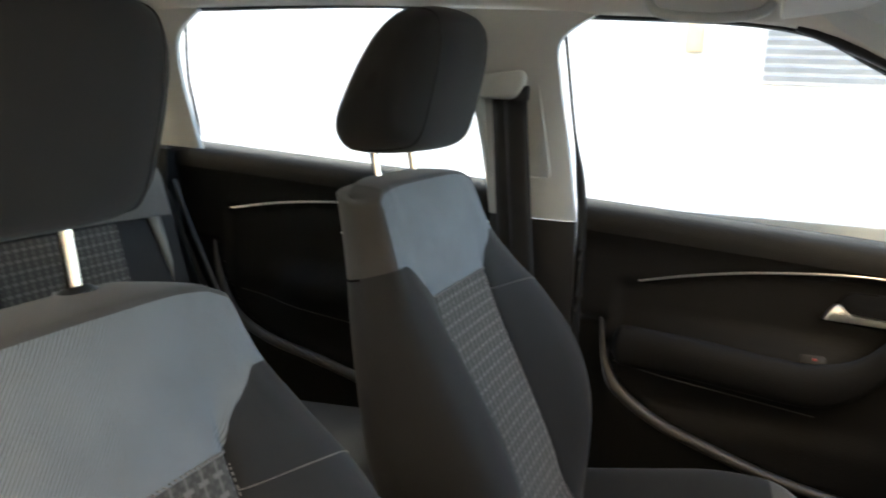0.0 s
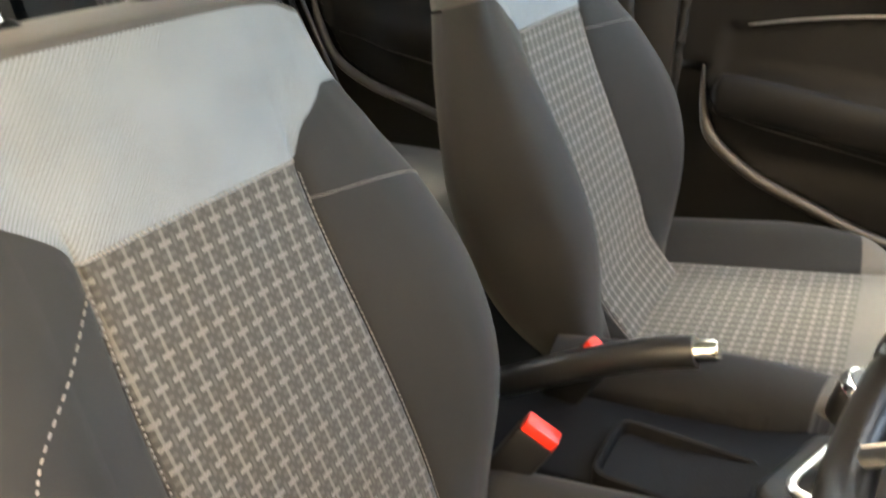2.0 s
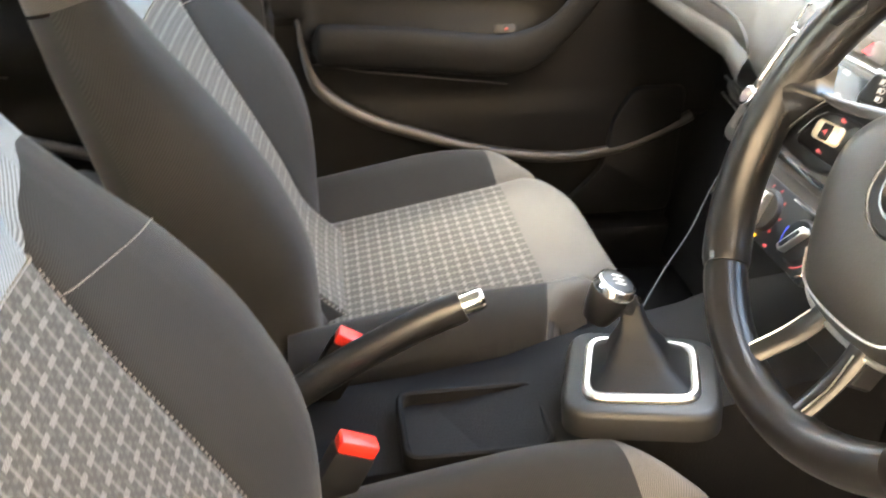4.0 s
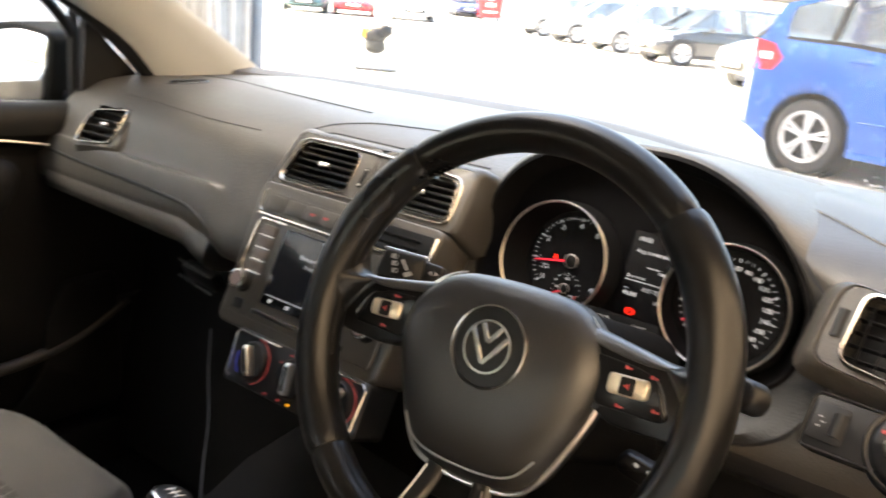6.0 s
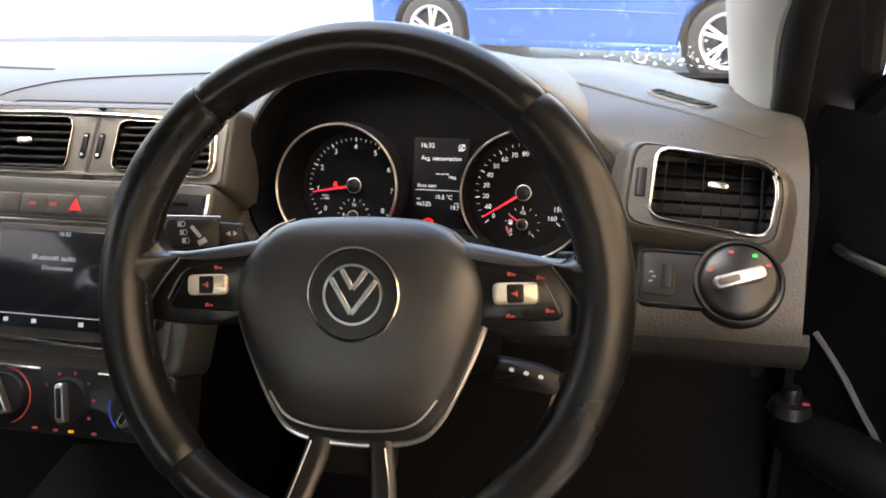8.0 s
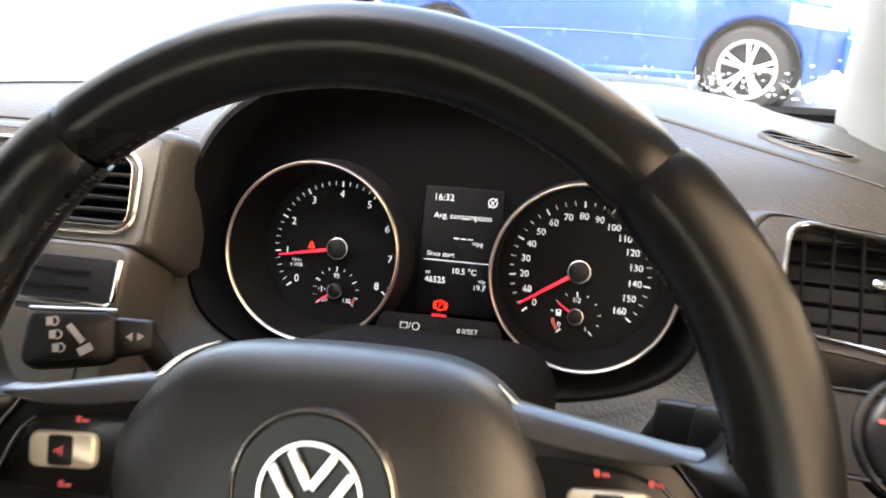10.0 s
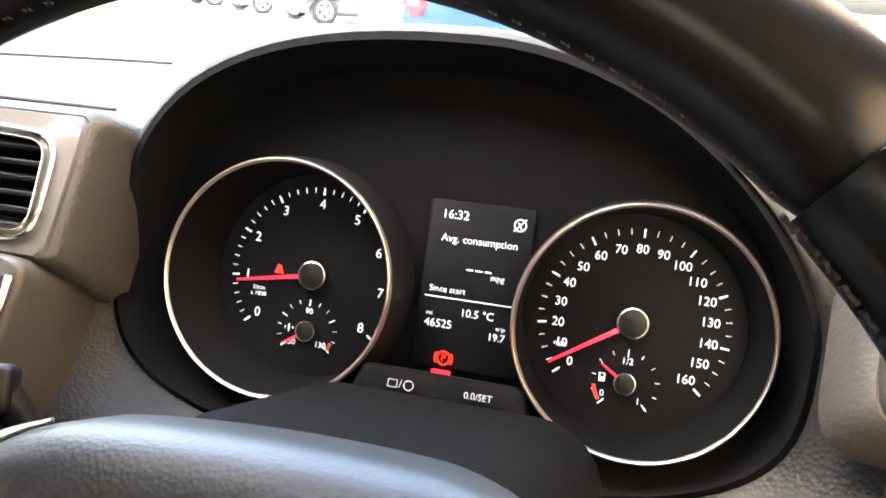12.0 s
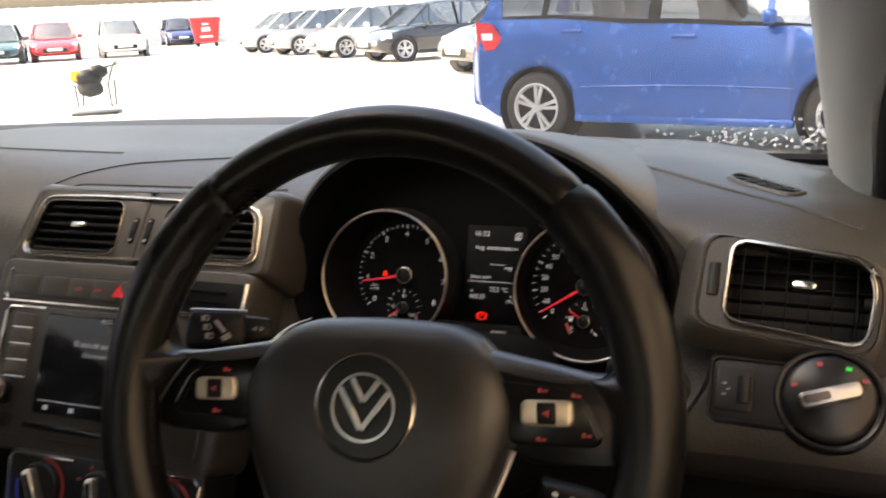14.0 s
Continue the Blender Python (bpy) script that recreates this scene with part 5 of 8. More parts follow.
def front_seat(cx, dz, dy, side, label, head_ahead):
    """side: +1 where the seat's outer side is +x."""
    seat = thing("front_bucket_chair", label, "car seat", "front seats", at=(cx, -0.35 + dy, 0.30))
    ez, en = Vector((0, -0.347, 0.938)), Vector((0, 0.938, 0.347))
    root = Vector((cx, -0.386 + dy, 0.50 + dz))
    LT = 0.602 if cx < 0 else 0.578
    fuller = 1.0 if cx < 0 else 0.0
    tab = [(-0.05, 0.122, 0.150, -0.010, 0.095), (0.06, 0.128, 0.220 + 0.012 * fuller, 0.018 + 0.010 * fuller, 0.095), (0.17, 0.129, 0.262 + 0.014 * fuller, 0.051 + 0.010 * fuller, 0.095), (0.27, 0.127, 0.276 + 0.014 * fuller, 0.056 + 0.012 * fuller, 0.09), (0.37, 0.120, 0.260 + 0.010 * fuller, 0.044 + 0.006 * fuller, 0.085), (0.44, 0.116, 0.232 + 0.006 * fuller, 0.024, 0.088), (0.50, 0.122, 0.206, 0.006, 0.090), (LT, 0.128, 0.190, 0.0, 0.086)]

    def edge(i):
        return 0.44 + 0.058 * smoothstep(I_INS - 1, I_INS + 11, i)
    levels = [-0.05 + 0.49 * k / 26 for k in range(27)]

    cache = {}

    def sec(L):
        k = round(L, 5)
        if k not in cache:
            wi, W, b, back = lerp(tab, L)
            cache[k] = section(wi, W, b, back, NSEC, 1 - smoothstep(0.441, 0.47, L))
        return cache[k]

    def world(sgn, i, L):
        p = sec(L)[i]
        roll = max(0.0, L - (LT - 0.014))
        d = p.y - roll * roll * 12.0 * (1 - smoothstep(18, 34, i))
        d += 0.024 * smoothstep(0.42, 0.08, L) * (1 - smoothstep(28, 38, i))
        d += 0.040 * smoothstep(0.07, -0.05, L) * (1 - smoothstep(I_INS, I_INS + 3, i))
        fall = 0.016 * min(1.0, abs(p.x) / max(q.x for q in sec(L))) ** 5 * smoothstep(0.47, LT, L)
        fall += 0.010 * smoothstep(20, 36, i) * smoothstep(0.50, LT, L)
        lift = 0.30 * max(0.0, -d) * smoothstep(0.47, LT, L)
        return root + Vector((sgn * p.x, 0, 0)) + ez * (L - fall) + Vector((0, 0, lift)) + en * d, (sgn * p.x, L)

    def patch(name, i0, i1, Ls, material, parent, both=True, lab=""):
        """Ls(i): the heights of the rows at section index i."""
        for sgn in ((1, -1) if both else (0,)):
            idx = range(i0, i1 + 1) if both else range(-i1, i1 + 1)
            cols = [(sgn if both else (1 if i >= 0 else -1), abs(i)) for i in idx]
            nl = len(Ls(0))
            rows, uvs = [], []
            arc = 0.0
            for k in range(nl):
                r, u = [], []
                for s, i in cols:
                    w, q = world(s, i, Ls(i)[k])
                    r.append(w)
                    u.append((q[0], q[1]) if i < 20 else (q[0] + s * (q[1] * 0 + i * 0.006), q[1]))
                rows.append(r), uvs.append(u)
            bm = outward(grid_mesh(rows, uvs=uvs))
            ob = part(name, bm, material, label=lab)
            ob.parent = parent
            ob.matrix_parent_inverse = Matrix.Translation(-Vector(seat.location)) if parent is seat else Matrix()
    back = part("backrest", outward(grid_mesh([[world(1, i, L)[0] for i in range(36, NSEC)] + [world(-1, i, L)[0] for i in range(NSEC - 2, 35, -1)] for L in [-0.05 + 0.545 * k / 24 for k in range(25)]])), CLOTH_DARK)
    under(back, seat)

    def sub(name, *a, **k):
        before = set(bpy.data.objects)
        patch(name, *a, **k)
        for o in set(bpy.data.objects) - before:
            o.parent = back
            o.matrix_parent_inverse = Matrix()
    sub("checked_insert", 0, I_INS, lambda i: [L for L in levels], CHECK, seat, both=False, lab="checked woven insert")
    sub("bolster", I_INS, 36, lambda i: [-0.05 + (edge(i) + 0.05) * k / 26 for k in range(27)], CLOTH_DARK, seat)
    # panel's sides take a darker cloth in place of their shade
    sub("upper_side_shaded", 27, NSEC - 1, lambda i: [edge(i) + (LT - edge(i)) * k / 10 for k in range(11)], CLOTH_TOP, seat, lab="grey cloth side, shade put into a darker cloth")
    sub("upper_panel", 0, 27, lambda i: [edge(i) + (LT - edge(i)) * k / 10 for k in range(11)], CLOTH_PANEL, seat, both=False, lab="grey twill upper panel")
    # rounded top
    rows, uvs = [], []
    cols = [(-1, i) for i in range(NSEC - 1, 0, -1)] + [(1, i) for i in range(0, NSEC)]
    for k in range(9):
        a = k / 8
        r, u = [], []
        for s, i in cols:
            p = sec(LT)[i]
            f = p.y - 0.0024 * (1 - smoothstep(18, 34, i))
            w = 1 - math.cos(a * math.pi / 2)
            r.append(world(s, i, LT)[0] + Vector((-s * p.x * 0.16 * w, 0, 0.30 * (0.060 - max(0.0, -f)) * w)) + ez * 0.010 * math.sin(a * math.pi / 2) ** 0.5 + en * (-0.060 - f) * w)
            u.append((s * p.x, LT + 0.09 * a))
        rows.append(r), uvs.append(u)
    part("top_roll", outward(grid_mesh(rows, uvs=uvs)), CLOTH_TOP, back, "smooth grey cloth top")
    # stitched seams across the bolsters and beside the insert
    for s in (1, -1):
        st = bmesh.new()
        if s > 0 and cx > 0:
            pts = [world(1, i, 0.422 - 0.032 * k)[0] + en * 0.0022 for k, i in enumerate((15, 19, 22, 23, 24, 24, 24, 23, 23, 22, 22))]
        elif s > 0:
            pts = [world(1, 13, 0.40 - 0.01 * k)[0] - en * 0.02 for k in range(4)]
        else:
            pts = [world(s, i, 0.405 - 0.02 * ((i - 13) / 12) ** 2 + 0.0)[0] + en * 0.0006 for i in range(13, 27)]
        path = spline(pts, 150)
        for q0, q1 in zip(path[::2], path[1::2]):
            tube([q0, q1], 0.0008, 5, bm=st)
        part("stitching", st, THREAD, back, "pale stitched seam")
        st = bmesh.new()
        path = spline([world(s, I_INS, 0.43 - 0.045 * k)[0] + en * 0.004 for k in range(11)], 160)
        for q0, q1 in zip(path[::2], path[1::2]):
            tube([q0, q1], 0.0009, 5, bm=st)
        part("stitching", st, THREAD, back, "pale stitched seam")
    st = bmesh.new()
    path = spline([world(1 if i >= 0 else -1, abs(i), 0.441)[0] + en * 0.0015 for i in range(-I_INS, I_INS + 1, 2)], 130)
    for q0, q1 in zip(path[::2], path[1::2]):
        tube([q0, q1 + ez * 0.002], 0.0010, 5, bm=st)
    part("stitching", st, THREAD, back, "pale stitched seam")
    # cushion
    y0, y1 = -0.40 + dy, 0.075 + dy

    def cush(sgn, i, t):
        """t from 0 (back) to 1 (under the front edge)."""
        wi = 0.165
        W = 0.268 - 0.012 * smoothstep(0.5, 0.85, t) - 0.055 * smoothstep(0.80, 1, t)
        p = section(wi, W, 0.056 * (1 - 0.72 * smoothstep(0.40, 0.95, t)), 0.16, NSEC)[i]
        run = 0.52
        s = t * run
        flat = 0.40
        if s < flat:
            y, z, ny, nz = y0 + s, 0.484 + 0.080 * (s / flat), 0.0, 1.0
        else:
            r = 0.085
            a = (s - flat) / r
            y, z, ny, nz = y0 + flat + r * math.sin(a) * 1.1, 0.564 - r * (1 - math.cos(a)), math.sin(a), math.cos(a)
        d = p.y
        y -= 0.13 * smoothstep(0.45, 1.08, abs(p.x) / W) ** 1.2 * smoothstep(0.58, 0.92, t)
        if d < -0.01:
            return Vector((cx + sgn * p.x, y, z + dz + d + (0.0 if s < flat else 0.02)))
        return Vector((cx + sgn * p.x, y + ny * d, z + dz + nz * d))
    cushion = part("seat_cushion", outward(grid_mesh([[cush(1, i, t) for i in range(30, 38)] for t in [k / 24 for k in range(25)]])), CLOTH_DARK)
    under(cushion, seat)

    def cpatch(name, i0, i1, t0, t1, n, material, sgns, lab=""):
        for sg in sgns:
            cols = [(1 if i >= 0 else -1, abs(i)) for i in range(-i1, i1 + 1)] if sg == 0 else [(sg, i) for i in range(i0, i1 + 1)]
            ts = [t0 + (t1 - t0) * k / n for k in range(n + 1)]
            rows = [[cush(s, i, t) for s, i in cols] for t in ts]
            uvs = [[(s * section(0.165, 0.268, 0.03, 0.16, NSEC)[i].x, t * 0.52) for s, i in cols] for t in ts]
            part(name, outward(grid_mesh(rows, uvs=uvs)), material, cushion, lab)
    TI = 0.675
    cpatch("checked_insert", 0, I_INS, 0, TI, 20, CHECK, (0,), "checked woven insert")
    cpatch("front_panel", 0, 36, TI, 1, 16, CLOTH_FRONT, (0,), "grey cloth front panel")
    cpatch("bolster", I_INS, 36, 0, TI, 22, CLOTH_DARK, (1, -1))
    part("seat_side_cover", box((cx + side * 0.255, -0.20 + dy, 0.40 + dz), (0.03, 0.42, 0.14), None, 0.012), BLACK, cushion)
    part("seat_side_cover", box((cx - side * 0.245, -0.20 + dy, 0.40 + dz), (0.03, 0.42, 0.14), None, 0.012), BLACK, cushion)
    under(part("seat_base", box((cx, -0.18 + dy, 0.36 + dz), (0.40, 0.40, 0.12), None, 0.01), BLACK), seat)
    # headrest
    hc = root + ez * 0.735 + en * -0.02 + Vector((0 if cx < 0 else -0.026, head_ahead, 0.024 if cx < 0 else 0.006))
    tall = 1.0 if cx < 0 else 0.90
    prof = [(-0.075, -0.092), (-0.045, -0.101), (0.02, -0.100), (0.045, -0.085), (0.055, -0.03), (0.060, 0.04), (0.050, 0.085), (0.020, 0.102), (-0.020, 0.095), (-0.050, 0.055), (-0.078, -0.01), (-0.092, -0.065)]
    loop = spline([(a, b, 0) for a, b in prof], 56, closed=True)
    rows, uvs = [], []
    fwd, upv = Vector((0, 0.93, 0.10)).normalized(), Vector((0, 0.10, 1)).normalized()

    def head_row(u, grow=1.0):
        k = max(0.001, (1 - abs(u) ** 3.6)) ** (1 / 3.2) * grow
        return [hc + Vector(((0.149 if cx < 0 else 0.131) * u, 0, 0)) + fwd * (-0.012 + (p.x + 0.012) * k - 0.012 * u * u) + upv * (p.y * k * tall) for p in loop]
    us = [math.sin(math.pi / 2 * (-1 + 2 * k / 40)) for k in range(41)]
    for u in us:
        rows.append(head_row(u))
        uvs.append([(0.142 * u, 0.011 * j) for j in range(len(loop))])
    head = part("headrest", outward(grid_mesh(rows, closed_u=True, cap=True, uvs=uvs)), CLOTH_HEAD)
    for u in (-0.66, 0.66):
        part("piping", tube(head_row(u, 1.004), 0.0016, 5, closed=True, up=(1, 0, 0)), BLACK, head)
    under(head, seat)
    for s in (-1, 1):
        p0 = root + Vector((s * 0.068, 0, 0)) + ez * 0.585 + en * -0.055
        p1 = root + Vector((s * 0.068, 0, 0)) + ez * 0.70 + en * -0.035
        part("post", tube([p0, p0 * 0.5 + p1 * 0.5, p1], 0.0065, 14), CHROME, head, "chrome post")
        part("post_collar", lathe([(0, 0.010), (0.012, 0.010), (0.020, 0.004), (0.021, -0.008)], 20, m=Matrix.Translation(p0 + ez * 0.012) @ ez.to_track_quat("Z", "Y").to_matrix().to_4x4() @ Matrix.Diagonal((1.25, 0.8, 1, 1))), BLACK, head)
    return seat


front_seat(-0.360, 0.0, 0.0, -1, "passenger car seat in dark cloth with checked insert", 0.060)
front_seat(0.366, -0.022, 0.008, 1, "driver's car seat in dark cloth with checked insert", 0.018)

# rear bench
rear = thing("rear_seat_bench", "dark cloth rear bench seat with checked insert", "car seat", at=(0, -1.2, 0.3))
for cx, w in ((-0.29, 0.28), (0.29, 0.28)):
    rows, uvs = [], []
    for k in range(17):
        L = 0.62 * k / 16
        rows.append([Vector((cx + u * w, -1.12 - 0.28 * L + 0.02 * abs(u) ** 3 - 0.05 * smoothstep(0.56, 0.62, L), 0.50 + 0.93 * L)) for u in [j / 10 for j in range(-10, 11)]])
        uvs.append([(u * w, L) for u in [j / 10 for j in range(-10, 11)]])
    b = part("rear_backrest", outward(grid_mesh(rows, uvs=uvs)), CLOTH_DARK)
    under(b, rear)
    ic = cx * 0.28 / 0.29
    rows = [[Vector((ic + u * 0.139, -1.115 - 0.28 * L + 0.008, 0.50 + 0.93 * L)) for u in (-1, -0.5, 0, 0.5, 1)] for L in [0.02 + 0.44 * k / 8 for k in range(9)]]
    part("checked_insert", outward(grid_mesh(rows, uvs=[[(u * 0.15, L) for u in (-1, -0.5, 0, 0.5, 1)] for L in [0.02 + 0.44 * k / 8 for k in range(9)]])), CHECK, b)
    rows = [[Vector((cx + u * 0.268, -1.115 - 0.28 * L + 0.004 + 0.02 * abs(u) ** 3 - 0.05 * smoothstep(0.56, 0.62, L), 0.50 + 0.93 * L)) for u in (-1, -0.5, 0, 0.5, 1)] for L in [0.463 + 0.152 * k / 4 for k in range(5)]]
    part("upper_panel", outward(grid_mesh(rows, uvs=[[(u * 0.2, L) for u in (-1, -0.5, 0, 0.5, 1)] for L in [0.463 + 0.152 * k / 4 for k in range(5)]])), CLOTH_FRONT, b, "plain grey cloth top")
rows, uvs = [], []
for k in range(21):
    t = k / 20
    y, z = (-1.14 + 0.40 * t / 0.8, 0.56 + 0.03 * t) if t < 0.8 else (-0.74 + 0.05 * math.sin((t - 0.8) / 0.2 * 1.57), 0.584 - 0.09 * (1 - math.cos((t - 0.8) / 0.2 * 1.57)))
    rows.append([Vector((x, y, z)) for x in [-0.60 + 0.06 * j for j in range(21)]])
    uvs.append([(x, t * 0.5) for x in [-0.60 + 0.06 * j for j in range(21)]])
under(part("rear_cushion", outward(grid_mesh(rows, uvs=uvs)), CLOTH_DARK), rear)
belt_path = spline([(-0.488, -1.268, 1.045), (-0.500, -1.258, 1.005), (-0.524, -1.233, 0.92), (-0.548, -1.206, 0.82), (-0.572, -1.165, 0.68), (-0.585, -1.13, 0.60)], 20)
belt_r = tagged(part("rear_seat_belt", grid_mesh([[p + Vector((w, 0.004 - 0.1 * abs(w), 0.25 * w)) for w in (-0.019, 0.0, 0.019)] for p in belt_path]), surface("olive_webbing", (0.15, 0.142, 0.115), 0.7, grain=0.4, grain_scale=900)), "olive grey seat belt webbing down the rear backrest", "seat belt")
sol = belt_r.modifiers.new("thick", "SOLIDIFY")
sol.thickness = 0.0015

# ---- shell: doors, pillars, roof, floor ----


tagged(part("floor", box((0, -0.45, 0.24), (1.42, 2.6, 0.06)), CARPET, smooth=False), "black carpeted car floor", "floor", kind="structure")


SKIN = {}


def door_panel(name, y0, y1, zt0, zt1, sgn, parent_label, inset_l, arm, trim_pts, rim_pts_, arm_z):
    """Inner door skin with relief, its sill, trim strip, armrest and pocket rim. Points as (y, z)."""
    d = thing(name, parent_label, "car door", kind="structure", at=(sgn * 0.72, (y0 + y1) / 2, 0.3))
    nz, ny = 70, 90

    def skin(y, z):
        """How far out the inner skin lies at (y, z)."""
        top = zt0 + (zt1 - zt0) * (y - y0) / (y1 - y0)
        h = top - z
        x = 0.705 + 0.018 * smoothstep(0.0, 0.02, 0.02 - h) * 1.0
        x -= 0.016 * math.exp(-((h - 0.03) / 0.035) ** 2)
        ins = smoothstep(inset_l, inset_l + 0.02, y) * (1 - smoothstep(trim_z(trim_pts, y) - 0.012, trim_z(trim_pts, y), z)) * smoothstep(0.60, 0.66, z)
        x += 0.010 * ins
        x -= 0.028 * smoothstep(arm_z - 0.15, arm_z - 0.05, z) * (1 - smoothstep(arm_z - 0.03, arm_z + 0.03, z)) * smoothstep(arm[0] - 0.02, arm[0] + 0.10, y) * (1 - smoothstep(arm[1] - 0.02, arm[1] + 0.12, y))
        rz = trim_z(rim_pts_, y)
        x += 0.028 * (1 - smoothstep(rz - 0.02, rz + 0.004, z))
        return x
    rows = []
    for k in range(nz + 1):
        row = []
        for j in range(ny + 1):
            y = y0 + (y1 - y0) * j / ny
            z = 0.34 + (zt0 + (zt1 - zt0) * j / ny - 0.34) * k / nz
            row.append(Vector((sgn * skin(y, z), y, z)))
        rows.append(row)
    SKIN[name] = skin
    under(part("door_skin", outward(grid_mesh(rows)), DOOR), d)
    under(part("window_sill_shade", outward(grid_mesh([[Vector((sgn * x, y0 + (y1 - y0) * j / 20, zt0 + (zt1 - zt0) * j / 20 + dz)) for j in range(21)] for x, dz in ((0.690, -0.050), (0.688, -0.034), (0.690, -0.018), (0.696, -0.006), (0.706, 0.001), (0.720, 0.003), (0.741, 0.0), (0.744, -0.03))])), surface("sill_plastic", (0.008, 0.0079, 0.0078), 0.55, spec=0.2, grain=0.4, grain_scale=430, voronoi=True)), d)
    under(part("sill_seal", tube([(sgn * 0.743, y0, zt0 - 0.002), (sgn * 0.743, y1, zt1 - 0.002)], 0.0035, 8), RUBBER), d)
    tp = spline([(sgn * 0.694, y, z) for y, z in trim_pts], 50)
    under(part("chrome_strip", tube(tp, 0.0025, 8, flat=0.9, taper=lambda t: 0.75 + 0.25 * math.sin(min(1, t * 6) * 1.57)), SATIN_CHROME), d)
    rp = spline([(sgn * 0.692, y, z) for y, z in rim_pts_], 60)
    under(part("pocket_rim", tube(rp, 0.011, 10, taper=lambda t: 0.25 + 0.75 * smoothstep(0, 0.22, t)), surface("rim_plastic", (0.034, 0.032, 0.031), 0.45, grain=0.3, grain_scale=500)), d)
    under(part("outer_skin", box((sgn * 0.785, (y0 + y1) / 2, 0.62), (0.03, y1 - y0, 0.76), None, 0.01), PAINT), d)
    return d


def trim_z(pts, y):
    for (a, za), (b, zb) in zip(pts, pts[1:]):
        if y <= b:
            t = max(0.0, (y - a) / (b - a))
            return za + (zb - za) * t
    return pts[-1][1]


PAINT = surface("grey_car_paint", (0.25, 0.25, 0.26), 0.3, coat=0.6)
ftrim = [(-0.314, 0.876), (-0.22, 0.897), (-0.10, 0.915), (0.047, 0.925), (0.15, 0.915), (0.30, 0.888)]
frim = [(-0.375, 0.80), (-0.362, 0.72), (-0.335, 0.668), (-0.26, 0.618), (-0.17, 0.585), (-0.05, 0.548), (0.076, 0.527), (0.18, 0.53), (0.273, 0.555), (0.36, 0.60)]
door_l = door_panel("door_1", -0.425, 0.44, 1.010, 0.955, -1, "black passenger car door, closed, with chrome strip", -0.36, (-0.35, -0.01), ftrim, frim, 0.79)
rtrim = [(-1.172, 0.932), (-1.06, 0.952), (-0.94, 0.964), (-0.80, 0.968), (-0.60, 0.955)]
rrim = [(-1.215, 0.86), (-1.20, 0.78), (-1.16, 0.705), (-1.08, 0.66), (-0.96, 0.63), (-0.84, 0.597), (-0.70, 0.56), (-0.60, 0.55)]
door_rl = door_panel("door_2", -1.33, -0.585, 1.066, 1.028, -1, "black rear car door, closed, with chrome strip", -1.20, (-1.10, -0.72), rtrim, rrim, 0.81)
door_panel("door_3", -1.33, -0.585, 1.066, 1.028, 1, "black rear car door, closed, on the driver's side", -1.20, (-1.10, -0.72), rtrim, rrim, 0.81)
for dy, r in ((0.0, 0.0055), (0.030, 0.0045)):
    under(part("door_seal", tube(spline([(-0.664, -1.325 + dy, 0.985), (-0.662, -1.290 + dy, 0.905), (-0.660, -1.236 + dy, 0.799), (-0.660, -1.180 + dy, 0.690), (-0.660, -1.125 + dy, 0.585)], 24), r, 8), surface("seal_grey", (0.028, 0.027, 0.026), 0.55)), door_rl)
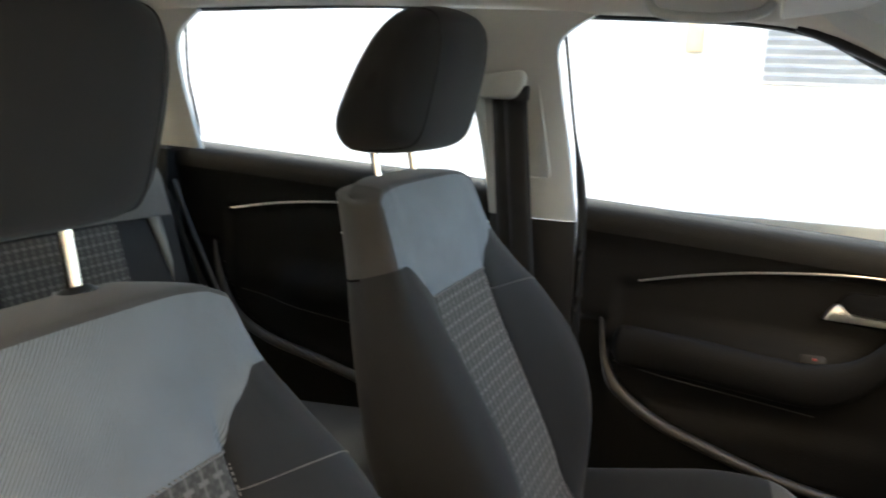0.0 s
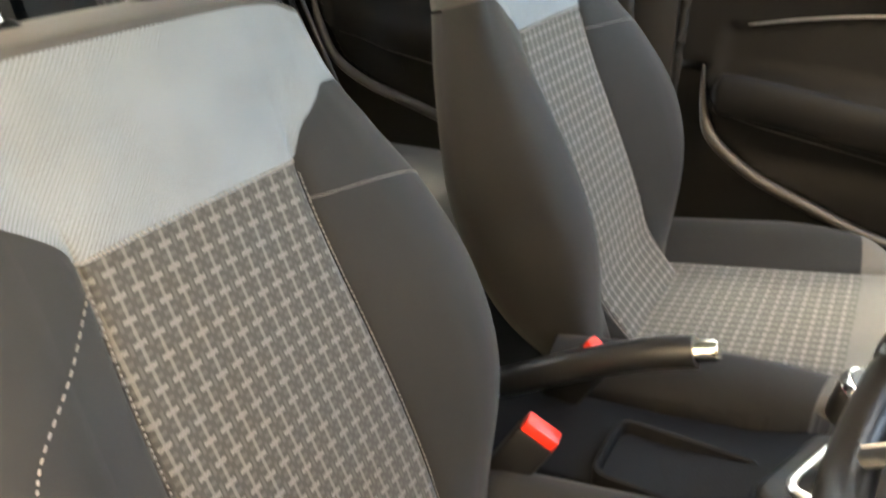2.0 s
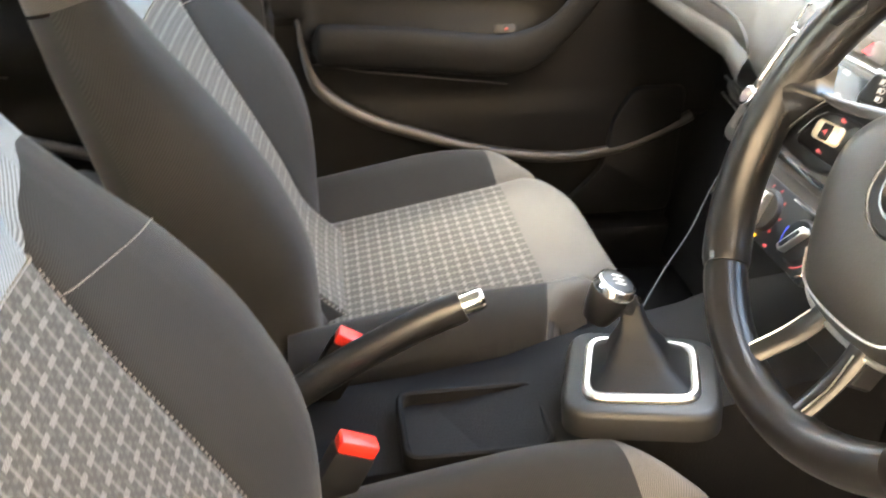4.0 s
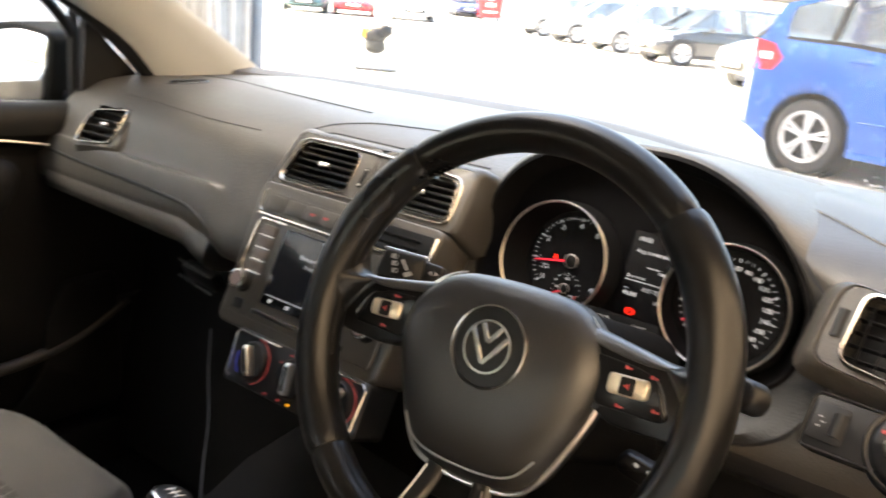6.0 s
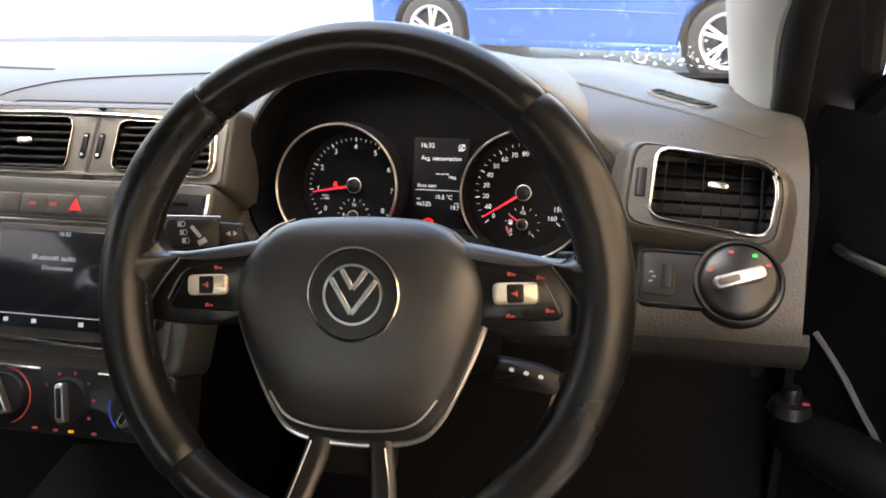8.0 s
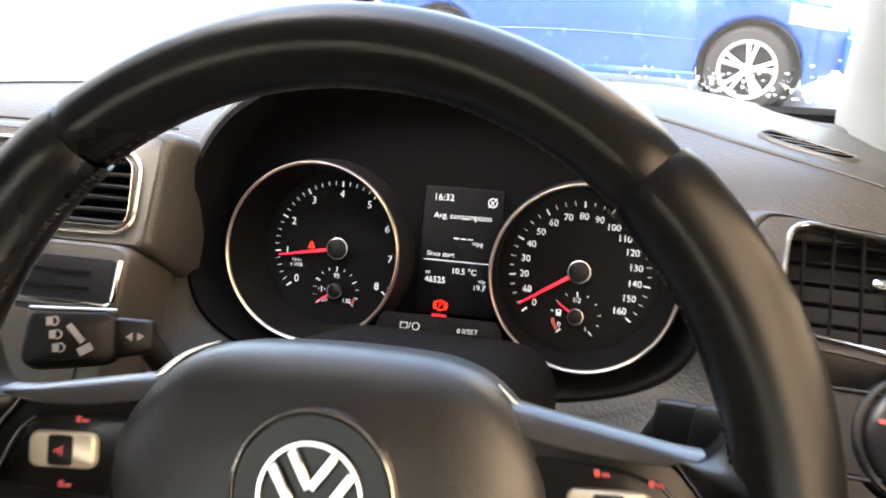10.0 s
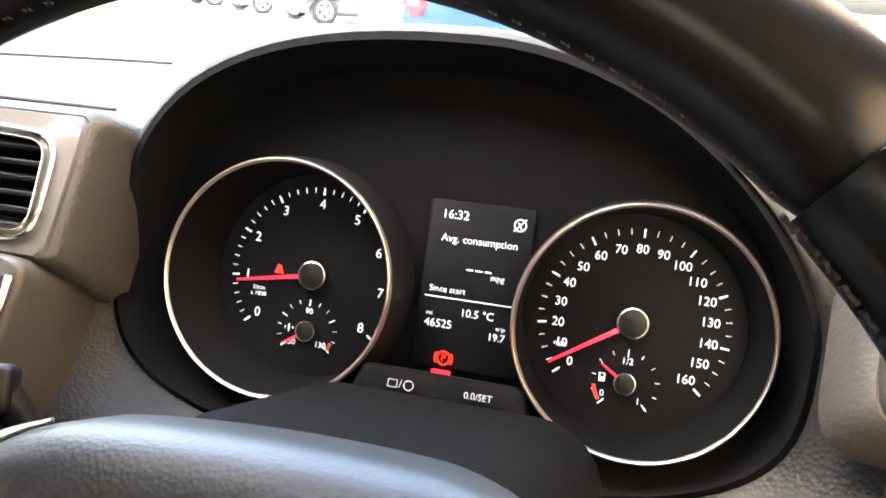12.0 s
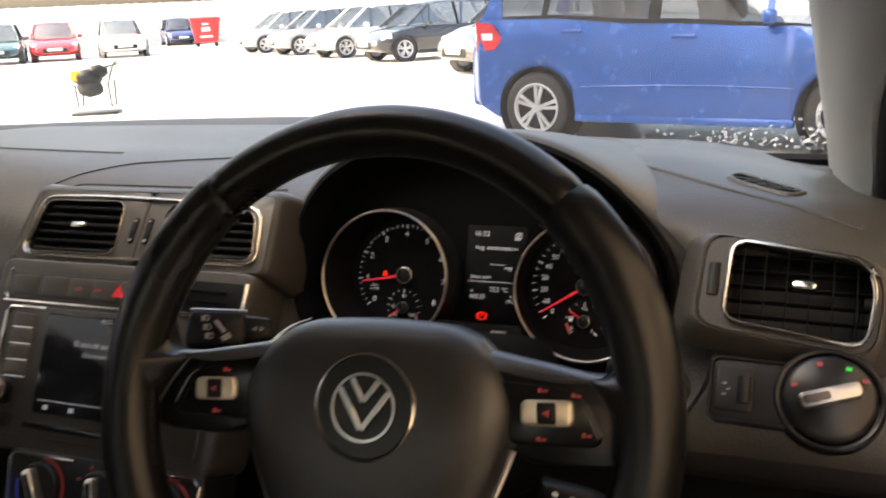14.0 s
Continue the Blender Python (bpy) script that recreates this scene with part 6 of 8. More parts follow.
# fittings of the passenger's door
for y0, z0, dd in ((0.0, 0.0, door_l), (-0.90, 0.055, door_rl)):
    under(part("handle_recess", slab(soft_poly([(0.004, -0.010), (0.128, -0.012), (0.120, 0.042), (0.020, 0.042)], 0.020), -0.030, 0.0012, 0.001, basis((-0.699, y0, 0.852 + z0), (0, 1, 0), (0, 0, 1), (1, 0, 0))), CARPET), dd)
    under(part("handle_lever", slab(soft_poly([(-0.010, -0.004), (0.094, -0.008), (0.092, 0.003), (0.032, 0.008), (0.016, 0.024), (0.006, 0.022)], 0.003), 0.0, 0.014, 0.004, basis((-0.699, y0, 0.852 + z0), (0, 1, 0), (0, 0, 1), (1, 0, 0))), SATIN_CHROME), dd)
    if dd is door_l:
        swoosh = spline([(-0.684, -0.352, 0.756), (-0.680, -0.30, 0.756), (-0.676, -0.20, 0.750), (-0.672, -0.10, 0.740), (-0.670, -0.015, 0.735), (-0.668, 0.045, 0.756), (-0.668, 0.095, 0.798), (-0.670, 0.128, 0.842), (-0.676, 0.142, 0.868), (-0.688, 0.148, 0.882)], 90)
        under(part("armrest", tube(swoosh, 0.038, 20, flat=0.42, up=(1, 0, 0), taper=lambda t: (0.35 + 0.65 * smoothstep(0, 0.05, t)) * (1 - 0.36 * smoothstep(0.46, 0.66, t)) * (1 - 0.25 * smoothstep(0.90, 1, t))), DOOR), dd)
        bx, bz = -SKIN["door_1"](-0.015, 0.775), 0.775
        cup = part("button_cup", slab(rounded(0.040, 0.016, 0.005), -0.01, 0.002, 0.001, basis((bx, -0.015, bz), (0, 1, 0), (-0.5, 0, 0.866), (0.866, 0, 0.5))), BLACK)
        under(cup, dd)
        under(part("lock_light", box((bx + 0.002, -0.012, bz + 0.001), (0.003, 0.005, 0.003)), RED_INK), dd)
        under(part("armrest_seam", tube([(-SKIN["door_1"](y, 0.718 - 0.05 * (y + 0.355) / 0.358) + 0.0006, y, 0.718 - 0.05 * (y + 0.355) / 0.358) for y in [-0.35 + 0.0175 * k for k in range(21)]], 0.0014, 6), surface("seam_grey", (0.03, 0.029, 0.028), 0.5)), dd)
        under(part("pocket_back", slab(soft_poly([(0.10, 0.40), (0.34, 0.40), (0.34, 0.66), (0.24, 0.66), (0.205, 0.60), (0.19, 0.5)], 0.02), 0, 0.016, 0.006, basis((-0.70, 0, 0), (0, 1, 0), (0, 0, 1), (1, 0, 0))), DOOR), dd)
    else:
        under(part("armrest_seam", tube([(-SKIN["door_2"](y, 0.755 - 0.032 * (y + 1.17) / 0.24) + 0.0006, y, 0.755 - 0.032 * (y + 1.17) / 0.24) for y in [-1.16 + 0.02 * k for k in range(16)]], 0.0014, 6), surface("seam_grey", (0.03, 0.029, 0.028), 0.5)), dd)


def strip(name, inner, outer, depth, material, label, cat, kind="structure", out_dir=None):
    """A trim panel between two 3D lines, with returns at both edges."""
    n = 26
    a, b = spline(inner, n), spline(outer, n)
    rows = []
    for p, q in zip(a, b):
        w = (q - p)
        nrm = out_dir or Vector((0, 0, 0))
        mid = (p + q) / 2
        cur = Vector((-math.copysign(1, mid.x), 0, 0.0)) * depth
        rows.append([p - cur * 1.4, p, p + w * 0.12 + cur * 0.75, p + w * 0.35 + cur, p + w * 0.65 + cur, p + w * 0.88 + cur * 0.75, q, q - cur * 1.4])
    return tagged(part(name, outward(grid_mesh(rows)), material), label, cat, kind=kind)


for s in (-1, 1):
    X = lambda z: s * (0.668 - 0.085 * smoothstep(0.97, 1.36, z))
    B = -0.095 if s > 0 else 0.0     # the driver's side pillar stands further back
    # B pillar, pale above and black below
    strip("trim", [(X(0.978), -0.592 + B, 0.978), (X(1.1), -0.607 + B, 1.1), (X(1.22), -0.628 + B, 1.22), (X(1.29), -0.655 + B, 1.29), (X(1.335), -0.73 + B, 1.335)], [(X(0.976), -0.432 + B, 0.976), (X(1.1), -0.447 + B, 1.1), (X(1.22), -0.462 + B, 1.22), (X(1.29), -0.462 + B, 1.285), (X(1.33), -0.40 + B, 1.33)], 0.012, TRIM, "pale grey plastic upper door pillar trim", "pillar trim")
    strip("trim", [(s * 0.680, -0.60 + B, 0.36), (s * 0.676, -0.60 + B, 0.6), (s * 0.674, -0.596 + B, 0.8), (s * 0.672, -0.592 + B, 0.976)], [(s * 0.690, -0.415 + B, 0.36), (s * 0.684, -0.42 + B, 0.6), (s * 0.676, -0.427 + B, 0.8), (s * 0.670, -0.432 + B, 0.975)], 0.012, BLACK, "black plastic lower door pillar trim", "pillar trim")
    # C pillar
    strip("trim", [(X(1.066) , -1.335, 1.06), (X(1.2), -1.34, 1.2), (X(1.28), -1.335, 1.28), (X(1.33), -1.33, 1.335)], [(X(1.06), -1.222, 1.056), (X(1.2), -1.236, 1.2), (X(1.28), -1.225, 1.28), (X(1.33), -1.17, 1.33)], 0.008, TRIM, "pale grey plastic rear door frame trim", "pillar trim")
    strip("trim", [(s * 0.60, -1.62, 1.06), (s * 0.575, -1.64, 1.2), (s * 0.53, -1.66, 1.34)], [(s * 0.655, -1.36, 1.05), (s * 0.63, -1.365, 1.2), (s * 0.585, -1.36, 1.34)], 0.01, TRIM, "pale grey plastic rear pillar trim", "pillar trim")
    # A pillar
    strip("trim", [(s * 0.664, 0.47, 0.955), (s * 0.656, 0.41, 1.010), (s * 0.641, 0.33, 1.085), (s * 0.635, 0.19, 1.165), (s * 0.60, 0.03, 1.262), (s * 0.575, -0.10, 1.325)], [(s * 0.652, 0.675, 0.965), (s * 0.640, 0.63, 1.022), (s * 0.614, 0.485, 1.108), (s * 0.588, 0.34, 1.187), (s * 0.545, 0.14, 1.287), (s * 0.512, 0.02, 1.337)], 0.012, TRIM, "pale grey plastic windscreen pillar trim", "pillar trim")
    tagged(part("trim", tube(spline([(s * 0.684, 0.475, 0.93), (s * 0.676, 0.420, 1.00), (s * 0.662, 0.335, 1.085), (s * 0.648, 0.215, 1.165), (s * 0.614, 0.045, 1.262), (s * 0.592, -0.10, 1.322)], 40), 0.017, 10), RUBBER), "black rubber door seal along the windscreen pillar", "door seal", kind="structure")
    # roof rail over the doors
    strip("trim", [(s * 0.60, 0.03, 1.262), (s * 0.585, -0.12, 1.312), (s * 0.582, -0.45, 1.328), (s * 0.58, -0.80, 1.338), (s * 0.575, -1.2, 1.330), (s * 0.56, -1.6, 1.30)], [(s * 0.53, 0.05, 1.325), (s * 0.53, -0.12, 1.355), (s * 0.53, -0.45, 1.372), (s * 0.53, -0.80, 1.378), (s * 0.52, -1.2, 1.368), (s * 0.50, -1.6, 1.345)], 0.006, LINER, "pale grey roof rail lining over the doors", "roof lining")
    # dark outer frame of the window openings
    frame_pts = [(s * 0.715, 0.30, 1.06), (s * 0.69, 0.215, 1.15), (s * 0.652, 0.02, 1.262), (s * 0.628, -0.13, 1.318), (s * 0.622, -0.47, 1.332), (s * 0.618, -0.80, 1.345), (s * 0.622, -1.24, 1.335)]
    tagged(part("trim", tube(spline(frame_pts, 60), 0.009, 8), RUBBER), "black rubber door seal along the roof", "door seal", kind="structure")
    tagged(part("trim", tube(spline([(s * 0.692, -0.425 + B, 0.40), (s * 0.690, -0.422 + B, 0.8), (s * 0.688, -0.425 + B, 1.00), (s * 0.664, -0.447 + B, 1.16), (s * 0.634, -0.468 + B, 1.325)], 40), 0.009, 8, taper=lambda t: 1 - 0.65 * smoothstep(0.55, 0.7, t)), RUBBER), "black rubber door seal down the pillar", "door seal", kind="structure")
    tagged(part("trim", tube(spline([(s * 0.69, -1.17, 0.55), (s * 0.69, -1.26, 0.75), (s * 0.69, -1.31, 0.9), (s * 0.684, -1.327, 1.04), (s * 0.665, -1.232, 1.07), (s * 0.65, -1.245, 1.2), (s * 0.63, -1.235, 1.325)], 50), 0.009, 8, taper=lambda t: 1 - 0.6 * smoothstep(0.5, 0.65, t)), RUBBER), "black rubber seal of the rear door", "door seal", kind="structure")

# outer windscreen post beside the open driver's door
seal_line = [(0.690, 0.48, 0.60), (0.688, 0.475, 0.93), (0.680, 0.420, 1.00), (0.666, 0.335, 1.085), (0.652, 0.215, 1.165), (0.620, 0.045, 1.262), (0.600, -0.06, 1.315)]
strip("trim", seal_line, [(x + 0.085, y + 0.035, z + 0.01) for x, y, z in seal_line], -0.006, BLACK, "black outer windscreen post and door seal", "windscreen post")

# roof
rows = []
for k in range(31):
    y = 0.07 - 1.85 * k / 30
    z = 1.392 - 0.06 * smoothstep(-0.15, 0.07, y) - 0.05 * smoothstep(-1.2, -1.8, y)
    rows.append([Vector((x, y, z - 0.04 * (abs(x) / 0.58) ** 3)) for x in [-0.58 + 0.058 * j for j in range(21)]])
tagged(part("ceiling", outward(grid_mesh(rows)), LINER), "pale grey cloth roof lining", "roof lining", kind="structure")
tagged(part("roof_panel", outward(grid_mesh([[p + Vector((0, 0, 0.03)) + Vector((p.x * 0.12, 0, 0)) for p in r] for r in rows])), PAINT), "painted steel car roof", "car roof", kind="structure")
# sun visor and grab handle at the roof's edge
vis = thing("sun_visor", "pale grey folded sun visor under the roof", "sun visor", at=(-0.33, -0.02, 1.33))
under(part("visor_board", slab(rounded(0.36, 0.15, 0.02), -0.008, 0.008, 0.006, pose(-0.33, -0.055, 1.334, 9, 0, 0)), LINER), vis)
grab = thing("grab_handle", "pale grey plastic roof grab handle", "grab handle", at=(-0.53, -0.25, 1.35))
under(part("bar", tube(spline([(-0.55, -0.14, 1.345), (-0.538, -0.16, 1.325), (-0.532, -0.23, 1.318), (-0.538, -0.30, 1.325), (-0.55, -0.32, 1.345)], 30), 0.008, 10), TRIM), grab)
gy = -1.06
gr2 = thing("grab_handle", "pale grey plastic roof grab handle", "grab handle", at=(-0.53, gy, 1.35))
under(part("bar", tube(spline([(-0.545, gy - 0.085, 1.412), (-0.534, gy - 0.080, 1.380), (-0.522, gy - 0.055, 1.358), (-0.518, gy, 1.354), (-0.522, gy + 0.055, 1.358), (-0.534, gy + 0.080, 1.380), (-0.545, gy + 0.085, 1.412)], 36), 0.009, 12), TRIM), gr2)
# rear hatch: window surround and parcel shelf
tagged(part("parcel_shelf", box((0, -1.52, 1.02), (1.12, 0.36, 0.03), None, 0.01), BLACK), "black rear parcel shelf", "parcel shelf", kind="structure")
tagged(part("wall_rear", box((0, -1.80, 0.70), (1.30, 0.06, 0.70)), DOOR), "dark tailgate lining", "tailgate", kind="structure")
for s in (-1, 1):
    tagged(part("wall_side", box((s * 0.70, -1.56, 0.70), (0.08, 0.50, 0.70)), DOOR), "dark luggage side lining", "side lining", kind="structure")

# glass
def pane(name, pts, label):
    bm = bmesh.new()
    bm.faces.new([bm.verts.new(p) for p in pts])
    ob = tagged(part(name, bm, GLASS, smooth=False), label, "window", kind="structure")
    so = ob.modifiers.new("thick", "SOLIDIFY")
    so.thickness = 0.004
    ob.visible_shadow = False
    return ob


rows = []
for i in range(21):
    u = -1 + i / 10
    bulge = 0.10 * (1 - u * u)
    rows.append([Vector((u * (0.66 - 0.10 * t), 0.66 + bulge * 1.6 - 0.60 * t, 0.990 + 0.355 * t)) for t in [k / 10 for k in range(11)]])
ws = tagged(part("window_1", outward(grid_mesh(rows)), SCREEN_GLASS), "windscreen with an added pale haze and dried rain drops", "window", kind="structure")
ws.visible_shadow = False
pane("window_2", [(-0.738, -0.43, 1.005), (-0.738, 0.29, 0.955), (-0.715, 0.29, 1.11), (-0.655, 0.02, 1.27), (-0.63, -0.13, 1.325), (-0.625, -0.47, 1.335)], "clear passenger door window")
pane("window_3", [(-0.738, -1.235, 1.06), (-0.738, -0.60, 1.03), (-0.62, -0.66, 1.345), (-0.625, -1.235, 1.335)], "clear rear door window")
pane("window_4", [(0.738, -1.235, 1.06), (0.738, -0.60, 1.03), (0.62, -0.66, 1.345), (0.625, -1.235, 1.335)], "clear rear door window")
pane("window_5", [(-0.56, -1.78, 1.04), (0.56, -1.78, 1.04), (0.50, -1.70, 1.335), (-0.50, -1.70, 1.335)], "clear rear window")
# black corner plate ahead of the passenger's window
plate = [(-0.712, 0.290, 0.955), (-0.705, 0.400, 0.955), (-0.700, 0.395, 1.012), (-0.685, 0.325, 1.075), (-0.675, 0.285, 1.125)]
bm = bmesh.new()
bm.faces.new([bm.verts.new(p) for p in plate])
cp_ob = tagged(part("trim", bm, BLACK, smooth=False), "black triangular mirror mounting plate", "mirror plate", kind="structure")
so = cp_ob.modifiers.new("thick", "SOLIDIFY")
so.thickness, so.offset = 0.02, 0
tagged(part("trim", tube([(-0.722, 0.287, 0.96), (-0.705, 0.285, 1.135)], 0.009, 8), RUBBER), "black upright window channel", "window channel", kind="structure")
# door mirror
mir = thing("door_mirror", "black door mirror with a bright glass", "door mirror", at=(-0.80, 0.28, 1.0))
MM = basis((-0.832, 0.238, 1.020), Vector((0.934, 0.357, 0)), (0, 0, 1), Vector((0.357, -0.934, 0)))
mo = soft_poly([(-0.108, -0.030), (-0.075, -0.066), (0.078, -0.070), (0.098, 0.06), (0.02, 0.072), (-0.10, 0.054)], 0.022)
under(part("mirror_shell", slab(mo, -0.09, 0.004, 0.006, MM), surface("mirror_shell", (0.005, 0.005, 0.005), 0.5, spec=0.12)), mir)
under(part("mirror_glass", slab([(x * 0.78 + 0.011, y * 0.82 + 0.002) for x, y in mo], 0.0, 0.0055, 0.0005, MM), surface("mirror_silver", (0.9, 0.9, 0.9), 0.02, metal=1.0, stain=0.0)), mir)
under(part("mirror_foot", tube([(-0.80, 0.29, 0.955), (-0.70, 0.34, 0.965)], 0.022, 10), BLACK), mir)

# driver's door, swung open
dopen = thing("door_4", "dark driver's car door standing open", "car door", kind="structure", at=(0.72, 0.42, 0.3))
DM = Matrix.Translation((0.725, 0.45, 0)) @ pose(0, 0, 0, 0, 0, 36)
rows = []
for k in range(29):
    t = k / 28
    z = 0.33 + 0.67 * t
    rows.append([DM @ Vector((-0.016 - 0.03 * math.exp(-((z - 0.74) / 0.05) ** 2) * smoothstep(-0.08, -0.2, y) - 0.012 * math.exp(-((z - 0.96) / 0.03) ** 2), y, z)) for y in [-0.90 * j / 30 for j in range(31)]])
under(part("door_skin", outward(grid_mesh(rows)), DOOR), dopen)
under(part("outer_skin", box((0, 0, 0), (0.03, 0.92, 0.72), DM @ pose(0.085, -0.45, 0.65), 0.02, 3), PAINT), dopen)
under(part("door_edge", box((0, 0, 0), (0.09, 0.02, 0.70), DM @ pose(0.045, -0.91, 0.66), 0.005), PAINT), dopen)
under(part("window_frame", tube([DM @ Vector(p) for p in spline([(0.03, -0.02, 0.99), (0.0, -0.17, 1.12), (-0.05, -0.42, 1.27), (-0.08, -0.60, 1.33), (-0.085, -0.88, 1.335), (0.03, -0.90, 0.99)], 40)], 0.02, 8), RUBBER), dopen)
pane_bm = bmesh.new()
pane_bm.faces.new([pane_bm.verts.new(DM @ Vector(p)) for p in ((0.03, -0.05, 0.98), (0.0, -0.19, 1.12), (-0.05, -0.43, 1.27), (-0.08, -0.60, 1.32), (-0.08, -0.87, 1.33), (0.03, -0.88, 0.98))])
pg = part("window_pane", pane_bm, GLASS, smooth=False)
under(pg, dopen)
pg.visible_shadow = False
under(part("armrest", tube(spline([DM @ Vector(p) for p in ((-0.040, -0.035, 0.640), (-0.050, -0.090, 0.655), (-0.055, -0.20, 0.668), (-0.052, -0.36, 0.680), (-0.040, -0.52, 0.690))], 30), 0.036, 16, flat=0.8, taper=lambda t: 0.55 + 0.45 * math.sin(math.pi * min(0.5, 0.12 + t))), DOOR), dopen)
under(part("door_pull", tube(spline([DM @ Vector(p) for p in ((-0.026, -0.052, 0.862), (-0.034, -0.066, 0.863), (-0.036, -0.095, 0.862), (-0.030, -0.125, 0.858))], 16), 0.005, 8), SATIN_CHROME), dopen)
knob_at = DM @ Vector((-0.060, -0.052, 0.688))
under(part("mirror_control_base", lathe([(0, 0.004), (0.020, 0.003), (0.023, -0.01)], 24, m=Matrix.Translation(knob_at)), SATIN), dopen)
under(part("mirror_control", lathe([(0, 0.020), (0.008, 0.019), (0.010, 0.015), (0.008, 0.0)], 20, m=Matrix.Translation(knob_at)), SATIN), dopen)
under(part("control_mark", box((0, 0, 0), (0.006, 0.004, 0.001), Matrix.Translation(knob_at) @ pose(0.014, -0.008, 0.0045)), RED_INK), dopen)
under(part("rim_strip", tube(spline([DM @ Vector((-0.022, y, z)) for y, z in ((-0.038, 0.758), (-0.078, 0.728), (-0.118, 0.690), (-0.18, 0.640), (-0.30, 0.585))], 30), 0.0035, 6), surface("strip_grey", (0.12, 0.12, 0.12), 0.4)), dopen)

# closing panels ahead of the feet and along the sills
tagged(part("wall_front", box((0, 0.66, 0.60), (1.44, 0.04, 0.78)), CARPET, smooth=False), "black carpeted front bulkhead", "bulkhead", kind="structure")
for s in (-1, 1):
    tagged(part("wall_side", box((s * 0.725, 0.55, 0.58), (0.03, 0.24, 0.72)), CARPET, smooth=False), "dark side panel of the footwell", "side panel", kind="structure")
    tagged(part("wall_side", box((s * 0.74, -0.45, 0.29), (0.12, 2.3, 0.16), None, 0.02), BLACK), "black door sill", "door sill", kind="structure")

# belts and buckles
belt = thing("seat_belt", "black seat belt hanging from its pillar guide", "seat belt", at=(-0.64, -0.55, 0.5))
def webbing(y_top, y_low, x_top, x_low, half, z_top):
    """A hanging strap, slightly cupped, from the guide down behind the trim."""
    rows = []
    for k in range(15):
        t = k / 14
        rows.append([Vector((x_low + (x_top - x_low) * t - 0.003 * (w / half) ** 2, y_low + (y_top - y_low) * t + w, 0.45 + (z_top - 0.45) * t)) for w in (-half, -half / 2, 0.0, half / 2, half)])
    ob = part("webbing", grid_mesh(rows), WEBBING)
    under(ob, belt)
    so = ob.modifiers.new("thick", "SOLIDIFY")
    so.thickness = 0.0016


webbing(-0.556, -0.505, -0.596, -0.650, 0.021, 1.185)
webbing(-0.534, -0.470, -0.590, -0.636, 0.021, 1.185)
GM2 = basis((-0.594, -0.560, 1.206), (0, 1, 0.10), (0, -0.10, 1), (1, 0, 0))
under(part("belt_guide", slab(soft_poly([(-0.042, -0.016), (0.026, -0.022), (0.046, 0.004), (0.044, 0.026), (-0.036, 0.022)], 0.011), -0.012, 0.016, 0.007, GM2), TRIM), belt)
under(part("guide_slot", slab(soft_poly([(0.022, -0.030), (0.046, -0.026), (0.049, 0.000), (0.034, -0.002), (0.012, -0.020)], 0.004), -0.010, 0.006, 0.002, GM2), BLACK), belt)
under(part("height_slide", band(soft_poly([(-0.052, -0.135), (0.062, -0.145), (0.052, 0.050), (-0.050, 0.050)], 0.012), 0.0022, -0.004, 0.003, basis((-0.606, -0.548, 1.190), (0, 1, 0.10), (0.17, -0.10, 1), (1, 0, -0.17))), TRIM), belt)
for bx, by, bz in ((-0.062, -0.318, 0.585), (0.118, -0.322, 0.588)):
    bk = thing("belt_buckle", "black seat belt buckle with a red button", "belt buckle", "front belt buckles", at=(bx, by, bz - 0.1))
    BM = pose(bx, by, bz, -28, 0, 8 if bx > 0 else -8)
    under(part("stem", box((0, 0, 0), (0.025, 0.046, 0.13), BM @ pose(0, 0, -0.075), 0.006), BLACK), bk)
    under(part("release_button", box((0, 0, 0), (0.021, 0.042, 0.016), BM @ pose(0, 0, -0.004), 0.003), RED), bk)

# tunnel, gear lever, handbrake
console = thing("floor_console", "black plastic floor console between the seats", "console", at=(0, -0.2, 0.30))
under(part("console_body", outward(grid_mesh([[Vector((x * w, y, z0 + (z - 0.27) * h)) for x, z in ((-0.10, 0.27), (-0.098, 0.50), (-0.085, 0.545), (0.0, 0.552), (0.085, 0.545), (0.098, 0.50), (0.10, 0.27))] for y, w, h, z0 in ((-0.75, 0.85, 0.72, 0.27), (-0.45, 0.9, 0.80, 0.27), (-0.25, 0.95, 0.86, 0.27), (-0.13, 1.0, 0.92, 0.27), (-0.06, 1.05, 1.0, 0.27), (0.05, 1.15, 1.08, 0.27), (0.10, 1.15, 1.12, 0.27), (0.16, 1.18, 1.2, 0.27), (0.26, 1.18, 1.25, 0.27))])), CONSOLE), console)
under(part("console_edge", tube(spline([(-0.259, 0.222, 0.712), (-0.180, 0.158, 0.697), (-0.104, 0.101, 0.680), (-0.040, 0.045, 0.665), (0.013, 0.001, 0.651)], 24), 0.0012, 6), BLACK), console)
gear = thing("gear_lever", "black gear lever with chrome topped knob and gaiter", "gear lever", at=(0.06, -0.02, 0.57))
GM = pose(0.060, -0.010, 0.596, 6, 0, -20)
go = soft_poly([(-0.058, -0.062), (0.058, -0.062), (0.052, 0.062), (-0.052, 0.062)], 0.026)
under(part("surround", slab([(x * 1.35, y * 1.35) for x, y in go], -0.03, 0.003, 0.008, GM), surface("console_grey", (0.009, 0.0088, 0.0086), 0.5, grain=0.3, grain_scale=500)), gear)
under(part("chrome_frame", band(go, 0.011, 0.0, 0.010, GM), SATIN_CHROME), gear)
gr = []
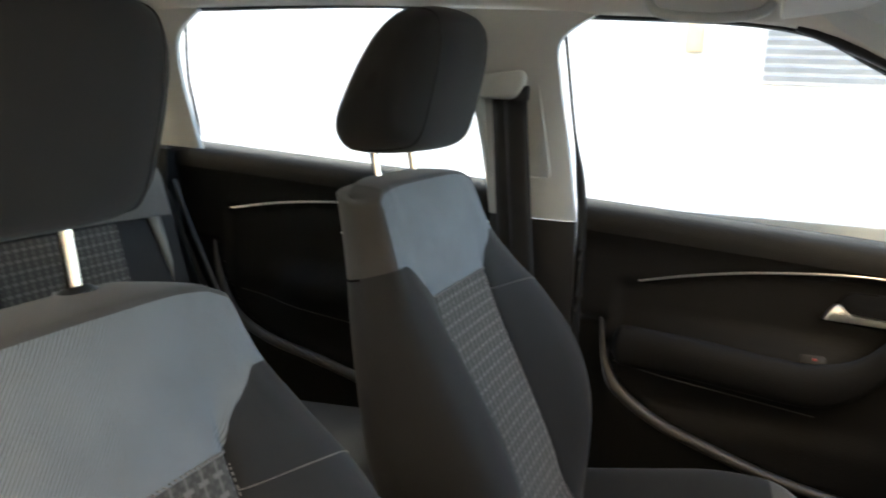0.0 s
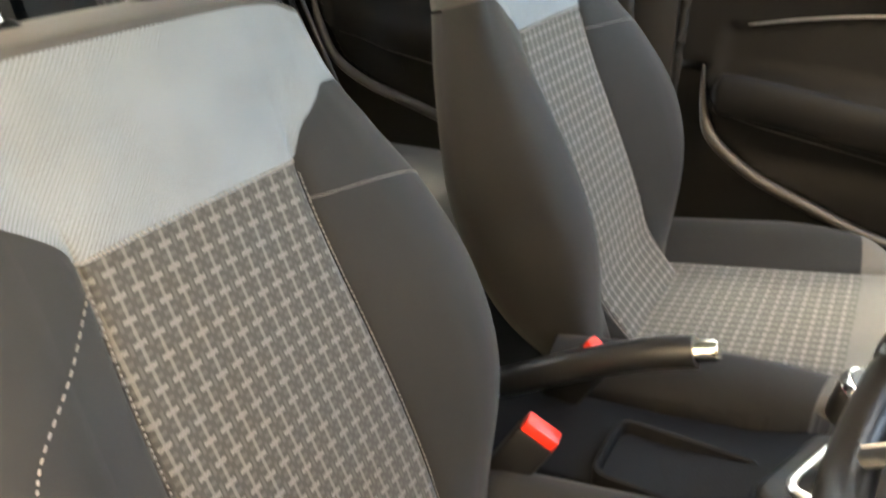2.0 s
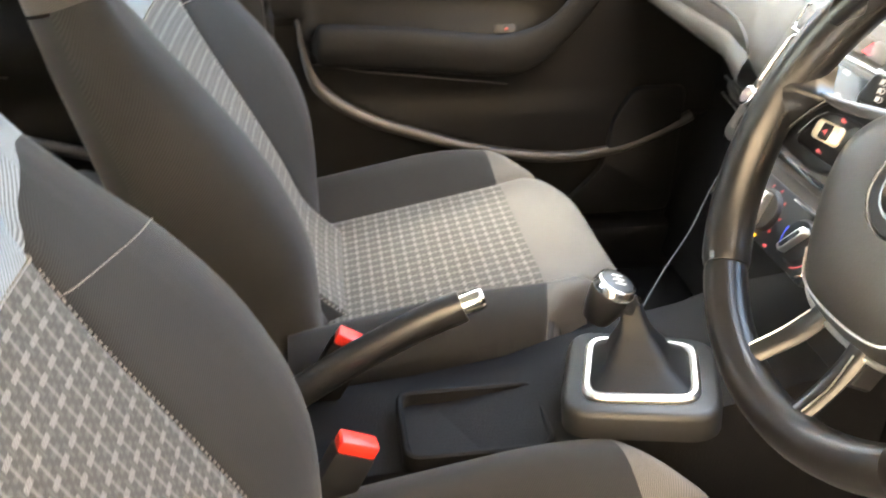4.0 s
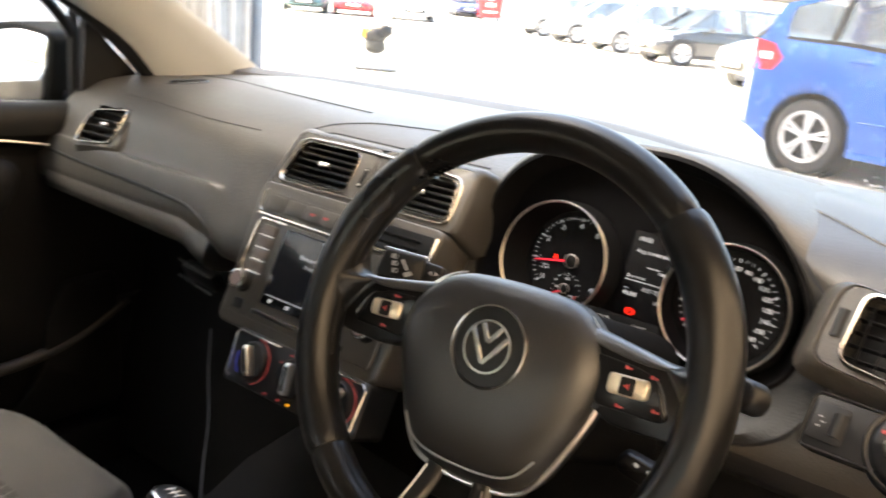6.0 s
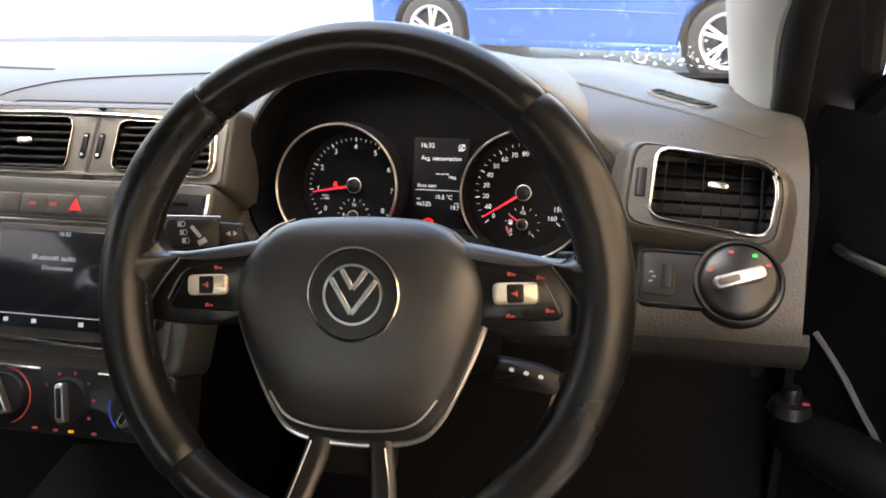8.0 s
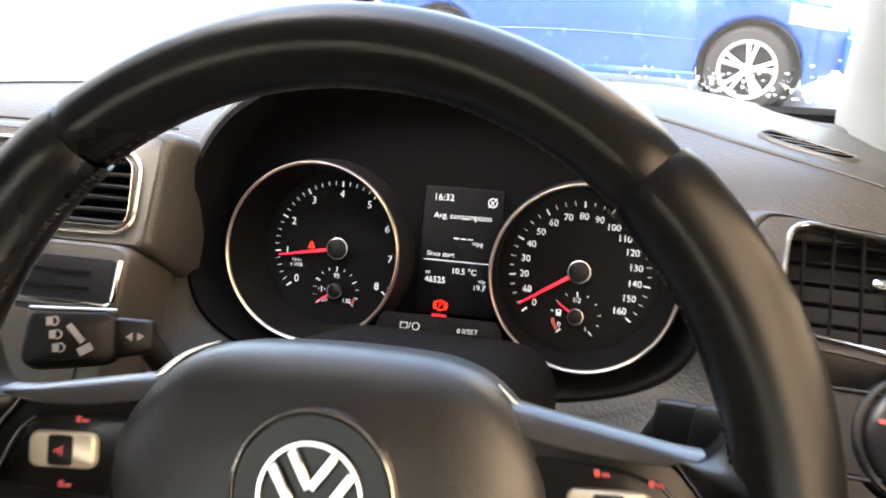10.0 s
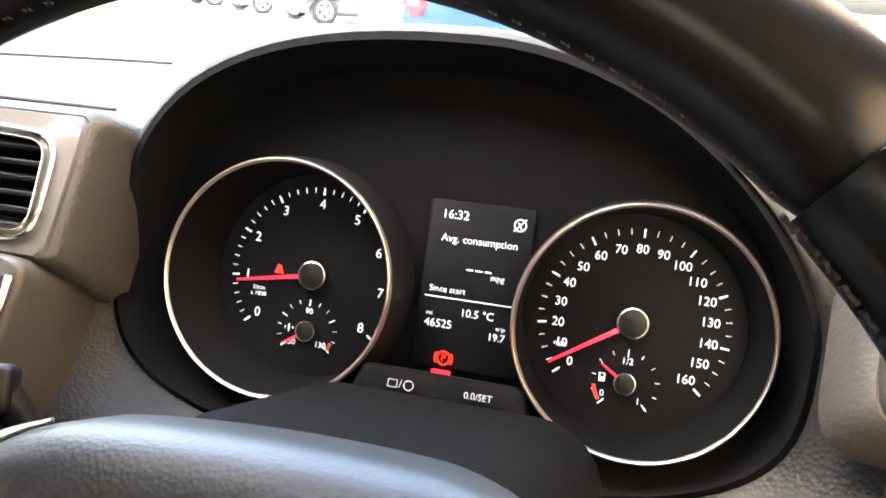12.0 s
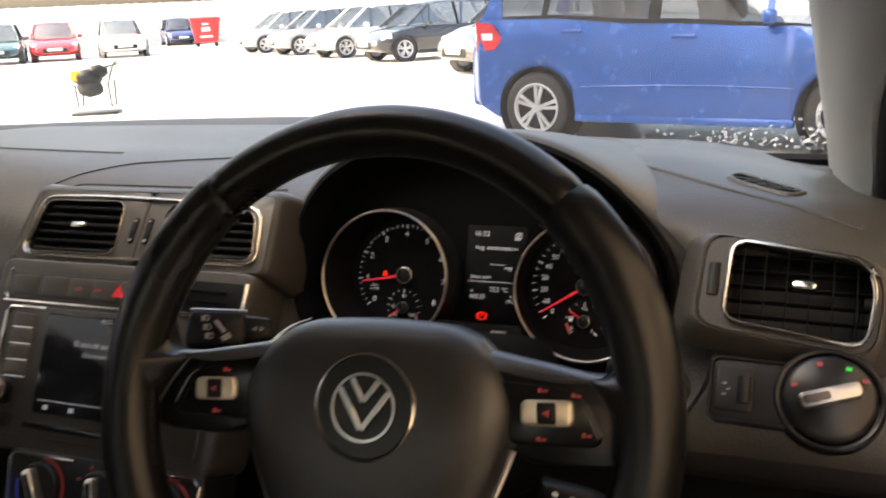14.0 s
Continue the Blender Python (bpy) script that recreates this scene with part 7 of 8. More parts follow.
for k in range(9):
    t = k / 8
    c = Vector((-0.030 * t, -0.012 * t, 0.075 * t))
    wv = 1 + 0.10 * math.sin(t * 18) * (1 - t)
    gr.append([GM @ (c + Vector((x * (0.80 * (1 - t) ** 2 + 0.17) * wv, y * (0.80 * (1 - t) ** 2 + 0.17) * wv, 0))) for x, y in go])
under(part("gaiter", outward(grid_mesh(gr, closed_u=True)), surface("gaiter_leather", (0.006, 0.006, 0.006), 0.5, spec=0.25, grain=0.5, grain_scale=500)), gear)
top = Vector((0.018, -0.034, 0.690))
foot = GM @ Vector((-0.028, -0.012, 0.06))
under(part("shaft", tube([foot, foot * 0.45 + top * 0.55], 0.013, 14), SATIN), gear)
kb = part("knob", lathe([(0.0, 0.004), (0.018, 0.002), (0.0235, -0.008), (0.0235, -0.020), (0.019, -0.042), (0.016, -0.052)], 32, m=Matrix.Translation(top) @ pose(0, 0, 0, -18, 8)), SATIN)
under(kb, gear)
part("knob_ring", lathe([(0.0195, 0.0015), (0.0215, 0.001), (0.0245, -0.006), (0.0245, -0.009)], 32, m=Matrix.Translation(top) @ pose(0, 0, 0, -18, 8)), CHROME, kb)
for k, (x, y) in enumerate(((-0.007, 0), (0, 0), (0.007, 0))):
    part("shift_mark", box((0, 0, 0), (0.0012, 0.013, 0.0006), Matrix.Translation(top) @ pose(0, 0, 0, -18, 8) @ pose(x, y, 0.0042)), INK_DIM, kb)
part("shift_mark", box((0, 0, 0), (0.015, 0.0012, 0.0006), Matrix.Translation(top) @ pose(0, 0, 0, -18, 8) @ pose(0, 0, 0.0042)), INK_DIM, kb)
hbk = thing("handbrake_lever", "black handbrake lever with chrome button", "handbrake", at=(0.0, -0.4, 0.5))
hp = spline([(0.012, -0.52, 0.50), (0.010, -0.42, 0.545), (0.006, -0.33, 0.600), (0.003, -0.25, 0.642), (0.001, -0.20, 0.662)], 30)
under(part("grip", tube(hp, 0.0165, 16, flat=1.15), SATIN), hbk)
e = (hp[-1] - hp[-2]).normalized()
under(part("button", lathe([(0.0, 0.026), (0.010, 0.025), (0.0125, 0.021), (0.013, 0.0), (0.0165, -0.002)], 24, m=Matrix.Translation(hp[-1]) @ e.to_track_quat("Z", "Y").to_matrix().to_4x4()), CHROME), hbk)
under(part("tray_rim", band(rounded(0.115, 0.17, 0.02), 0.008, -0.02, 0.006, pose(0.035, -0.19, 0.528)), CONSOLE), console)
under(part("tray_floor", slab(rounded(0.10, 0.155, 0.015), -0.02, -0.012, 0.0, pose(0.035, -0.19, 0.528)), CONSOLE), console)


# ---- outside ----
def ground_material():
    m, n, l, b = node_material("wet_concrete")
    co = n.new("ShaderNodeTexCoord")
    a, c = n.new("ShaderNodeTexNoise"), n.new("ShaderNodeTexNoise")
    a.inputs["Scale"].default_value, c.inputs["Scale"].default_value = 0.25, 6.0
    a.inputs["Detail"].default_value = c.inputs["Detail"].default_value = 6.0
    l.new(co.outputs["Object"], a.inputs["Vector"]), l.new(co.outputs["Object"], c.inputs["Vector"])
    mix = n.new("ShaderNodeMix")
    mix.data_type = "RGBA"
    mix.inputs["A"].default_value, mix.inputs["B"].default_value = (0.42, 0.40, 0.37, 1), (0.66, 0.635, 0.60, 1)
    l.new(a.outputs["Fac"], mix.inputs["Factor"])
    mul = n.new("ShaderNodeMix")
    mul.data_type, mul.blend_type = "RGBA", "MULTIPLY"
    mul.inputs["Factor"].default_value = 0.5
    l.new(mix.outputs["Result"], mul.inputs["A"]), l.new(c.outputs["Color"], mul.inputs["B"])
    l.new(mul.outputs["Result"], b.inputs["Base Color"])
    r = n.new("ShaderNodeMapRange")
    r.inputs["To Min"].default_value, r.inputs["To Max"].default_value = 0.12, 0.7
    l.new(a.outputs["Fac"], r.inputs["Value"]), l.new(r.outputs[0], b.inputs["Roughness"])
    return m


tagged(part("ground", grid_mesh([[Vector((x, y, 0)) for x in (-400, -40, 0, 40, 400)] for y in (-400, -40, 0, 40, 400)]), ground_material(), smooth=False), "wet pale concrete yard", "ground", kind="structure")
TYRE = surface("tyre_rubber", (0.015, 0.015, 0.016), 0.7)
ALLOY = surface("alloy", (0.62, 0.62, 0.63), 0.3, metal=0.7)
CARGLASS = glass("car_window", (0.50, 0.53, 0.54), 4.0)
LAMP_RED = surface("tail_lamp", (0.55, 0.02, 0.03), 0.15, coat=0.6)
LAMP_CLEAR = surface("head_lamp", (0.75, 0.77, 0.8), 0.1, coat=0.8)
PLATE = surface("number_plate", (0.75, 0.75, 0.7), 0.5)


def parked_car(name, label, color, L, W, H, m, spokes=10):
    """A car along local x (front at +x), on its wheels at z = 0: body loft, glasshouse, wheels, lamps."""
    car = thing(name, label, "car", "parked cars")
    paint = surface(name + "_paint", color, 0.22, coat=1.0, stain=0.05)
    half = W / 2
    belt = H * 0.60
    # outline of the body: x, bottom, belt, half width
    S = [(-0.5, 0.42, belt * 0.80, 0.74), (-0.485, 0.28, belt * 0.93, 0.86), (-0.44, 0.22, belt * 1.0, 0.95), (-0.30, 0.20, belt * 1.0, 1.0), (-0.1, 0.18, belt * 0.985, 1.0), (0.15, 0.18, belt * 0.965, 1.0), (0.26, 0.19, belt * 0.94, 0.99), (0.36, 0.20, belt * 0.86, 0.96), (0.44, 0.24, belt * 0.74, 0.90), (0.49, 0.30, belt * 0.60, 0.78), (0.5, 0.36, belt * 0.52, 0.66)]
    rows = []
    for k in range(45):
        t = k / 44 * (len(S) - 1)
        a = min(int(t), len(S) - 2)
        f = t - a
        x, zb, zt, w = (p + (q - p) * f for p, q in zip(S[a], S[a + 1]))
        w *= half
        mid = zb + (zt - zb) * 0.55
        rows.append([Vector((x * L, y * w, z)) for y, z in ((-0.80, zb), (-0.95, zb + 0.05), (-1.0, mid), (-0.985, zt - 0.08), (-0.93, zt), (-0.6, zt + 0.02), (0, zt + 0.03), (0.6, zt + 0.02), (0.93, zt), (0.985, zt - 0.08), (1.0, mid), (0.95, zb + 0.05), (0.80, zb))])
    body = part("body", outward(grid_mesh(rows, closed_u=True, cap=True)), paint, car)
    # glasshouse
    G = [(-0.475, 0.86, 0.01), (-0.44, 0.87, 0.55), (-0.36, 0.88, 0.93), (-0.15, 0.88, 1.0), (0.05, 0.88, 0.97), (0.14, 0.88, 0.78), (0.30, 0.86, 0.02)]
    cab = []
    for k in range(25):
        t = k / 24 * (len(G) - 1)
        a = min(int(t), len(G) - 2)
        f = t - a
        x, w, h = (p + (q - p) * f for p, q in zip(G[a], G[a + 1]))
        z0, z1 = belt * 0.95, belt + (H - belt) * h
        w *= half
        wt = w * (1 - 0.20 * h)
        cab.append([Vector((x * L, y, z)) for y, z in ((-w, z0), (-wt, max(z0, z1 - 0.04)), (-wt * 0.9, z1), (0, z1 + 0.03 * h), (wt * 0.9, z1), (wt, max(z0, z1 - 0.04)), (w, z0))])
    part("glasshouse", outward(grid_mesh(cab)), CARGLASS, car)
    part("roof", outward(grid_mesh([[Vector((p.x, p.y * 1.02, p.z + 0.006)) for p in r[1:6]] for r in cab[7:19]])), paint, car)
    for s in (-1, 1):
        for xa, xb, za in ((0.13, 0.30, 1), (-0.06, -0.045, 0), (-0.30, -0.285, 0), (-0.455, -0.37, 2)):
            ya, yb = s * half * 0.885, s * half * 0.72
            if za == 1:
                pts = [(xb * L, ya, belt * 0.97), (xa * L, yb * 1.0, H - 0.08)]
            elif za == 2:
                pts = [(xa * L, ya, belt), (xb * L, yb, H - 0.06)]
            else:
                pts = [(xa * L, ya * 1.0, belt * 0.98), (xb * L, yb * 1.0, H - 0.05)]
            part("window_post", tube(pts, 0.035, 6), paint if za else RUBBER, car)
        part("window_line", tube([(-0.44 * L, s * half * 0.93, belt * 0.995), (0.24 * L, s * half * 0.93, belt * 0.955)], 0.012, 6), RUBBER, car)
        # sill in the body colour at half, shade painted in
        part("sill", box((-0.02 * L, s * half * 0.93, 0.23), (0.50 * L, 0.06, 0.10), None, 0.02), surface(name + "_sill_shade", tuple(c * 0.5 for c in color), 0.4), car)
        for xh in (-0.30, 0.0):
            part("door_handle", box((xh * L + 0.10, s * half * 1.0, belt * 0.87), (0.20, 0.03, 0.035), None, 0.012), paint, car)
        for xs in (-0.315, -0.02, 0.245):
            part("door_gap", tube([(xs * L + 0.04, s * half * 0.99, belt * 0.94), (xs * L, s * half * 1.001, belt * 0.6), (xs * L + 0.03, s * half * 0.965, 0.28)], 0.003, 5), RUBBER, car)
        part("tail_lamp", box((-0.455 * L, s * half * 0.86, belt * 0.93), (0.24, 0.12, 0.22), pose(0, 0, 0, 0, -20, s * 12), 0.04, 3), LAMP_RED, car)
        part("head_lamp", box((0.425 * L, s * half * 0.80, belt * 0.68), (0.30, 0.16, 0.15), pose(0, 0, 0, 0, 18, -s * 18), 0.05, 3), LAMP_CLEAR, car)
        part("mirror", box((0.17 * L, s * half * 1.08, belt * 1.03), (0.12, 0.18, 0.13), None, 0.04, 3), paint, car)
        for xw in (-0.315, 0.325):
            rad = 0.31
            w = part("wheel", lathe([(0.20, 0.0), (0.285, 0.0), (0.31, 0.025), (0.31, 0.17), (0.285, 0.20)], 32, m=Matrix.Translation((xw * L, s * half * 1.0, rad)) @ pose(0, 0, 0, 90 * s)), TYRE, car)
            wm = Matrix.Translation((xw * L, s * (half * 1.0 + 0.003), rad)) @ pose(0, 0, 0, 90 * s) @ pose(0, 0, 0, 180)
            # arch lip in the body colour, darkened to paint its shade
            part("arch", lathe([(0.325, -0.02), (0.350, 0.003), (0.335, 0.006), (0.312, -0.10)], 40, m=wm), surface(name + "_arch_shade", tuple(c * 0.35 for c in color), 0.5), car)
            part("rim", lathe([(0.185, -0.01), (0.215, 0.008), (0.222, -0.01), (0.2, -0.06), (0.0, -0.07)], 32, m=wm), ALLOY, w)
            for k in range(spokes):
                part("spoke", box((0, 0, 0), (0.185, 0.035, 0.02), wm @ pose(0, 0, 0, 0, 0, 360 / spokes * k + (8 if k % 2 else -8)) @ pose(0.10, 0, -0.004), 0.006, 1), ALLOY, w)
            # black disc added behind the spokes as the rim's inner shade
            part("wheel_shade", lathe([(0.0, -0.03), (0.19, -0.03)], 24, m=wm), TYRE, w)
    part("rear_bumper", box((-0.485 * L, 0, 0.42), (0.14, W * 0.86, 0.26), None, 0.06, 3), paint, car)
    part("number_plate", box((-0.5 * L - 0.012, 0, 0.62), (0.02, 0.52, 0.11), None, 0.006), PLATE, car)
    part("grille", box((0.497 * L, 0, 0.42), (0.03, W * 0.5, 0.16), None, 0.01), RUBBER, car)
    part("number_plate", box((0.502 * L + 0.012, 0, 0.45), (0.02, 0.52, 0.11), None, 0.006), PLATE, car)
    car.matrix_world = m
    return car


def tall_hatchback(name, label, color, m):
    """A tall small hatchback along local x (front at +x): body with wheel arches, pillars, panes, doors, lamps and wheels."""
    car = thing(name, label, "car", "parked cars")
    paint = surface(name + "_paint", color, 0.26, metal=0.35, coat=1.0, stain=0.05)
    L, half, axles, rad = 3.95, 0.85, (-1.244, 1.284), 0.31

    def lerp_at(tab, x):
        for (x0, a), (x1, b) in zip(tab, tab[1:]):
            if x <= x1:
                return a + (b - a) * smoothstep(x0, x1, x)
        return tab[-1][1]
    belt_tab = ((-1.98, 0.95), (-1.80, 1.09), (-1.2, 1.08), (-0.2, 1.015), (0.8, 0.965), (1.15, 0.94), (1.75, 0.78), (1.93, 0.62), (1.975, 0.50))
    roof_tab = ((-1.86, 1.10), (-1.70, 1.38), (-1.2, 1.50), (-0.3, 1.535), (0.30, 1.49), (0.62, 1.38), (0.95, 1.17), (1.25, 0.95))
    wide_tab = ((-1.975, 0.80), (-1.85, 0.92), (-1.3, 0.99), (0.0, 1.0), (1.2, 0.98), (1.7, 0.88), (1.9, 0.72), (1.975, 0.58))

    def low(x):
        z = 0.20 + 0.14 * smoothstep(1.6, 1.97, abs(x))
        for a in axles:
            if abs(x - a) < 0.365:
                z = max(z, 0.30 + math.sqrt(0.365 ** 2 - (x - a) ** 2))
        return z
    prof = ((0.955, 0.0), (0.985, 0.10), (1.0, 0.30), (0.995, 0.52), (1.0, 0.60), (0.985, 0.74), (0.965, 0.90), (0.935, 1.0))
    xs = [-1.975 + 3.95 * k / 150 for k in range(151)]
    rows = []
    for x in xs:
        zb, zt, w = low(x), lerp_at(belt_tab, x), half * lerp_at(wide_tab, x)
        side = [(w * a, zb + (zt - zb) * v) for a, v in prof]
        top = [(w * 0.80, zt + 0.020), (w * 0.4, zt + 0.035), (0, zt + 0.04)]
        ring = side + top
        rows.append([Vector((x, -y, z)) for y, z in ring] + [Vector((x, y, z)) for y, z in ring[-2::-1]])
    part("body", outward(grid_mesh(rows, cap=True)), paint, car)

    def on_side(s, x, v, out=0.0):
        zt, zr = lerp_at(belt_tab, x), max(lerp_at(belt_tab, x) + 0.01, lerp_at(roof_tab, x))
        w = half * lerp_at(wide_tab, x) * (0.935 - 0.17 * v * min(1.0, (zr - zt) / 0.5))
        return Vector((x, s * (w + out), zt + (zr - zt) * v))

    def ribbon(pname, s, fa, fb, material, out=0.006, n=26):
        """A strip on the upper side between two lines given as (x, v) functions of t."""
        return part(pname, outward(grid_mesh([[on_side(s, *(a + (b - a) * q for a, b in zip(fa(t), fb(t))), out) for q in (0, 0.5, 1)] for t in [k / n for k in range(n + 1)]])), material, car)
    roof_x = [-1.72 + 2.30 * k / 30 for k in range(31)]
    part("roof", outward(grid_mesh([[Vector((x, u * on_side(1, x, 0.97).y, on_side(1, x, 1.0).z + 0.045 * (1 - u * u))) for u in [j / 6 for j in range(-6, 7)]] for x in roof_x])), paint, car)
    part("rear_window", outward(grid_mesh([[Vector((x, u * on_side(1, x, 0.9).y, on_side(1, x, 1.0).z + 0.03 * (1 - u * u))) for u in [j / 4 for j in range(-4, 5)]] for x in [-1.86 + 0.15 * k / 8 for k in range(9)]])), CARGLASS, car)
    part("windscreen", outward(grid_mesh([[Vector((x, u * on_side(1, x, 0.97).y, on_side(1, x, 1.0).z + 0.04 * (1 - u * u))) for u in [j / 6 for j in range(-6, 7)]] for x in [0.58 + 0.67 * k / 14 for k in range(15)]])), CARGLASS, car)
    for s in (-1, 1):
        for x0, x1 in ((-1.66, -1.20), (-1.16, -0.24), (-0.16, 0.66), (0.72, 1.06)):
            part("side_window", outward(grid_mesh([[on_side(s, x0 + (x1 - x0) * k / 12, v) for v in (0.02, 0.3, 0.6, 0.9)] for k in range(13)])), CARGLASS, car)
        ribbon("roof_rail", s, lambda t: (-1.72 + 2.9 * t, 0.86), lambda t: (-1.72 + 2.9 * t, 1.0), paint)
        ribbon("rear_pillar", s, lambda t: (-1.88 + 0.14 * t, t), lambda t: (-1.60 - 0.04 * math.sin(3.1 * t) + 0.02 * t, t), paint, 0.010)
        ribbon("window_post", s, lambda t: (-1.21 + 0.05 * t, 0.93 * t), lambda t: (-1.15 + 0.05 * t, 0.93 * t), RUBBER)
        ribbon("window_post", s, lambda t: (-0.25 + 0.02 * t, 0.93 * t), lambda t: (-0.15 + 0.02 * t, 0.93 * t), RUBBER)
        ribbon("window_post", s, lambda t: (0.665, 0.98 * t), lambda t: (0.715, 0.98 * t), paint)
        ribbon("window_line", s, lambda t: (-1.62 + 2.7 * t, -0.02), lambda t: (-1.62 + 2.7 * t, 0.05), RUBBER, 0.008)
        for xh in (-1.02, -0.06):
            zt = lerp_at(belt_tab, xh)
            part("door_handle", box((xh + 0.12, s * half * 0.985, zt - 0.115), (0.19, 0.03, 0.035), None, 0.012), paint, car)
        for xg, dx in ((-1.16, -0.06), (-0.20, 0.0), (0.86, 0.03)):
            zt = lerp_at(belt_tab, xg)
            part("door_gap", tube([(xg, s * half * 0.945 * lerp_at(wide_tab, xg) + s * 0.004, zt), (xg + dx * 0.3, s * (half * lerp_at(wide_tab, xg) + 0.0005), 0.66), (xg + dx + (0.10 if xg < -1 else 0), s * half * 0.985, 0.32 if xg > -1 else 0.66)], 0.0022, 5), RUBBER, car)
        lamp = part("tail_lamp", outward(grid_mesh([[Vector((-1.93 + 0.34 * q * (1 - 0.55 * abs(v - 0.45)), s * (half * lerp_at(wide_tab, -1.93 + 0.34 * q) * (0.975 - 0.02 * v) + 0.012), 0.80 + 0.27 * v - 0.05 * q * (v - 0.3))) for q in [j / 6 for j in range(7)]] for v in [k / 6 for k in range(7)]])), LAMP_RED, car)
        part("lamp_lens", outward(grid_mesh([[Vector((-1.90 + 0.20 * q, s * (half * lerp_at(wide_tab, -1.90 + 0.20 * q) * 0.966 + 0.018), 0.90 + 0.06 * v)) for q in (0, 0.5, 1)] for v in (0, 1)])), LAMP_CLEAR, lamp)
        part("head_lamp", outward(grid_mesh([[Vector((1.52 + 0.38 * q, s * half * (lerp_at(wide_tab, 1.52 + 0.38 * q) * 0.99 + 0.01), 0.60 + 0.14 * v + 0.05 * (1 - q))) for q in [j / 6 for j in range(7)]] for v in (0, 0.5, 1)])), LAMP_CLEAR, car)
        part("mirror", box((0.72, s * 0.93, 1.03), (0.11, 0.17, 0.12), pose(0, 0, 0, 0, 0, -s * 12), 0.045, 3), paint, car)
        part("sill", box((0.02, s * half * 0.955, 0.235), (1.80, 0.05, 0.07), None, 0.02), paint, car)
        part("crease", tube([(-0.80 + 1.7 * k / 12, s * (half * 0.998 + 0.002), 0.50 + 0.02 * math.sin(k / 12 * 3.1)) for k in range(13)], 0.012, 6, flat=0.5), paint, car)
        for xw in axles:
            wm = Matrix.Translation((xw, s * 0.845, rad)) @ pose(0, 0, 0, -90 * s)
            w = part("wheel", lathe([(0.20, -0.01), (0.275, -0.004), (0.30, -0.02), (0.31, -0.045), (0.31, -0.17), (0.285, -0.20)], 40, m=wm), TYRE, car)
            part("rim", lathe([(0.186, -0.03), (0.200, -0.006), (0.214, -0.004), (0.222, -0.014), (0.205, -0.06)], 36, m=wm), ALLOY, w)
            for k in range(5):
                for d in (-9, 9):
                    part("spoke", slab([(0.035, -0.016), (0.198, -0.020), (0.198, 0.012), (0.035, 0.010)], -0.035, -0.012, 0.004, wm @ pose(0, 0, 0, 0, 0, 72 * k + d + 12)), ALLOY, w)
            part("hub_cap", lathe([(0.0, -0.006), (0.04, -0.010), (0.05, -0.03)], 20, m=wm), ALLOY, w)
            # flat black disc that stands for shade between the spokes
            part("wheel_shade", lathe([(0.0, -0.075), (0.20, -0.075)], 24, m=wm), TYRE, w)
            part("wheel_well", lathe([(0.362, -0.005), (0.362, -0.30), (0.0, -0.30)], 36, m=wm), TYRE, car)
    for xe, nm in ((-1.965, "rear_bumper"), (1.945, "front_bumper")):
        part(nm, box((xe, 0, 0.44), (0.12, 1.30, 0.30), None, 0.055, 3), paint, car)
    part("number_plate", box((-2.03, 0, 0.62), (0.012, 0.52, 0.11), None, 0.004), PLATE, car)
    part("number_plate", box((2.012, 0, 0.42), (0.012, 0.52, 0.11), None, 0.004), PLATE, car)
    for xq, sg in ((-0.75, 1), (0.15, 1), (-0.75, -1), (0.15, -1)):
        part("seat_back", box((xq, sg * 0.36, 1.02), (0.12, 0.44, 0.60), pose(0, 0, 0, 0, -12), 0.05, 3), TYRE, car)
    car.matrix_world = m
    return car


tall_hatchback("blue_hatchback", "bright blue parked tall hatchback with alloy wheels", (0.012, 0.090, 0.38), Matrix.Translation((0.22, 7.44, 0)) @ pose(0, 0, 0, 0, 0, -14))
for nm, lb, col, x, y, h in (("grey_suv", "dark grey parked car with a wide grille", (0.05, 0.05, 0.055), -3.2, 16.3, 1.62), ("black_hatchback", "black parked hatchback with alloy wheels", (0.02, 0.02, 0.022), -7.23, 21.1, 1.45),
                             ("white_hatchback", "white parked hatchback with alloy wheels", (0.75, 0.75, 0.74), -10.06, 23.6, 1.47), ("silver_hatchback", "silver parked hatchback in the row", (0.35, 0.36, 0.38), -12.9, 26.1, 1.46), ("grey_hatchback", "pale grey parked hatchback in the row", (0.42, 0.44, 0.46), -15.7, 28.6, 1.48)):
    parked_car(nm, lb, col, 4.2, 1.76, h, Matrix.Translation((x, y, 0)) @ pose(0, 0, 0, 0, 0, 229), 10)
for nm, lb, col, x, y in (("dark_blue_saloon", "dark blue parked car behind the bin", (0.01, 0.02, 0.10), -30.3, 41.5), ("white_coupe", "white parked car facing the yard", (0.8, 0.8, 0.8), -23.4, 28.3), ("red_hatchback", "red parked car facing the yard", (0.55, 0.02, 0.03), -25.4, 27.4 - 0.6), ("teal_hatchback", "dark teal parked car facing the yard", (0.03, 0.08, 0.09), -26.6, 25.2)):
    parked_car(nm, lb, col, 4.2, 1.76, 1.46, Matrix.Translation((x, y, 0)) @ pose(0, 0, 0, 0, 0, -47), 8)

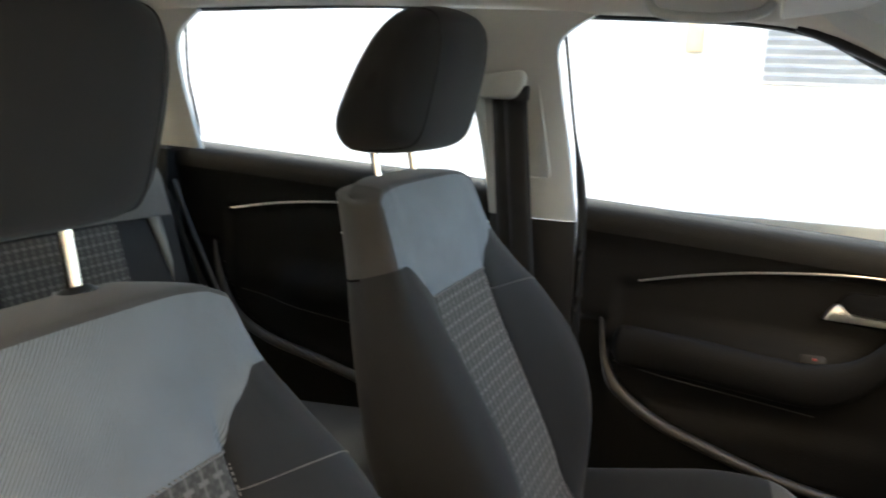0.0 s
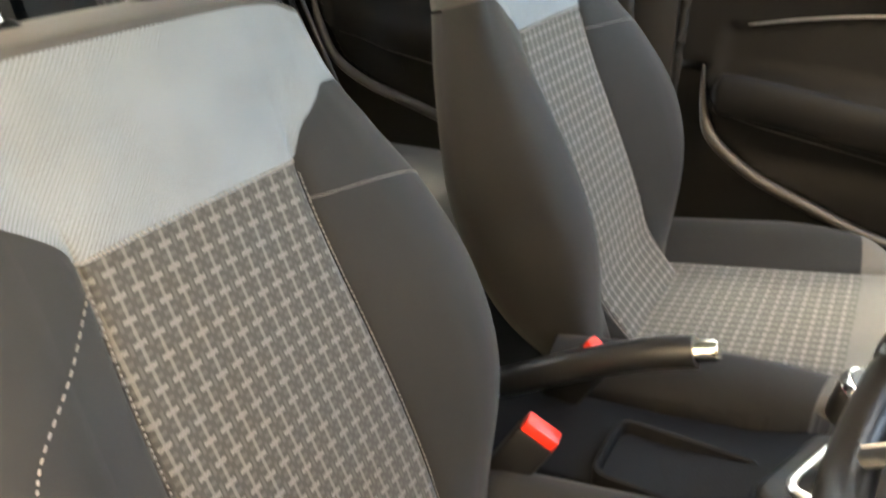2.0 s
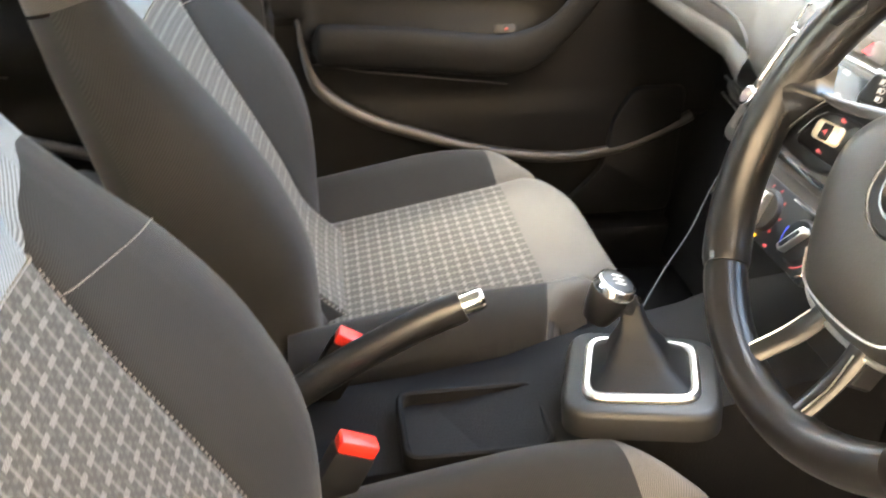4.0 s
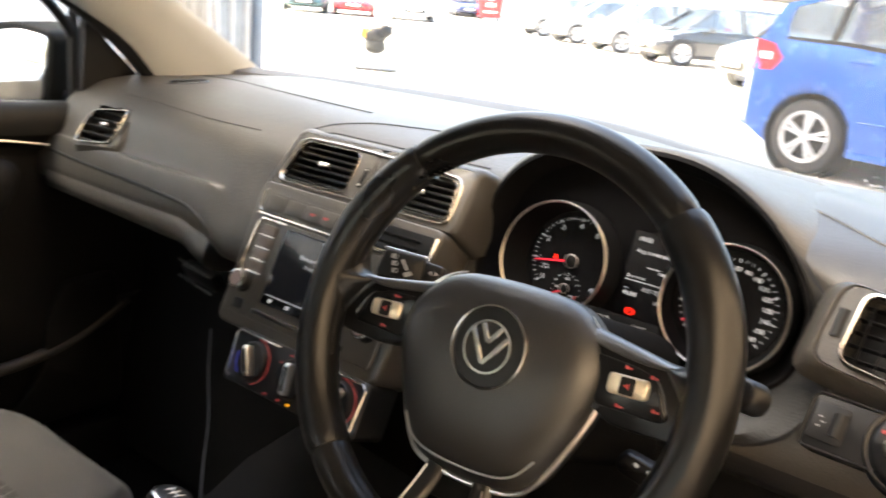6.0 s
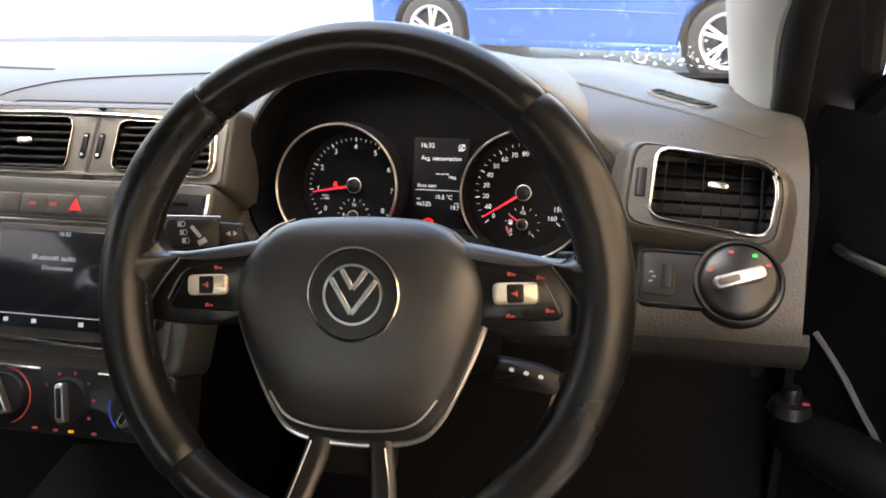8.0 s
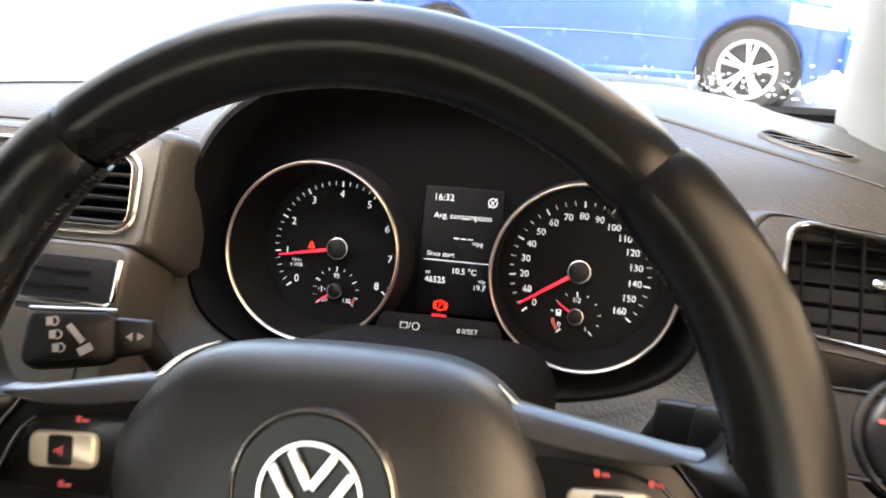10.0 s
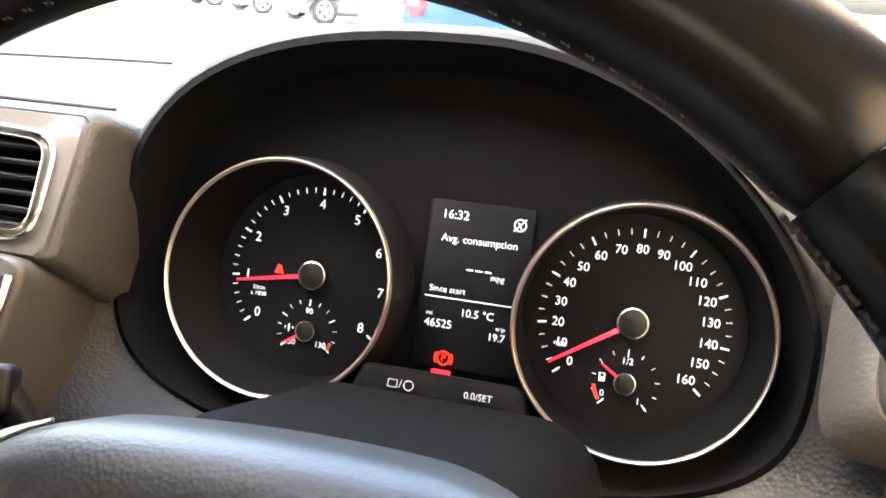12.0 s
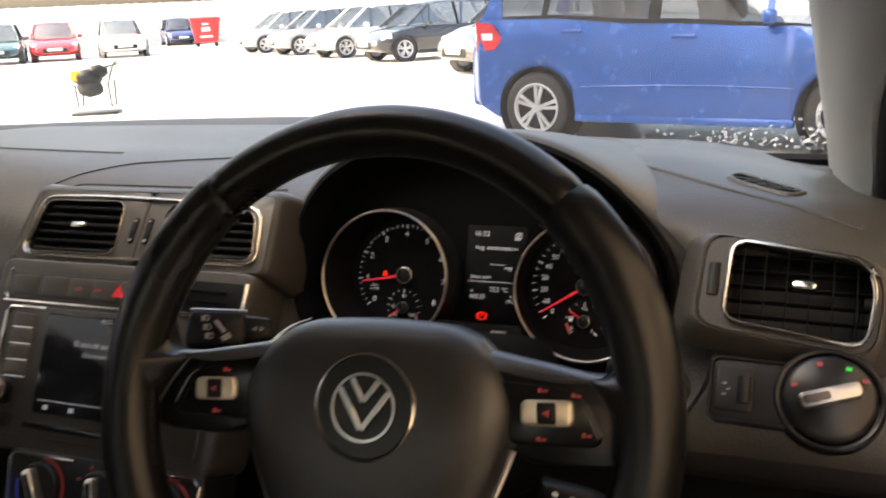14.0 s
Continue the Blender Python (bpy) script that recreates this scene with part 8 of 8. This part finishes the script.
# red four-wheeled bin
bin_ob = thing("wheeled_bin", "red plastic four-wheeled waste bin with white lettering", "bin", at=(0, 0, 0))
REDP = surface("bin_red", (0.55, 0.015, 0.02), 0.45)
part("bin_body", outward(grid_mesh([[Vector((x * w, y * w, z)) for x, y in rounded(1.4, 1.0, 0.08)] for w, z in ((0.80, 0.22), (0.9, 0.7), (1.0, 1.25))], closed_u=True, cap=True)), REDP, bin_ob)
part("bin_lid", slab(rounded(1.5, 1.1, 0.10), 1.25, 1.42, 0.06), REDP, bin_ob)
for x in (-0.45, 0.45):
    for y in (-0.3, 0.3):
        part("castor", lathe([(0, -0.03), (0.10, -0.03), (0.10, 0.03), (0, 0.03)], 16, m=pose(x, y, 0.10, 90)), TYRE, bin_ob)
for z, w, h in ((1.10, 0.30, 0.07), (0.85, 0.42, 0.20), (0.50, 0.62, 0.10)):
    part("label_bar", box((0, -0.5 * (0.86 + (z - 0.5) * 0.16) - 0.02, z), (w, 0.02, h)), PLATE, bin_ob)
bin_ob.matrix_world = pose(-25.0, 36.5, 0, 0, 0, 35)

# loaded hand trolley standing in the yard
cart = thing("hand_trolley", "black hand trolley loaded with dark bags", "trolley", at=(0, 0, 0))
METAL = surface("trolley_metal", (0.05, 0.05, 0.052), 0.4, metal=0.6)
part("base_plate", box((0, 0, 0.02), (0.62, 0.40, 0.04), None, 0.015), METAL, cart)
for x in (-0.20, 0.24):
    part("leg", tube([(x, -0.15, 0.10), (x - 0.02, -0.12, 0.42)], 0.014, 8), METAL, cart)
    part("leg", tube([(x, 0.15, 0.10), (x + 0.03, 0.12, 0.45)], 0.014, 8), METAL, cart)
part("handle_loop", tube(spline([(0.22, -0.14, 0.40), (0.32, -0.14, 0.66), (0.34, 0.0, 0.70), (0.30, 0.14, 0.66), (0.05, 0.0, 0.62)], 30), 0.015, 8), METAL, cart)
for c, r, mt in (((-0.06, 0.0, 0.50), (0.19, 0.17, 0.13), BLACK), ((0.08, 0.02, 0.58), (0.13, 0.13, 0.10), BLACK), ((-0.04, -0.03, 0.36), (0.17, 0.15, 0.12), surface("grey_sack", (0.02, 0.021, 0.02), 0.8))):
    bm = bmesh.new()
    bmesh.ops.create_icosphere(bm, subdivisions=3, radius=1.0)
    for v in bm.verts:
        v.co = v.co * (1 + 0.18 * noise.noise(v.co * 2.3 + Vector(c) * 9))
        v.co = Vector((v.co.x * r[0] + c[0], v.co.y * r[1] + c[1], v.co.z * r[2] + c[2]))
    part("bag", bm, mt, cart)
part("yellow_box", box((-0.20, -0.10, 0.54), (0.12, 0.10, 0.13), pose(0, 0, 0, 0, 12, 20), 0.01), surface("yellow_plastic", (0.75, 0.42, 0.03), 0.5), cart)
cart.matrix_world = pose(-8.05, 9.2, 0, 0, 0, 30)

# boarded fence behind the yard and a pale building beside the car
fence = tagged(part("fence", box((0, 0, 1.2), (60, 0.08, 2.4), pose(0, 0, 0)), surface("fence_grey", (0.70, 0.69, 0.67), 0.8, grain=0.6, grain_scale=40, stain=0.3, stain_scale=1.2), smooth=False), "grey boarded fence behind the parked cars", "fence", kind="structure")
fence.matrix_world = pose(-22, 50, 0, 0, 0, 38)
bs = bmesh.new()
for k in range(240):
    add_box(bs, (-29.9 + 0.25 * k, -0.06, 1.2 + 0.03 * ((k * 7) % 5 - 2) / 2), (0.21, 0.04, 2.4))
boards = part("fence_board", bs, surface("fence_board", (0.76, 0.75, 0.73), 0.8, stain=0.3), fence, smooth=False)
boards["kind"] = "stuff"
shed = thing("building", "pale rendered building beside the yard with a louvred window", "building", kind="structure")
WALL = surface("pale_render", (0.72, 0.71, 0.68), 0.85, grain=0.4, grain_scale=60, stain=0.06, stain_scale=0.6)
# upper height is unseen, added to keep direct sun off the car
part("wall", box((-7.3, -2.9, 5.5), (0.4, 18.0, 11.0), None, 0.02), WALL, shed, smooth=False)
part("roof_edge", box((-7.2, -2.9, 11.1), (0.7, 18.4, 0.25), None, 0.03), surface("roof_edge", (0.2, 0.2, 0.2), 0.6), shed, smooth=False)
lou = part("window_frame", box((-7.08, 0.55, 1.62), (0.06, 1.5, 0.5), None, 0.01), surface("frame_grey", (0.45, 0.45, 0.45), 0.5), shed, smooth=False)
for k in range(6):
    part("louvre", box((0, 0, 0), (0.03, 1.4, 0.05), pose(-7.04, 0.55, 1.43 + 0.075 * k, 0, 35)), surface("louvre_grey", (0.3, 0.31, 0.32), 0.5), lou, smooth=False)
CLAD = surface("timber_cladding", (0.34, 0.29, 0.225), 0.75, stain=0.25, stain_scale=2.0)
for k in range(8):
    part("cladding_board", box((-7.07, 4.42 + 0.125 * k, 1.5), (0.05, 0.105, 3.0), None, 0.006, 1), CLAD, shed, smooth=False)
entry = part("entrance_window", box((-7.08, 5.66, 1.20), (0.04, 0.36, 2.40), None, 0.006), surface("entrance_glass", (0.22, 0.24, 0.25), 0.12), shed, smooth=False)
for y in (5.46, 5.66, 5.86):
    part("frame_bar", box((-7.05, y, 1.20), (0.05, 0.035, 2.40), None, 0.005, 1), surface("frame_pale", (0.5, 0.48, 0.44), 0.5), entry, smooth=False)
part("frame_bar", box((-7.05, 5.66, 1.05), (0.05, 0.40, 0.045), None, 0.005, 1), surface("frame_pale", (0.5, 0.48, 0.44), 0.5), entry, smooth=False)
part("corner_post", box((-7.05, 6.02, 5.45), (0.12, 0.11, 10.9), None, 0.01), surface("post_blue_grey", (0.11, 0.14, 0.175), 0.5), shed, smooth=False)
part("wall_lamp", box((-7.05, -0.75, 1.75), (0.12, 0.16, 0.26), None, 0.03), surface("lamp_brass", (0.5, 0.4, 0.25), 0.5), shed)

# unseen wall added on the driver's side for warm bounce and less sky
SIDE = surface("warm_bounce_render", (0.37, 0.292, 0.215), 0.85, grain=0.4, grain_scale=60, stain=0.12, stain_scale=0.7)
tagged(part("wall_bounce_right", box((2.5, -2.5, 3.0), (0.2, 16.0, 6.0), None, 0.02), SIDE, smooth=False), "unseen warm wall added beside the car to shape its light", "wall", kind="structure")

# rain drops dried on the windscreen's lower corner
rng = random.Random(7)
drops = bmesh.new()
for k in range(170):
    u = 0.985 - abs(rng.gauss(0, 0.15))
    t = 0.01 + abs(rng.gauss(0, 0.04 + 0.25 * max(0, u - 0.85)))
    c = Vector((u * (0.66 - 0.10 * t), 0.66 + 0.16 * (1 - u * u) - 0.60 * t, 0.990 + 0.355 * t)) + Vector((0, 0.002, 0.003))
    r = rng.uniform(0.0009, 0.0028)
    q = bmesh.ops.create_icosphere(drops, subdivisions=1, radius=r)
    for v in q["verts"]:
        v.co = Vector((v.co.x * rng.uniform(0.9, 1.1), v.co.y, v.co.z * 0.7)) + c
wd, dn, dl, db = node_material("water_drop")
db.inputs["Transmission Weight"].default_value, db.inputs["Roughness"].default_value, db.inputs["IOR"].default_value = 1.0, 0.02, 1.33
tagged(part("rain_drops", drops, wd), "small clear rain drops on the windscreen", "rain drops", kind="stuff")

# ---- the car's own outside: bonnet, wings, bumpers, lamps, quarter panels and wheels ----
shell = thing("small_hatchback", "grey painted small hatchback with its driver's door open", "car")


def side_band(s, y0, y1, low, high, n=24):
    """A painted side panel, bellied outwards, between heights given as functions of y."""
    rows = []
    for k in range(n + 1):
        y = y0 + (y1 - y0) * k / n
        zl, zh = low(y), high(y)
        taper_in = 0.10 * smoothstep(1.05, 1.72, y) ** 1.5 + 0.07 * smoothstep(-1.55, -2.12, y)
        rows.append([Vector((s * (0.775 + 0.035 * math.sin(math.pi * min(1.0, 0.15 + 0.75 * v)) - taper_in - 0.03 * v ** 3), y, zl + (zh - zl) * v)) for v in [j / 10 for j in range(11)]])
    bm = outward(grid_mesh(rows))
    return bm


def arch_low(yc, base=0.24, r=0.345):
    """Lower edge of a panel with a wheel arch about yc."""
    return lambda y: max(base, 0.30 + math.sqrt(max(0.0, r * r - (y - yc) ** 2))) if abs(y - yc) < r else base


FRONT_AXLE, REAR_AXLE = 1.02, -1.46
for s in (-1, 1):
    part("front_wing", side_band(s, 0.67, 1.70, arch_low(FRONT_AXLE), lambda y: 0.93 - 0.20 * smoothstep(0.7, 1.75, y), 60), PAINT, shell)
    part("rear_quarter", side_band(s, -2.10, -1.335, arch_low(REAR_AXLE), lambda y: 1.04 - 0.05 * smoothstep(-1.6, -2.1, y), 60), PAINT, shell)
    part("sill_panel", box((s * 0.765, -0.40, 0.27), (0.05, 1.9, 0.12), None, 0.02), PAINT, shell)
    lamp = part("head_lamp", outward(grid_mesh([[Vector((s * (0.44 + 0.27 * a), 1.755 - 0.20 * a ** 2 - 0.12 * v, 0.585 + 0.13 * v + 0.02 * a)) for v in [j / 6 for j in range(7)]] for a in [k / 10 for k in range(11)]])), LAMP_CLEAR, shell)
    part("lamp_bowl", lathe([(0.0, -0.02), (0.03, -0.01), (0.05, 0.012)], 24, m=Matrix.Translation((s * 0.56, 1.735, 0.64)) @ pose(0, 0, 0, -90)), CHROME, lamp)
    part("tail_lamp", outward(grid_mesh([[Vector((s * (0.50 + 0.22 * a), -2.135 + 0.16 * a ** 3 + 0.05 * v, 0.78 + 0.22 * v)) for v in [j / 6 for j in range(7)]] for a in [k / 10 for k in range(11)]])), LAMP_RED, shell)
    part("rear_pillar", outward(grid_mesh([[Vector((s * (0.735 - 0.16 * v ** 1.3), -1.335 - w * (0.62 - 0.26 * v), 1.03 + 0.33 * v)) for w in [j / 6 for j in range(7)]] for v in [k / 8 for k in range(9)]])), PAINT, shell)
    for yc in (FRONT_AXLE, REAR_AXLE):
        wm = Matrix.Translation((s * 0.80, yc, 0.30)) @ pose(0, 0, 0, 0, 90 * s, 0)
        w = part("wheel", lathe([(0.19, -0.19), (0.27, -0.195), (0.295, -0.17), (0.30, -0.15), (0.30, -0.04), (0.295, -0.02), (0.27, -0.003), (0.19, -0.008)], 40, m=wm), TYRE, shell)
        part("rim", lathe([(0.192, -0.012), (0.20, -0.004), (0.186, -0.012), (0.178, -0.07), (0.06, -0.085), (0.0, -0.085)], 36, m=wm), ALLOY, w)
        for k in range(5):
            part("spoke", slab(soft_poly([(0.02, -0.022), (0.182, -0.034), (0.182, -0.012), (0.09, 0.0), (0.182, 0.012), (0.182, 0.034), (0.02, 0.022)], 0.006), -0.04, -0.016, 0.004, wm @ pose(0, 0, 0, 0, 0, 72 * k)), ALLOY, w)
        part("hub_cap", lathe([(0.0, -0.008), (0.026, -0.010), (0.03, -0.018), (0.03, -0.04)], 20, m=wm), ALLOY, w)
        part("wheel_well", lathe([(0.345, -0.015), (0.345, -0.26), (0.0, -0.26)], 32, m=wm), RUBBER, shell)
part("bonnet", outward(grid_mesh([[Vector((u * (0.735 - 0.10 * (k / 24) ** 2), 0.80 + 0.10 * (1 - u * u) + (0.93 - 0.10 * u * u) * k / 24 * 0.92, 0.915 - 0.10 * (k / 24) - 0.10 * (k / 24) ** 3 - 0.035 * u ** 4 + 0.012 * math.exp(-((abs(u) - 0.62) / 0.08) ** 2))) for u in [-1 + j / 12 for j in range(25)]] for k in range(25)])), PAINT, shell)
part("scuttle", outward(grid_mesh([[Vector((u * 0.70, 0.74 + 0.14 * (1 - u * u) + dy, z)) for u in [-1 + j / 10 for j in range(21)]] for dy, z in ((0.03, 0.955), (0.01, 0.93), (-0.04, 0.90), (0.14, 0.88))])), BLACK, shell)
nose = [[Vector((u * 0.70, 1.80 - 0.24 * abs(u) ** 3 + dy, z)) for u in [-1 + j / 14 for j in range(29)]] for dy, z in ((-0.10, 0.20), (-0.02, 0.24), (0.02, 0.34), (0.03, 0.46), (0.0, 0.55), (-0.03, 0.60), (-0.07, 0.685))]
part("front_bumper", outward(grid_mesh(nose)), PAINT, shell)
part("grille", slab(soft_poly([(-0.42, -0.035), (0.42, -0.035), (0.40, 0.035), (-0.40, 0.035)], 0.012), -0.01, 0.012, 0.004, pose(0, 1.795, 0.63, 90, 0, 180)), BLACK, shell)
for z in (0.612, 0.648):
    part("grille_strip", tube([(-0.41, 1.808, z), (0.41, 1.808, z)], 0.005, 8), CHROME, shell)
part("lower_intake", slab(soft_poly([(-0.40, -0.06), (0.40, -0.06), (0.36, 0.06), (-0.36, 0.06)], 0.02), -0.01, 0.01, 0.004, pose(0, 1.825, 0.35, 90, 0, 180)), BLACK, shell)
part("number_plate", slab(rounded(0.52, 0.11, 0.008), -0.004, 0.006, 0.001, pose(0, 1.835, 0.47, 90, 0, 180)), PLATE, shell)
tail = [[Vector((u * 0.69, -2.15 + 0.14 * abs(u) ** 4 + dy, z)) for u in [-1 + j / 14 for j in range(29)]] for dy, z in ((0.10, 0.24), (0.0, 0.28), (-0.05, 0.40), (-0.06, 0.55), (0.0, 0.60))]
part("rear_bumper", outward(grid_mesh(tail)), PAINT, shell)
hatch_rows = [[Vector((u * w, -2.14 + 0.10 * abs(u) ** 4 + dy, z)) for u in [-1 + j / 14 for j in range(29)]] for w, dy, z in ((0.60, 0.01, 0.585), (0.60, -0.01, 0.70), (0.61, 0.0, 0.84), (0.62, 0.04, 0.96), (0.62, 0.10, 1.03), (0.60, 0.34, 1.045))]
part("tailgate", outward(grid_mesh(hatch_rows)), PAINT, shell)
part("number_plate", slab(rounded(0.52, 0.11, 0.008), -0.004, 0.006, 0.001, pose(0, -2.16, 0.74, 90)), PLATE, shell)
